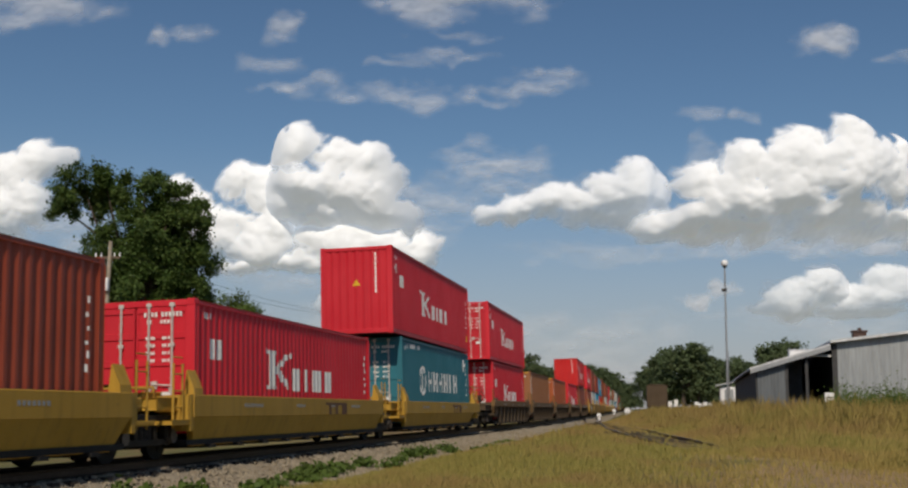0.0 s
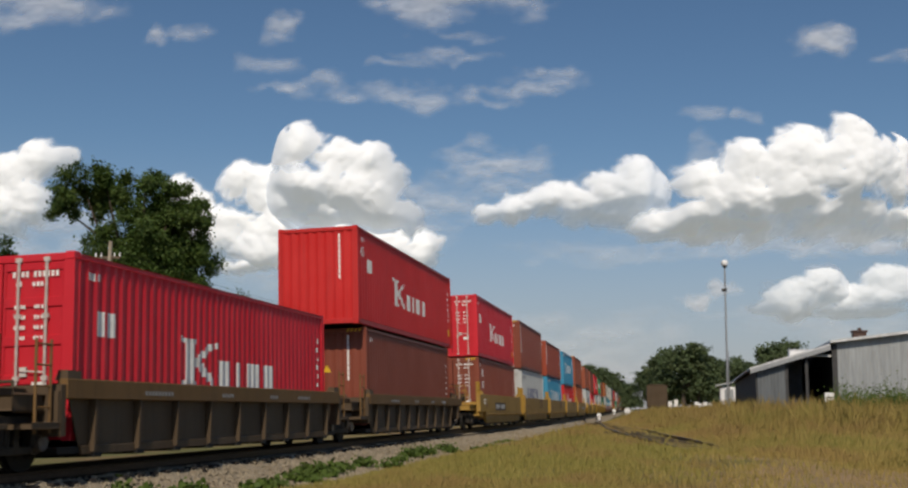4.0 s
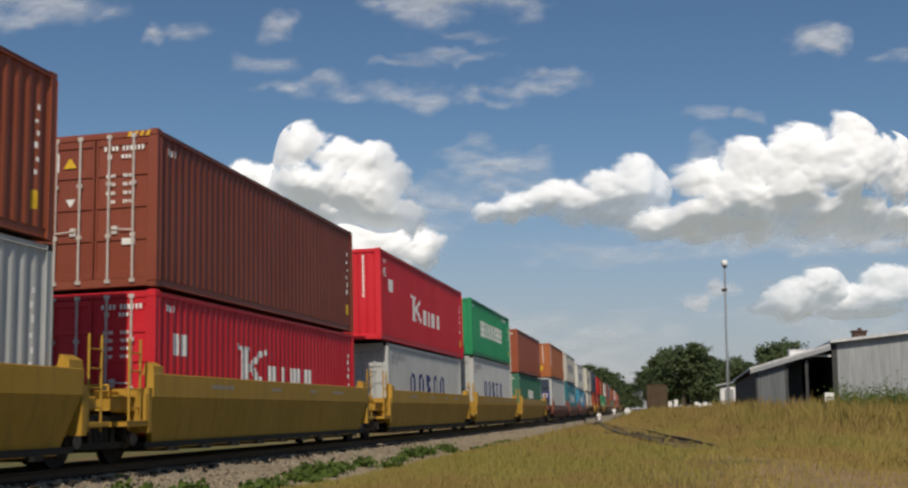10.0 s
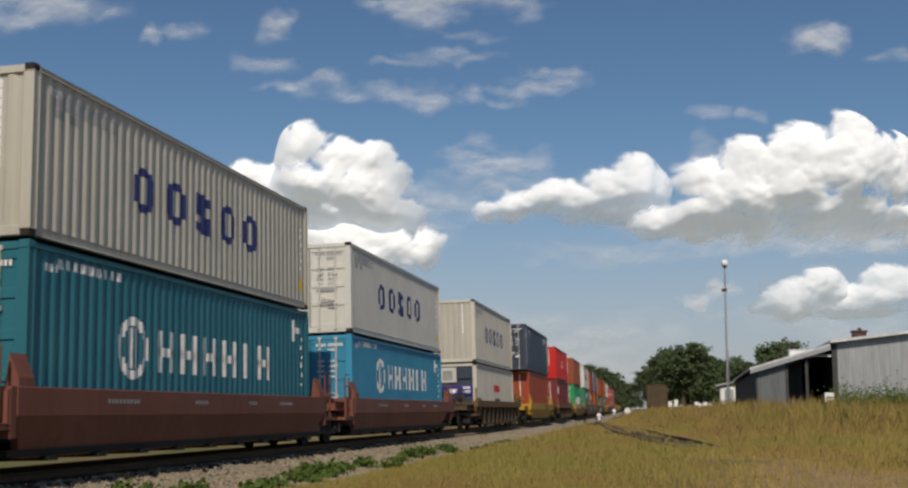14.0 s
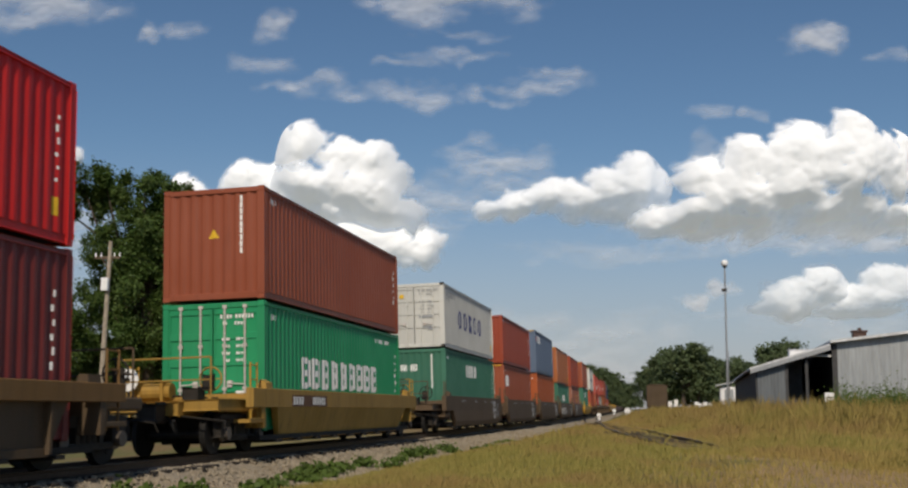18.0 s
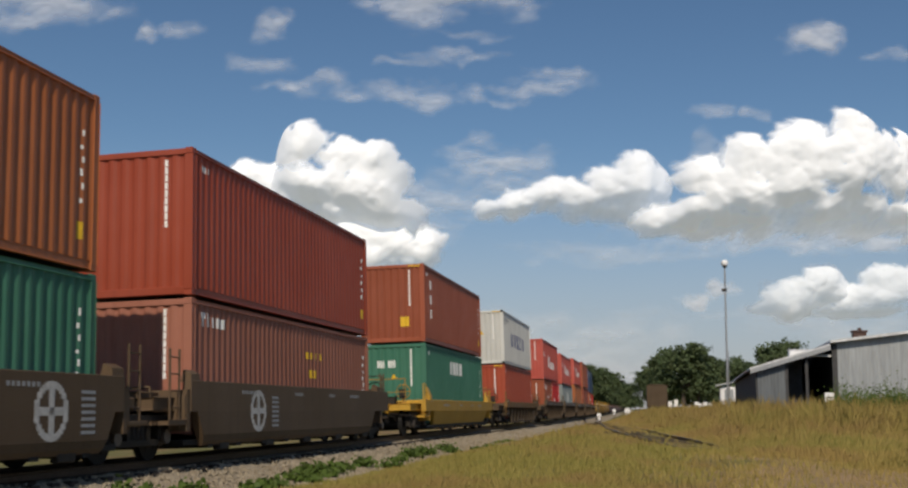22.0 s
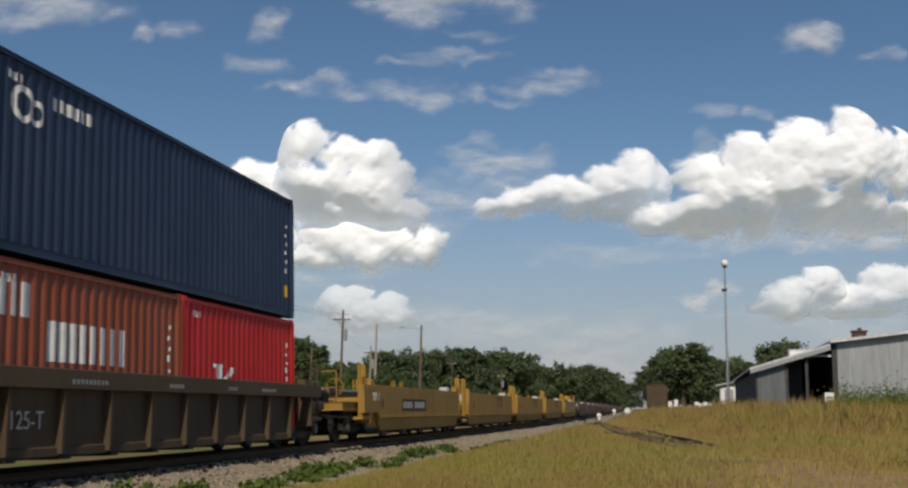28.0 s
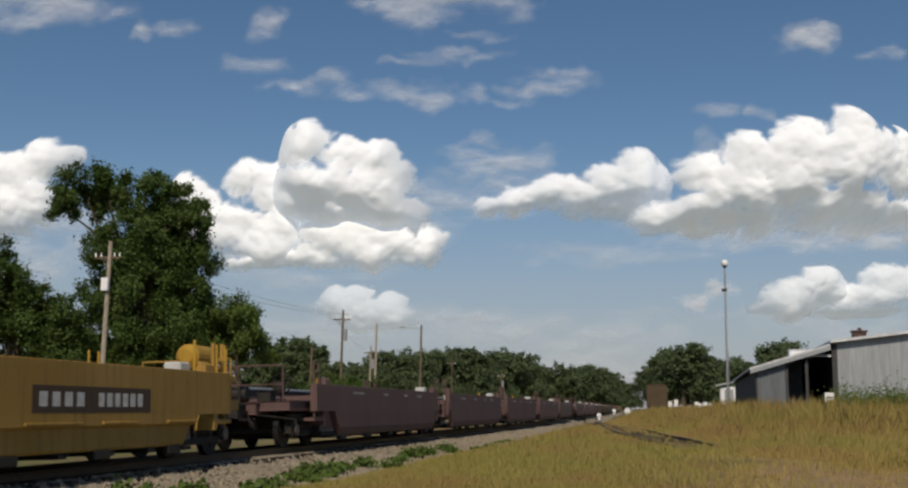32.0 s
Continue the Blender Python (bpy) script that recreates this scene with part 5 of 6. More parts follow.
def trunk_mesh(foot, blobs, r0, top_at):
    bm = BM()
    f, t = Vector(foot), Vector(top_at)
    mid = f.lerp(t, 0.5) + Vector((0.25, 0.1, 0))
    rod(bm, f - Vector((0, 0, 0.3)), mid, r0 * 1.25, r0 * 0.85, 9)
    rod(bm, mid, t, r0 * 0.85, r0 * 0.45, 8)
    for k, (x, y, z, r) in enumerate(blobs):
        a = f.lerp(t, 0.35 + 0.6 * ((k * 0.37) % 1))
        b = Vector((x, y, z))
        c = a.lerp(b, 0.5) + Vector((0, 0, -0.3))
        rod(bm, a, c, r0 * 0.38, r0 * 0.24, 6)
        rod(bm, c, b, r0 * 0.24, r0 * 0.07, 6)
    return to_mesh("trunk", bm, BARK)


def big_tree(place, blobs, per, leaf, seed, r0, label, mat=None, foot=(0, 0)):
    t = tagged(new("tree"), label, "tree", "trees beside the railway")
    z = float(ground_z(place[0], place[1]))
    t.location = (*place, z)
    local = [(x - place[0], y - place[1], h - z, r) for x, y, h, r in blobs]
    hi = max(local, key=lambda b: b[2])
    part("trunk", trunk_mesh((*foot, 0), local, r0, (hi[0] * 0.4, hi[1] * 0.4, hi[2] * 0.9)), None, t)
    part("crown", crown_mesh("crown", local, per, leaf, mat or LEAF, seed), None, t)


rngt = random.Random(11)


def depth_spread(blobs, spread):
    out = []
    for x, y, z, r in blobs:
        out.append((x, y, z, r))
        if r > 1.5:
            out.append((x + rngt.uniform(-0.6, 0.6), y + spread * rngt.uniform(0.6, 1.2), z - 0.3, r * 0.9))
    return out


big_tree((-33.5, 65.0), depth_spread([(-37.1, 62.3, 14.0, 1.9), (-38.4, 62.2, 13.1, 1.2), (-35.8, 62.5, 14.3, 1.2), (-33.5, 63.0, 14.3, 1.5), (-33.9, 63.2, 12.7, 1.5), (-32.0, 63.6, 13.6, 1.6), (-30.9, 64.0, 12.8, 1.1), (-30.2, 64.2, 12.2, 0.7), (-32.5, 63.7, 11.1, 2.6), (-35.4, 63.2, 10.3, 1.9), (-31.2, 64.2, 10.4, 1.4), (-33.6, 63.9, 8.2, 2.7), (-31.5, 64.6, 7.8, 1.6), (-36.2, 63.5, 7.4, 1.8), (-32.3, 64.5, 6.0, 2.6), (-35.5, 64.0, 5.3, 2.4), (-33.9, 64.4, 3.2, 2.3), (-31.4, 65.0, 3.4, 1.9), (-36.4, 64.2, 2.9, 1.9), (-34.6, 63.6, 9.2, 2.0), (-33.0, 64.0, 9.6, 2.0)], 3.2), 1500, 0.092, 5, 0.42, "large broad oak with dark green clumped leaves")
big_tree((-28.9, 67.9), depth_spread([(-29.1, 66.3, 6.1, 1.9), (-27.7, 66.6, 6.1, 1.2), (-30.6, 66.2, 4.8, 2.0), (-28.1, 66.7, 4.7, 1.7)], 2.0), 1200, 0.092, 6, 0.22, "small round tree with light green leaves", LEAF_LIGHT)
big_tree((-39.2, 58.9), depth_spread([(-39.0, 57.1, 9.1, 1.4), (-39.3, 57.3, 7.2, 1.9), (-40.0, 57.4, 5.5, 2.0), (-38.4, 57.9, 4.5, 1.7)], 2.0), 1200, 0.092, 7, 0.28, "dark green tree with a narrow crown")
big_tree((-37.2, 60.6), depth_spread([(-37.6, 58.8, 7.2, 1.2), (-38.1, 58.9, 5.6, 1.8), (-36.1, 59.3, 5.7, 1.4), (-36.8, 59.4, 4.3, 1.9)], 2.0), 1200, 0.092, 8, 0.2, "small dark green tree in the hedge")
big_tree((-41.8, 65.2), depth_spread([(-44.7, 62.9, 6.7, 2.2), (-42.6, 63.7, 4.5, 2.2), (-38.2, 64.6, 4.2, 1.9)], 2.0), 1100, 0.095, 9, 0.25, "dark green tree in the hedge")


def bush(x, y, r, h, seed, mat):
    b = tagged(new("bush"), "rough green bush beside the railway", "bush", "bushes")
    z = float(ground_z(x, y))
    b.location = (x, y, z)
    rr = random.Random(seed)
    blobs = [(rr.uniform(-r, r), rr.uniform(-r, r) * 0.7, h * rr.uniform(0.3, 0.75), r * rr.uniform(0.4, 0.65)) for _ in range(7)]
    part("crown", crown_mesh("crown", blobs, 900, 0.085, mat, seed), None, b)
    bm = BM()
    for q in blobs:
        rod(bm, (q[0] * 0.2, q[1] * 0.2, -0.1), q[:3], 0.05, 0.015, 5)
    part("stem", to_mesh("stem", bm, BARK), None, b)


for k in range(16):
    bush(-52 + 1.75 * k + rngt.uniform(-0.8, 0.8), 65 + 1.5 * k + rngt.uniform(-3, 3), rngt.uniform(1.4, 2.4), rngt.uniform(2.2, 4.0), 40 + k, LEAF_LIGHT if k % 3 else LEAF)

# distant woods, each tree from one of five crowns
FAR = []
for v in range(5):
    rr = random.Random(70 + v)
    blobs = [(rr.uniform(-2.6, 2.6), rr.uniform(-2.6, 2.6), rr.uniform(3.0, 9.0), rr.uniform(1.5, 2.6)) for _ in range(11)]
    blobs += [(0, 0, 9.6, 1.5), (rr.uniform(-1, 1), 0, 7.5, 2.4)]
    FAR.append((crown_mesh("crown", blobs, 150, 0.22, LEAF_HAZED, 90 + v), trunk_mesh((0, 0, 0), blobs, 0.25, (0, 0, 8.5))))


def far_tree(x, y, h, k):
    t = tagged(new("tree"), "distant green broadleaf tree", "tree", "distant trees")
    s = h / 11.0
    t.location, t.scale = (x, y, float(ground_z(x, y)) - 0.2), (s * rngt.uniform(0.9, 1.25), s * rngt.uniform(0.9, 1.2), s)
    t.rotation_euler.z = rngt.uniform(0, 6.28)
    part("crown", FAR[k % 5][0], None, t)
    part("trunk", FAR[k % 5][1], None, t)


n = 0
for x, y, h in [(-52.0, 130.0, 8.0), (-50.6, 132.3, 9.5), (-46.3, 127.6, 9.8), (-47.7, 138.5, 9.5), (-56.5, 175.7, 7.9), (-61.0, 196.7, 9.6), (-54.8, 186.9, 9.9), (-49.5, 179.0, 10.8), (-47.5, 182.7, 11.2), (-51.5, 209.5, 12.1), (-51.9, 225.9, 13.3), (-49.9, 233.9, 14.3), (-45.8, 232.6, 14.2), (-48.0, 265.5, 13.8), (-45.4, 271.4, 15.4), (-41.1, 266.8, 14.9), (-42.2, 300.1, 14.0), (-39.8, 311.8, 13.3), (-35.9, 307.0, 14.0), (-33.7, 324.2, 13.4)]:
    far_tree(x, y, h, n)
    n += 1
for x, y, h in [(-32.6, 357.5, 15.4), (-30.3, 374.6, 15.3), (-30.2, 413.6, 15.1), (-30.0, 441.5, 14.5), (-29.6, 469.5, 13.4), (-29.2, 503.1, 12.0), (-29.0, 536.8, 10.2), (-30.4, 614.5, 8.1), (-31.3, 681.2, 6.8), (-11.4, 296.1, 10.4), (-6.5, 219.4, 10.3), (-4.5, 203.0, 11.7), (-1.3, 189.2, 11.7), (1.0, 193.2, 10.9), (2.9, 210.3, 10.5), (5.0, 221.9, 10.1), (8.5, 228.1, 11.0), (11.0, 234.3, 10.3), (15.2, 246.1, 11.4), (9.8, 128.0, 7.8), (12.6, 126.0, 6.2)]:
    far_tree(x, y, h, n)
    n += 1
for k in range(30):
    y = 330 + 17 * k
    far_tree(-36 - 0.02 * (y - 330) + rngt.uniform(-3, 2), y, 12.5 + rngt.uniform(-1.5, 1.5), n)
    n += 1
for k in range(12):
    far_tree(-5 + 1.6 * k, 245 + rngt.uniform(-6, 8), 8.5 + rngt.uniform(-1, 1), k)
for k in range(30):
    far_tree(-64 - 6 * k + rngt.uniform(-3, 3), 130 + 4 * k + rngt.uniform(-6, 6), rngt.uniform(7, 9), k)
for k in range(26):
    far_tree(-48 + 0.3 * k + rngt.uniform(-3, 3), 150 + 8 * k + rngt.uniform(-4, 4), rngt.uniform(5, 7.5), k + 2)


def spur_x(y):
    """Where the spur's centre lies across, at y."""
    return np.interp(y, [22.5, 26.5, 30, 33.1, 36.8, 42.5, 49.5, 72, 96, 119], [9.5, 5.5, 2.8, 1.0, -0.3, -1.7, -3.0, -5.2, -7.7, -10.6])


def grass():
    rng = np.random.default_rng(21)
    n = 300000
    y = 17 + 95 * rng.random(n) ** 1.35
    x = -7.70 - swerve(y) - 0.5 * smooth01(25, 70, y) + 0.35 * np.sin(y * 1.1) * np.sin(y * 0.37) + (0.24 * y + 4 + 7.70) * rng.random(n)
    clump = np.sin(x * 0.9 + 2 * np.sin(y * 0.35)) * np.sin(y * 0.55 + 1.7) * 0.5 + 0.5
    tall = smooth01(36, 60, y + 3 * np.sin(x * 0.8) + 2 * np.sin(x * 2.1)) * smooth01(-7.5, -3.5, x)
    bed = np.exp(-((x - spur_x(y)) / 1.5) ** 2)
    weedy = smooth01(34, 29, y) * bed
    bare = smooth01(-1.5, 1.5, x + clump * 2) * smooth01(36, 29, y)
    keep = rng.random(n) < (0.30 + 0.5 * clump + 0.5 * tall) * (1 - 0.75 * bare * (1 - weedy)) * (1 - 0.95 * bed * smooth01(31, 36, y))
    x, y, clump, tall, bed, weedy = (a[keep] for a in (x, y, clump, tall, bed, weedy))
    n = len(x)
    stalk = (rng.random(n) < 0.10) * smooth01(44, 52, y) * smooth01(0, 3, x) + (rng.random(n) < 0.02) * smooth01(22, 34, y) * 0.5 * (1 - bed)
    h = (0.07 + 0.12 * rng.random(n) + 0.12 * clump * rng.random(n)) * (1 - tall) + tall * (0.25 + 0.35 * rng.random(n) + 0.20 * clump) * (1 - 0.7 * bed)
    h = h + 0.22 * weedy * rng.random(n) + stalk * (0.35 + 0.45 * rng.random(n))
    h = h * (0.55 + 0.45 * smooth01(-7.6, -5.0, x + swerve(y)))
    w = 0.004 + 0.006 * rng.random(n) + 0.006 * (y / 60)
    z = ground_z(x, y) - 0.01
    out = []
    for s in range(3):
        xs, ys2 = x + rng.normal(0, 0.10, n), y + rng.normal(0, 0.10, n)
        lean = rng.normal(0, 0.19, (n, 2)) * h[:, None]
        ang = rng.uniform(0, 3.14, n)
        dx, dy = np.cos(ang) * w, np.sin(ang) * w * 0.4
        hh = h * rng.uniform(0.6, 1.1, n)
        a = np.stack([xs - dx, ys2 - dy, z], 1)
        b = np.stack([xs + dx, ys2 + dy, z], 1)
        m1 = np.stack([xs + dx * 0.7 + lean[:, 0] * 0.4, ys2 + lean[:, 1] * 0.4, z + hh * 0.55], 1)
        c = np.stack([xs + lean[:, 0], ys2 + lean[:, 1], z + hh], 1)
        out.append(np.stack([a, b, m1, c], 1))
    v = np.concatenate(out).reshape(-1, 3)
    k = len(v) // 4
    mesh = bpy.data.meshes.new("grass")
    mesh.vertices.add(4 * k)
    mesh.vertices.foreach_set("co", v.astype(np.float32).ravel())
    mesh.loops.add(4 * k)
    mesh.loops.foreach_set("vertex_index", np.arange(4 * k, dtype=np.int32))
    mesh.polygons.add(k)
    mesh.polygons.foreach_set("loop_start", np.arange(0, 4 * k, 4, dtype=np.int32))
    mesh.polygons.foreach_set("loop_total", np.full(k, 4, np.int32))
    mesh.update(calc_edges=True)
    mesh.materials.append(GRASS)
    tagged(new("grass", mesh), "short green grass and tall dry yellow grass", "grass", "", "stuff")


grass()


def weed(x, y, r, h, seed):
    b = tagged(new("weed_clump"), "leafy green weeds growing in rough ground", "weed", "weeds")
    b.location = (x, y, shoulder_z(x, y))
    rng = np.random.default_rng(seed)
    m = 260
    c = rng.normal(size=(m, 3)) * np.array([r * 0.5, r * 0.5, h * 0.28]) + np.array([0, 0, h * 0.45])
    c[:, 2] = np.abs(c[:, 2])
    part("leaves", quads_mesh("leaves", c, rng.normal(size=(m, 3)) + np.array([0, -0.5, 0.8]), rng.uniform(0.03, 0.08, m), LEAF_LIGHT), None, b)
    bm = BM()
    for k in range(9):
        rod(bm, (rng.normal(0, r * 0.2), rng.normal(0, r * 0.2), -0.03), tuple(c[k * 7]), 0.012, 0.004, 4)
    part("stem", to_mesh("stem", bm, LEAF_LIGHT), None, b)


# ---------------------------------------------------------------- poles and lamp
def utility_pole(x, y, h, arm, label, extras=""):
    t = tagged(new("utility_pole"), label, "utility pole", "utility poles")
    t.location = (x, y, float(ground_z(x, y)) - 0.3)
    part("post", rod(BM(), (0, 0, 0), (0.12, 0, h), 0.16, 0.10, 10), WOODPALE if "pale" in extras else WOOD, t)
    if arm:
        bm = box(BM(), -arm, arm, -0.06, 0.06, h - 0.95, h - 0.82, 0.01)
        rod(bm, (-arm * 0.5, 0, h - 0.85), (0.05, 0, h - 1.5), 0.025, None, 6)
        rod(bm, (arm * 0.5, 0, h - 0.85), (0.05, 0, h - 1.5), 0.025, None, 6)
        part("crossarm", bm, WOOD, t)
        for k in (-1, -0.55, 0.55, 1):
            part("insulator", rod(BM(), (k * arm * 0.95, 0, h - 0.82), (k * arm * 0.95, 0, h - 0.62), 0.05, 0.03, 8), GLASSY, t)
    if "can" in extras:
        part("transformer", rod(rod(BM(), (0.36, 0, h - 2.9), (0.36, 0, h - 1.9), 0.22, None, 14), (0.36, 0, h - 1.9), (0.36, 0, h - 1.7), 0.22, 0.08, 14), GALV, t, "grey transformer can")
    if "box" in extras:
        part("meter_box", box(BM(), -0.16, 0.24, -0.32, -0.14, h - 2.7, h - 2.0, 0.02), GLASSY, t, "white metal box")
    if "light" in extras:
        bm = rod(BM(), (0, 0, h - 0.4), (-1.7, -0.3, h - 0.25), 0.03, None, 6)
        box(bm, -2.2, -1.6, -0.42, -0.2, h - 0.34, h - 0.20, 0.03)
        part("street_light", bm, GALV, t)


utility_pole(-30.8, 54.2, 10.4, 0.75, "leaning wooden utility pole with crossarm and white box", "box pale")
utility_pole(-32.4, 100.5, 10.7, 0.9, "tall wooden utility pole with crossarm and transformers", "can")
utility_pole(-31.6, 109.3, 10.1, 0, "slim wooden utility pole among trees", "pale")
utility_pole(-39.8, 135.3, 9.3, 0.8, "wooden utility pole with pale insulators", "can pale")
utility_pole(-28.4, 115.5, 10.4, 0, "wooden utility pole with a street light", "light")
utility_pole(-43.4, 201, 10.5, 0.8, "distant wooden utility pole", "")
utility_pole(-36.3, 213.7, 8.6, 0.7, "distant wooden utility pole with transformer", "can")
utility_pole(-37, 105, 7.5, 0, "short wooden pole among trees")


def cables():
    t = tagged(new("overhead_wires"), "thin black wires strung between poles", "cable", "", "structure")
    for (a, b) in (((-31.5, 54.2, 9.2), (-33.2, 100.5, 9.6)), ((-30.1, 54.2, 9.2), (-31.6, 100.5, 9.6)), ((-33.2, 100.5, 9.6), (-40.5, 135.3, 8.2))):
        bm, last = BM(), None
        for k in range(13):
            f = k / 12
            p = Vector(a).lerp(Vector(b), f) - Vector((0, 0, 2.2 * f * (1 - f)))
            if last is not None:
                rod(bm, last, p, 0.010, None, 4)
            last = p
        part("wire", bm, IRON, t)


cables()


def lamp_post():
    t = tagged(new("lamp_post"), "tall slim steel pole with a white globe lamp", "lamp post")
    z = float(ground_z(2.4, 79.6))
    t.location = (2.4, 79.6, z)
    part("post", rod(BM(), (0, 0, 0), (0, 0, 10.5), 0.085, 0.055, 12), GALV, t)
    part("base_plate", box(BM(), -0.22, 0.22, -0.22, 0.22, 0, 0.06, 0.01), GALV, t)
    bm = BM()
    bmesh.ops.create_uvsphere(bm, u_segments=16, v_segments=10, radius=0.25, matrix=Matrix.Translation((0, 0, 10.7)))
    part("globe", bm, GLASSY, t, "white lamp globe", True)
    bm = rod(BM(), (0, 0, 10.38), (0, 0, 10.52), 0.12, 0.17, 12)
    part("collar", bm, GREASY_SHADED, t)
    bm = box(BM(), -0.25, 0.12, -0.1, 0.1, 8.7, 8.9, 0.02)
    part("bracket", bm, GREASY_SHADED, t)
    part("conduit", rod(BM(), (0.12, -0.1, 0.0), (0.12, -0.1, 4.5), 0.02, None, 6), GALV, t)


lamp_post()


# ---------------------------------------------------------------- depot shed
def sheet_metal(name, rgb):
    m, nt, b = material(name)
    tc = nt.nodes.new("ShaderNodeTexCoord").outputs["Object"]
    st = noise_node(nt, tc, 1.3, 5, 0.6, (2.5, 2.5, 0.3))
    fine = noise_node(nt, tc, 12, 5, 0.6)
    c = ramp(nt, st, [(0.35, tuple(k * 0.8 for k in rgb)), (0.65, tuple(k * 1.08 for k in rgb))])
    c = mix(nt, ramp(nt, fine, [(0.62, (0, 0, 0)), (0.75, (0.5,) * 3)]), c, (0.22, 0.15, 0.10))
    link(nt, c, b.inputs["Base Color"])
    b.inputs["Roughness"].default_value, b.inputs["Metallic"].default_value = 0.55, 0.25
    bump(nt, b, fine, 0.1, 0.02)
    return m


SHEET = sheet_metal("galvanised_wall_sheet", (0.36, 0.38, 0.39))
# Darker copy of the wall sheet, with the lean-to's shade in its colour.
SHADESHEET = sheet_metal("old_grey_wall_sheet", (0.15, 0.165, 0.175))
ROOFING = sheet_metal("pale_roof_sheet", (0.62, 0.63, 0.64))
# Near-black boards: shade of the open bay and side wall put into colour.
SHADEWALL = plain("dark_stained_boards", (0.06, 0.06, 0.062), 0.85, 0, 0.3, 3)
BRICK = plain("old_brick", (0.075, 0.042, 0.034), 0.9, 0, 0.3, 8)


def corrugated(bm, x0, x1, z0, z1top, y, pitch=0.2, depth=0.022):
    """A sheet standing in the x-z plane; z1top gives its top at x."""
    n = int((x1 - x0) / pitch * 2)
    row = []
    for k in range(n + 1):
        x = x0 + (x1 - x0) * k / n
        yy = y - (depth if k % 2 else 0)
        row.append((bm.verts.new((x, yy, z0)), bm.verts.new((x, yy, z1top(x)))))
    for (a, b), (c, d) in zip(row, row[1:]):
        bm.faces.new((a, c, d, b))
    return bm


def shed():
    g = -0.35
    t = tagged(new("depot_shed"), "long metal-clad shed with an open lean-to", "shed")
    t.location = (-2.1, 0, 0.92)
    Y, FAR_Y = 68.9, 102.0
    slope_l = lambda x: 4.02 + (x - 10.4) * 0.305
    slope_m = lambda x: 4.10 + (x - 10.4) * 0.125
    # end wall of the main block
    for x0, x1 in ((10.45, 12.0), (12.0, 13.6), (13.6, 15.2), (15.2, 18.0), (18.0, 22.0)):
        part("wall_sheet", corrugated(BM(), x0, x1, g, slope_m, Y), SHEET, t)
    bm = box(BM(), 10.45, 22.0, Y + 0.02, Y + 0.16, g, 4.0)
    part("wall", bm, SHADEWALL, t)
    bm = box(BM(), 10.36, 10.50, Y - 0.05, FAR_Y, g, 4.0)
    part("inner_wall", bm, SHADEWALL, t)
    bm = box(BM(), 21.9, 22.0, Y, FAR_Y, g, 5.0)
    box(bm, 5.9, 22.0, FAR_Y - 0.12, FAR_Y, g, 2.6)
    part("rear_wall", bm, SHEET, t)
    # roofs
    def slab(x0, x1, f, th, y0, y1):
        bm = BM()
        a = [bm.verts.new(v) for v in ((x0, y0, f(x0)), (x1, y0, f(x1)), (x1, y1, f(x1)), (x0, y1, f(x0)))]
        b = [bm.verts.new(v) for v in ((x0, y0, f(x0) + th), (x1, y0, f(x1) + th), (x1, y1, f(x1) + th), (x0, y1, f(x0) + th))]
        bm.faces.new(a[::-1])
        bm.faces.new(b)
        for k in range(4):
            bm.faces.new((a[k], a[(k + 1) % 4], b[(k + 1) % 4], b[k]))
        bmesh.ops.recalc_face_normals(bm, faces=bm.faces[:])
        return bm
    part("roof", slab(10.1, 22.4, lambda x: slope_m(x) + 0.01, 0.16, Y - 0.5, FAR_Y + 0.4), ROOFING, t, "pale sheet metal roof")
    part("lean_to_roof", slab(5.45, 10.08, lambda x: slope_l(x) - 0.02, 0.12, Y - 0.45, FAR_Y + 0.3), ROOFING, t, "grey sloping lean-to roof")
    part("fascia", slab(5.5, 10.1, lambda x: slope_l(x) - 0.26, 0.24, Y - 0.43, Y - 0.36), GALV, t)
    for k in range(9):
        y = Y + 1.0 + 3.6 * k
        part("rafter", slab(5.7, 10.35, lambda x: slope_l(x) - 0.2, 0.17, y, y + 0.08), WOOD, t)
    # closed part of the lean-to's end, posts and side wall
    part("wall_sheet", corrugated(BM(), 5.85, 7.55, g, lambda x: slope_l(x) - 0.05, Y + 0.05), SHADESHEET, t)
    part("side_wall", box(BM(), 5.82, 5.92, Y + 0.02, FAR_Y, g, 2.55), SHADEWALL, t)
    for x in (7.6, 8.75, 10.3):
        part("post", box(BM(), x - 0.08, x + 0.08, Y, Y + 0.16, g, slope_l(x) - 0.05), SHADEWALL, t)
    # Dark panels set back in the open bay, added as its shade.
    part("partition", box(BM(), 7.6, 8.7, Y + 2.2, Y + 2.3, g, 3.2), SHADEWALL, t)
    part("back_partition", box(BM(), 5.92, 10.36, Y + 14, Y + 14.1, g, 2.6), SHADEWALL, t)
    part("beam", box(BM(), 8.8, 10.36, Y + 0.25, Y + 0.40, 3.28, 3.42, 0.01), ROOFING, t, "pale timber beam")
    part("slab_floor", box(BM(), 5.9, 21.9, Y + 0.1, FAR_Y - 0.2, g - 0.3, g + 0.04), STONE, t)
    ch = tagged(new("roof_chimney"), "short dark brick chimney on the shed roof", "chimney")
    ch.location = (10.5, 74.8, slope_m(12.6) + 0.92 + 0.12)
    part("shaft", box(BM(), -0.40, 0.40, -0.40, 0.40, -0.15, 0.62, 0.02), BRICK, ch)
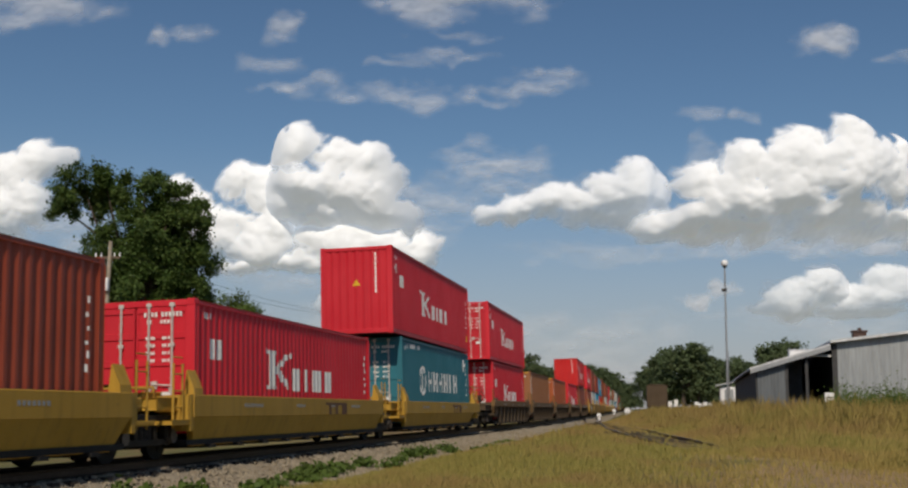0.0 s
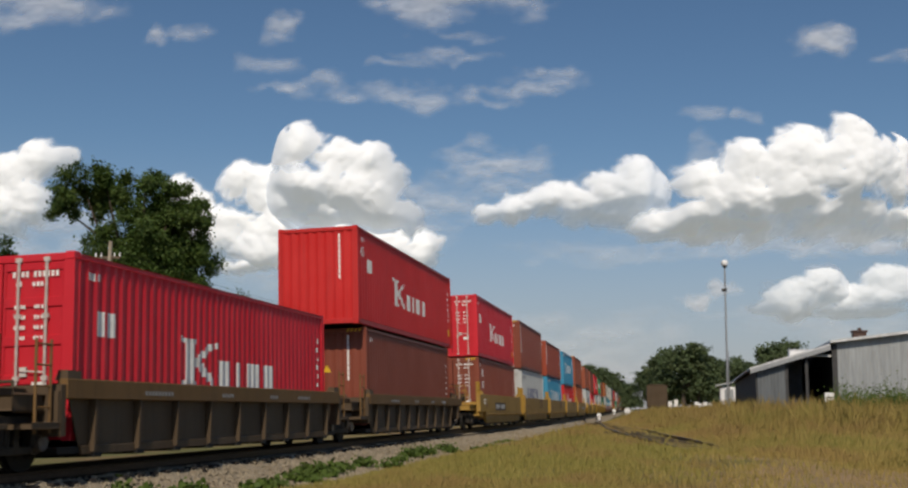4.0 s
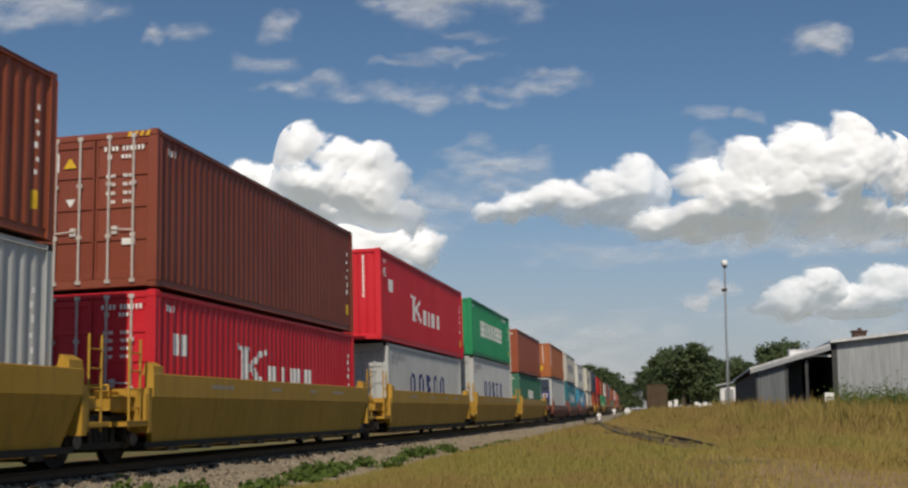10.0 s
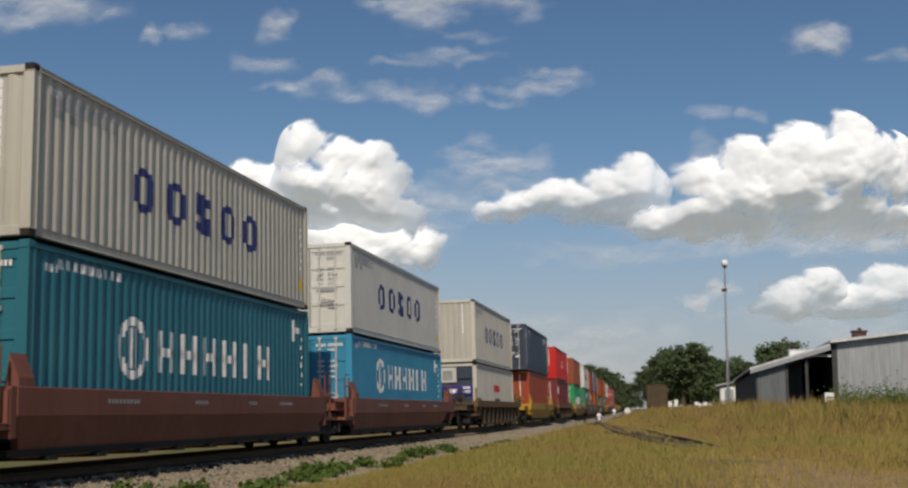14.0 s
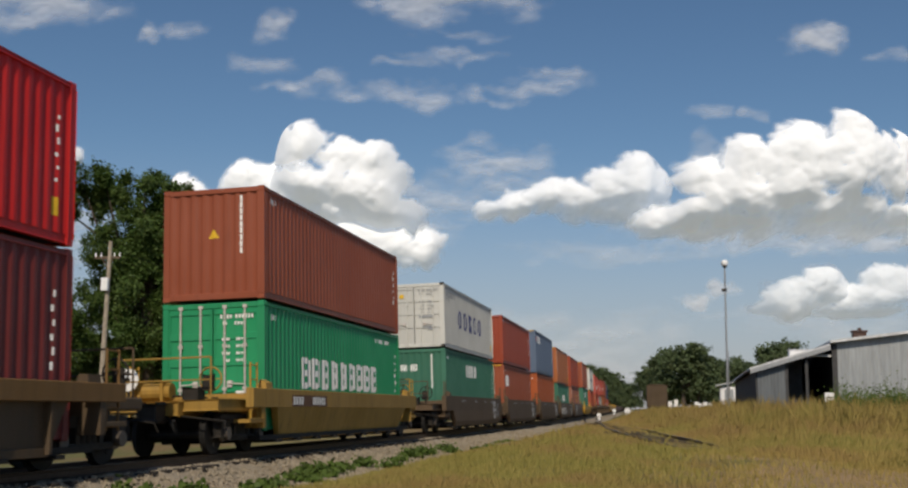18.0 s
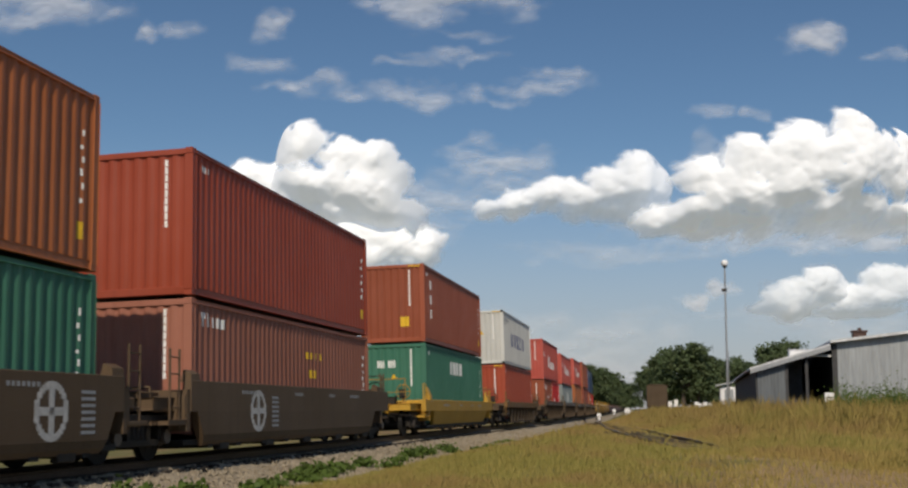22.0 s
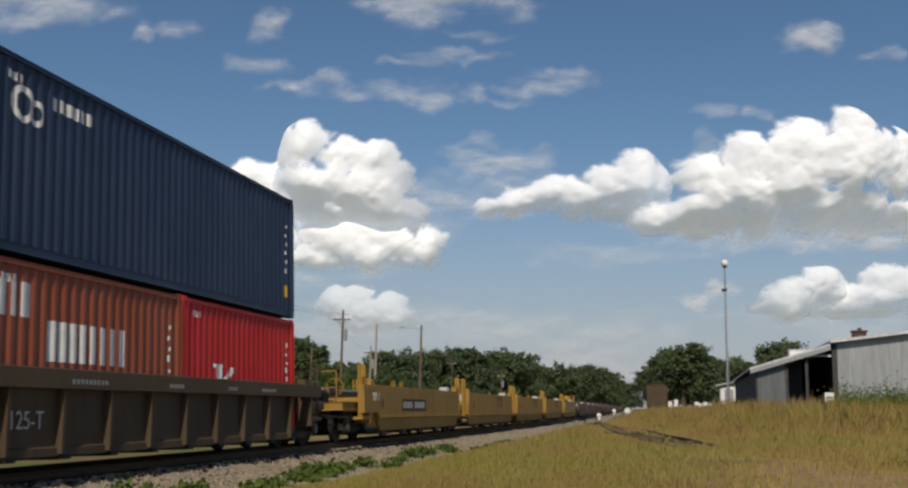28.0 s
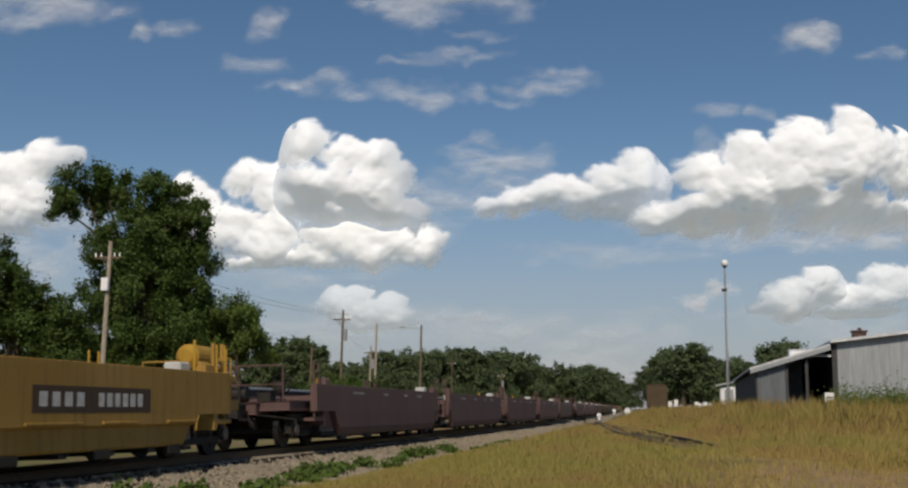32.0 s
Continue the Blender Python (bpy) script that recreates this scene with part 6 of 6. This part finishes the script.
    part("cap", box(BM(), -0.48, 0.48, -0.48, 0.48, 0.62, 0.72, 0.02), BRICK, ch)
    part("flue", rod(BM(), (0.05, 0, 0.7), (0.05, 0, 0.9), 0.16, 0.12, 10), BRICK, ch)
    v = tagged(new("roof_vent"), "white box vent on the lean-to roof", "vent")
    v.location = (7.2, 78.6, slope_l(9.3) + 0.92 + 0.08)
    part("housing", box(BM(), -0.75, 0.75, -0.5, 0.5, -0.25, 0.38, 0.03), GLASSY, v)
    part("lid", box(BM(), -0.80, 0.80, -0.55, 0.55, 0.38, 0.44, 0.02), ROOFING, v)
    s = tagged(new("small_shed"), "small white shed with a pale lean roof", "shed")
    s.location = (3.5, 109, float(ground_z(3.5, 109)) + 0.45)
    part("wall", box(BM(), -0.9, 2.6, 0, 4, -0.6, 2.15, 0.02), GLASSY, s)
    part("roof", slab(-1.3, 3.0, lambda x: 2.2 + 0.22 * (x + 1.3), 0.1, -0.4, 4.3), ROOFING, s)
    part("door", box(BM(), -0.5, 0.3, -0.04, 0.02, 0.02, 1.9, 0.01), SHEET, s)
    for px in (2.4, 2.9):
        b = tagged(new("bollard"), "white painted post in the grass", "post", "white posts")
        b.location = (px, 89, float(ground_z(px, 89)))
        part("post", rod(BM(), (0, 0, -0.1), (0, 0, 0.95), 0.11, None, 10), GLASSY, b)
        part("cap", rod(BM(), (0, 0, 0.95), (0, 0, 1.01), 0.11, 0.05, 10), GLASSY, b)
    sg = tagged(new("sign"), "small white sign on a steel post", "sign")
    sg.location = (7.4, 64.8, float(ground_z(7.4, 64.8)))
    part("post", rod(BM(), (0, 0, -0.1), (0, 0, 1.4), 0.03, None, 8), GALV, sg)
    part("board", box(BM(), -0.24, 0.24, -0.06, -0.03, 0.95, 1.45, 0.01), GLASSY, sg)
    part("marking", box(BM(), -0.16, 0.16, -0.065, -0.06, 1.15, 1.22), INK["black"], sg)


shed()


def boxcar():
    t = tagged(new("boxcar"), "old brown boxcar standing on a siding", "railcar")
    t.location = (-5.1, 167.4, float(ground_z(-5.1, 167)) + 0.05)
    t.rotation_euler.z = 0.045
    mat = PAINTS["wellbrown"]
    part("body", box(BM(), -1.5, 1.5, 0, 13, 0.75, 4.0, 0.04), mat, t)
    for k in range(7):
        x = -1.4 + 2.8 * k / 6
        part("end_rib", box(BM(), x - 0.05, x + 0.05, -0.07, 0.02, 0.8, 3.95, 0.01), mat, t)
    for k in range(6):
        z = 1.0 + 0.5 * k
        part("end_rib", box(BM(), -1.45, 1.45, -0.05, 0.02, z, z + 0.08, 0.01), mat, t)
    part("roof", prism(BM(), [(-1.58, 4.0), (1.58, 4.0), (0.8, 4.14), (-0.8, 4.14)], -0.1, 13.1), mat, t)
    for y in (2.2, 10.8):
        bm = box(BM(), -1.1, 1.1, y - 1.2, y + 1.2, 0.35, 0.72, 0.03)
        for s in (-0.9, 0.9):
            disc(bm, (-0.75, y + s, 0.42), (1, 0, 0), 0.42, 0.1, 18)
            disc(bm, (0.75, y + s, 0.42), (1, 0, 0), 0.42, 0.1, 18)
        part("truck", bm, GREASY_SHADED, t)
    part("coupler", box(BM(), -0.15, 0.15, -0.5, 0, 0.75, 1.0, 0.04), GREASY_SHADED, t)


boxcar()

for k, (x, y, h) in enumerate([(-3.4, 176, 1.3), (-2.5, 177, 1.6), (0.6, 177, 1.3), (1.2, 178, 1.1), (1.9, 177, 1.3), (2.6, 177, 1.1)]):
    b = tagged(new("bollard"), "white painted post in the grass", "post", "white posts")
    b.location = (x, y, float(ground_z(x, y)))
    part("post", box(BM(), -0.3, 0.3, -0.2, 0.2, -0.1, h + 0.35, 0.03), GLASSY, b)
    part("cap", box(BM(), -0.34, 0.34, -0.24, 0.24, h + 0.35, h + 0.40, 0.02), GLASSY, b)

for k, (x, y, r, h) in enumerate([(-8.05, 14.9, 0.22, 0.42), (-7.9, 15.4, 0.2, 0.3), (-7.95, 22.8, 0.45, 0.32), (-7.8, 23.8, 0.4, 0.3), (-7.7, 21.4, 0.4, 0.25), (-7.9, 26.5, 0.35, 0.3), (-8.0, 32, 0.4, 0.4), (-8.05, 33.5, 0.4, 0.35), (-7.6, 19.6, 0.4, 0.2), (-8.1, 37, 0.4, 0.3)]):
    weed(x, y, r * 0.75, h * 0.85, 300 + k)
for k in range(16):
    y = 16 + 36 * (k / 16) ** 1.2 + rngt.uniform(-0.5, 0.5)
    weed(-7.5 - float(swerve(y)) + rngt.uniform(-0.45, 0.5), y, rngt.uniform(0.16, 0.34), rngt.uniform(0.12, 0.26) * (1.0 if y < 30 else 0.6), 500 + k)
for k in range(34):
    weed(8.0 + rngt.uniform(-0.6, 5), 64.5 + rngt.uniform(-4, 3), 0.9, rngt.uniform(1.0, 1.9), 400 + k)


# ---------------------------------------------------------------- clouds
def lattice(shape, cell, seed, tall=1.0):
    """Smooth value noise on a grid; cell in grid units, tall its height against its width."""
    rng = np.random.default_rng(seed)
    table = rng.random((96, 96))
    j, i = np.meshgrid(np.arange(shape[0]) / (cell * tall), np.arange(shape[1]) / cell, indexing="ij")
    i0, j0 = np.floor(i).astype(int), np.floor(j).astype(int)
    fi, fj = i - i0, j - j0
    fi, fj = fi * fi * (3 - 2 * fi), fj * fj * (3 - 2 * fj)
    g = lambda a, b: table[b % 96, a % 96]
    return (g(i0, j0) * (1 - fi) + g(i0 + 1, j0) * fi) * (1 - fj) + (g(i0, j0 + 1) * (1 - fi) + g(i0 + 1, j0 + 1) * fi) * fj


def puffs(X, Y, cell, seed):
    """Rounded heads packed side by side, 0 in the creases and 1 on the crowns."""
    rng = np.random.default_rng(seed)
    off = rng.random((64, 64, 2)) * 0.8 + 0.1
    size = rng.random((64, 64)) * 0.45 + 0.75
    i, j = X / cell, Y / cell
    i0, j0 = np.floor(i).astype(int), np.floor(j).astype(int)
    best = np.zeros(X.shape)
    for di in (-1, 0, 1):
        for dj in (-1, 0, 1):
            a, b = (i0 + di) % 64, (j0 + dj) % 64
            q = ((i - i0 - di - off[a, b, 0]) ** 2 + (j - j0 - dj - off[a, b, 1]) ** 2) / size[a, b] ** 2
            best = np.maximum(best, np.sqrt(np.clip(1 - q, 0, 1)) * size[a, b])
    return best


def blur(f, r):
    for axis in (0, 1):
        for _ in range(2):
            k = max(1, int(r))
            pad = np.pad(f, [(k, k) if a == axis else (0, 0) for a in (0, 1)], mode="edge")
            c = np.cumsum(np.insert(pad, 0, 0, axis=axis), axis=axis)
            n = f.shape[axis]
            hi = np.take(c, np.arange(2 * k + 1, 2 * k + 1 + n), axis=axis)
            lo = np.take(c, np.arange(0, n), axis=axis)
            f = (hi - lo) / (2 * k + 1)
    return f


def cloud_material(name, soft, thick):
    m = bpy.data.materials.new(name)
    m.use_nodes = True
    nt = m.node_tree
    nt.nodes.clear()
    out = nt.nodes.new("ShaderNodeOutputMaterial")
    d = nt.nodes.new("ShaderNodeBsdfDiffuse")
    d.inputs["Color"].default_value = (0.88, 0.88, 0.88, 1)
    tl = nt.nodes.new("ShaderNodeBsdfTranslucent")
    tl.inputs["Color"].default_value = (0.93, 0.93, 0.93, 1)
    both = nt.nodes.new("ShaderNodeMixShader")
    both.inputs[0].default_value = thick
    link(nt, d.outputs[0], both.inputs[1])
    link(nt, tl.outputs[0], both.inputs[2])
    # Blue-grey glow stands for light scattered in the cloud; it lifts shaded bases.
    em = nt.nodes.new("ShaderNodeEmission")
    em.inputs["Color"].default_value, em.inputs["Strength"].default_value = (0.70, 0.83, 1.0, 1), soft
    add = nt.nodes.new("ShaderNodeAddShader")
    link(nt, both.outputs[0], add.inputs[0])
    link(nt, em.outputs[0], add.inputs[1])
    tr = nt.nodes.new("ShaderNodeBsdfTransparent")
    at = nt.nodes.new("ShaderNodeAttribute")
    at.attribute_name = "cover"
    mx = nt.nodes.new("ShaderNodeMixShader")
    link(nt, at.outputs["Fac"], mx.inputs[0])
    link(nt, tr.outputs[0], mx.inputs[1])
    link(nt, add.outputs[0], mx.inputs[2])
    link(nt, mx.outputs[0], out.inputs["Surface"])
    return m


CUMULUS = cloud_material("cumulus_vapour", 0.27, 0.12)
WISP = cloud_material("thin_vapour", 0.08, 0.35)
FAR_WISP, NEAR_HEAP = 4600.0, 2700.0


def cloud(blobs, seed, drift, kind="cumulus", step=4.0, opacity=1.0, away=0.0, base=0.2):
    """A cloud as a relief of lobes on its side towards the viewer. blobs: across, up, half-width, half-height in units of the view."""
    x0 = min(b[0] - b[2] * 1.5 for b in blobs)
    x1 = max(b[0] + b[2] * 1.5 for b in blobs)
    y0 = min(b[1] - b[3] * 1.5 for b in blobs)
    y1 = max(b[1] + b[3] * 1.5 for b in blobs)
    nx, ny = int((x1 - x0) / step) + 1, int((y1 - y0) / step) + 1
    X, Y = np.meshgrid(x0 + np.arange(nx) * step, y0 + np.arange(ny) * step)
    sh = (ny, nx)
    puff = kind == "cumulus"
    dist = (NEAR_HEAP if puff else FAR_WISP) + away
    UNIT = dist / 1912.73
    fb, amp = np.zeros(sh), 0.5
    for k, c in enumerate((60, 30, 15, 7.5, 4.5) if puff else (64, 30, 14, 7)):
        fb += amp * (lattice(sh, c / step, seed + k, 1.0 if puff else 0.38) - 0.5)
        amp *= 0.6
    wx = (lattice(sh, 44 / step, seed + 20) - 0.5) * (24 if puff else 60)
    wy = (lattice(sh, 44 / step, seed + 21) - 0.5) * (20 if puff else 22)
    wx += (lattice(sh, 13 / step, seed + 22) - 0.5) * (4 if puff else 14)
    wy += (lattice(sh, 13 / step, seed + 23) - 0.5) * (4 if puff else 8)
    d, bulge = np.full(sh, -9.0), np.zeros(sh)
    for bx, by, rx, ry in blobs:
        q = 1 - ((X + wx - bx) / rx) ** 2 - ((Y + wy - by) / ry) ** 2
        d = np.maximum(d, q)
        bulge = np.maximum(bulge, np.sqrt(np.clip(q, 0, 1)) * min(rx, ry) * 1.15)
    if puff:
        heads = [puffs(X + wx * 0.7 + 900, Y + wy * 0.7 + 900, c, seed + 30 + k) for k, c in enumerate((46, 24, 13, 7.5))]
        rag = fb * 0.75
        dens = np.clip(d, -2, 1) * 0.8 + (heads[0] - 0.6) * 0.30 + (heads[1] - 0.6) * 0.34 + (heads[2] - 0.6) * 0.28 + (heads[3] - 0.6) * 0.18 + rag - 0.40
        mask = smooth01(-0.15, 0.35, dens)
        wide = blur(mask, 30 / step)
        under = blur(smooth01(0.0, 0.016 * step / 3, np.gradient(wide, axis=0)), 12 / step)
        firm = smooth01(-0.04, 0.36, dens)
        loose = smooth01(-0.12, 0.95, dens)
        cover = (firm * (1 - 0.45 * under) + loose * 0.45 * under) * smooth01(-0.9, -0.2, d) * opacity
        # flat-based heap: the lower part leans back towards its base
        rows = np.arange(ny)[:, None] * np.ones((1, nx))
        body = mask > 0.3
        floor_at = np.where(body.any(0), np.where(body, rows, ny * 2).min(0), ny * 0.5)
        roof_at = np.where(body.any(0), np.where(body, rows, -1).max(0), ny * 0.5)
        floor_at = blur(np.repeat(floor_at[None, :], 3, 0), 14 / step)[1]
        roof_at = blur(np.repeat(roof_at[None, :], 3, 0), 14 / step)[1]
        deep = np.maximum(roof_at - floor_at, 6)
        v = np.clip((rows - floor_at + (heads[0] - 0.5) * 9 + (heads[1] - 0.5) * 5) / deep, 0, 1)
        lean = np.minimum(v / base, 1)
        relief = blur((lean * (2 - lean)) * deep * step * base * 1.15, 8 / step)
        relief += blur(mask, 16 / step) * 24 + blur(bulge, 8 / step) * 0.32 + blur(heads[0], 5 / step) * 12 + blur(heads[1], 3 / step) * 8 + heads[2] * 3.6 + heads[3] * 1.4 + fb * 9
        relief = relief * (0.25 + 0.75 * smooth01(0.0, 0.55, wide))
    else:
        dens = np.clip(d, -1.2, 1) * 0.62 + fb * 1.5
        cover = smooth01(-0.25, 1.3, dens) * opacity * 0.88 * smooth01(-0.9, 0.3, d)
        relief = fb * 8
    solid = cover > 0.01
    cell = solid[:-1, :-1] | solid[1:, :-1] | solid[:-1, 1:] | solid[1:, 1:]
    used = np.zeros(sh, bool)
    used[:-1, :-1] |= cell
    used[1:, :-1] |= cell
    used[:-1, 1:] |= cell
    used[1:, 1:] |= cell
    idx = -np.ones(sh, int)
    idx[used] = np.arange(used.sum())
    cx, cy = (x0 + x1) / 2, (y0 + y1) / 2
    vs = np.stack([(X[used] - cx) * UNIT, (Y[used] - cy) * UNIT, relief[used] * UNIT], 1)
    jj, ii = np.nonzero(cell)
    fs = np.stack([idx[jj, ii], idx[jj, ii + 1], idx[jj + 1, ii + 1], idx[jj + 1, ii]], 1).tolist()
    mesh = from_lists("cloud", vs, fs, CUMULUS if puff else WISP)
    att = mesh.attributes.new("cover", "FLOAT", "POINT")
    att.data.foreach_set("value", cover[used].astype(np.float32))
    mesh.polygons.foreach_set("use_smooth", np.ones(len(mesh.polygons), bool))
    ob = tagged(new("cloud", mesh), "billowing white cumulus cloud with grey base" if puff else "thin streaky white cloud in blue sky", "cloud", "clouds", "structure")
    turn = STAND.to_3x3().to_4x4()
    places = []
    for t, f in ((0, 0.0), (16, 0.5), (32, 1.0)):
        p = STAND @ Vector(((cx + drift[0] * f) * UNIT, (cy + drift[1] * f) * UNIT, -dist))
        places.append((t, Matrix.Translation(p) @ turn))
    DRIFTERS.append((ob, places))
    return ob


DRIFTERS = []


def view(rows):
    return [(a - 784, 421 - b, c, d) for a, b, c, d in rows]


cloud(view([(515, 270, 30, 36), (548, 264, 44, 38), (600, 284, 50, 36), (655, 288, 40, 38), (684, 318, 36, 38), (560, 345, 84, 56), (640, 350, 80, 56), (600, 395, 120, 40), (690, 375, 60, 34), (500, 350, 60, 50)]), 6, (12, 4), step=3.0, base=0.7, away=120)
cloud(view([(320, 325, 34, 22), (345, 340, 46, 34), (425, 318, 40, 36), (470, 330, 52, 46), (505, 310, 40, 40), (400, 400, 76, 58), (450, 420, 90, 50), (350, 375, 56, 46), (500, 400, 70, 50), (330, 430, 60, 36)]), 5, (12, 4), step=3.0, base=0.2, away=60)
cloud(view([(560, 405, 44, 38), (602, 412, 56, 46), (655, 432, 66, 40), (738, 418, 28, 34), (700, 445, 70, 30), (540, 448, 84, 28), (450, 452, 80, 24)]), 7, (8, 8), step=3.0, base=0.3)
cloud(view([(842, 375, 34, 24), (890, 366, 44, 30), (945, 352, 48, 36), (990, 356, 54, 38), (1075, 308, 46, 34), (1040, 332, 58, 40), (1105, 338, 52, 44), (1010, 378, 80, 28), (1090, 378, 80, 32)]), 15, (2, 14), step=3.0, opacity=0.88, away=150, base=0.75)
cloud(view([(1180, 318, 48, 42), (1240, 300, 50, 48), (1325, 272, 52, 44), (1400, 254, 40, 42), (1340, 300, 84, 60), (1460, 288, 42, 42), (1500, 272, 26, 40), (1478, 318, 44, 60), (1400, 305, 112, 66), (1280, 350, 124, 56), (1160, 390, 90, 38), (1250, 398, 160, 34), (1400, 385, 150, 46), (1490, 388, 70, 42), (1555, 400, 60, 34)]), 16, (2, 14), step=3.0, base=0.62)
cloud(view([(20, 305, 60, 42), (100, 285, 42, 42), (130, 275, 20, 22), (0, 360, 90, 62), (60, 360, 70, 56), (-60, 330, 80, 70)]), 25, (12, 2), step=3.0)
cloud(view([(1345, 505, 44, 30), (1390, 485, 46, 34), (1340, 525, 64, 22), (1410, 510, 60, 28)]), 35, (-4, 0), step=2.5, opacity=0.72, base=0.6)
cloud(view([(1480, 484, 50, 36), (1520, 498, 60, 34), (1445, 500, 60, 28), (1565, 515, 60, 30), (1430, 532, 120, 18)]), 36, (-4, 0), step=2.5, opacity=0.72, base=0.6)
cloud(view([(585, 505, 30, 20), (630, 500, 32, 20), (600, 530, 70, 30), (680, 520, 22, 14), (640, 545, 90, 30)]), 38, (4, 0), step=2.5, opacity=0.5)
cloud(view([(1240, 505, 34, 18), (1205, 520, 28, 12)]), 37, (-4, 0), "wisp", 3.0, 0.85)
cloud(view([(690, 0, 70, 18), (780, 2, 120, 42), (880, 4, 60, 34), (780, -40, 160, 50)]), 45, (-26, 0), "wisp", 4.0, 0.75)
cloud(view([(500, 146, 50, 10), (570, 142, 60, 20), (650, 158, 130, 20), (750, 166, 60, 26)]), 55, (12, 4), "wisp", 3.0, 0.62)
cloud(view([(960, 130, 80, 22), (900, 158, 70, 16), (850, 178, 50, 10)]), 65, (22, 0), "wisp", 3.0, 0.60)
cloud(view([(490, 46, 38, 30)]), 75, (-28, 6), "wisp", 3.0, 0.75)
cloud(view([(480, 108, 50, 18)]), 76, (-26, 0), "wisp", 3.0, 0.5)
cloud(view([(345, 62, 40, 20), (285, 56, 28, 16)]), 77, (-30, 8), "wisp", 3.0, 0.65)
cloud(view([(790, 96, 100, 12), (690, 112, 60, 8), (790, 62, 70, 9)]), 85, (24, 2), "wisp", 3.0, 0.45)
cloud(view([(855, 274, 90, 28), (815, 252, 34, 18)]), 95, (8, 6), "wisp", 3.0, 0.75)
cloud(view([(890, 325, 120, 36), (790, 345, 120, 50), (720, 385, 90, 44), (1000, 330, 90, 30)]), 96, (6, 6), "wisp", 3.0, 0.62)
cloud(view([(1415, 72, 60, 24), (1450, 58, 40, 22)]), 105, (-30, 6), "wisp", 3.0, 0.85)
cloud(view([(1545, 98, 50, 18)]), 106, (-30, 6), "wisp", 3.0, 0.65)
cloud(view([(1215, 200, 52, 14), (1290, 198, 18, 10)]), 115, (26, 6), "wisp", 3.0, 0.45)
cloud(view([(1215, 265, 34, 34), (1560, 300, 60, 50)]), 116, (10, 6), "wisp", 3.0, 0.35)
cloud(view([(50, 12, 150, 36), (0, 30, 90, 26)]), 125, (20, 0), "wisp", 4.0, 0.7)
cloud(view([(600, 560, 150, 40), (700, 560, 160, 34)]), 135, (4, 0), "wisp", 4.0, 0.42)
cloud(view([(1020, 590, 170, 56), (880, 570, 160, 36), (1050, 640, 120, 40)]), 137, (2, 0), "wisp", 4.0, 0.42)
cloud(view([(1010, 430, 180, 20), (1120, 445, 120, 14)]), 138, (2, 0), "wisp", 4.0, 0.40)
cloud(view([(1300, 545, 170, 16), (1440, 555, 200, 34)]), 145, (2, 0), "wisp", 4.0, 0.36)
# Thin sheet under the big heap, added to stand for its grey shaded base.
cloud(view([(1270, 410, 220, 26), (1480, 418, 150, 28), (1330, 428, 240, 16)]), 146, (2, 10), "wisp", 4.0, 0.72)
cloud(view([(30, 430, 140, 60), (60, 380, 120, 50)]), 147, (10, 2), "wisp", 4.0, 0.55)
cloud(view([(470, 482, 180, 18), (620, 475, 120, 14)]), 148, (6, 4), "wisp", 4.0, 0.42)


def motions():
    times = [2 * k for k in range(17)]
    for thing, u, z in MOVERS:
        walk(thing, [(t, track_pose(u - SPEED * t, z)) for t in times])
    for ob, rows in DRIFTERS:
        walk(ob, rows)
    step = 81.0
    for w, (x, y, z), u in SPINNERS:
        near, gone = max(0.0, (u - 48.0) / SPEED), min(32.0, (u - 9.0) / SPEED)
        if gone <= near:
            continue
        turn = 810.0
        n = int((gone - near) * turn / step)
        rows = [] if near <= 0 else [(0.0, pose(x, y, z))]
        q = 0.0
        for k in range(n + 1):
            rows.append((near + k * step / turn, pose(x, y, z, step * k)))
            q = step * k
        if rows[-1][0] < 31.9:
            rows.append((32.0, pose(x, y, z, q)))
        walk(w, rows)


motions()
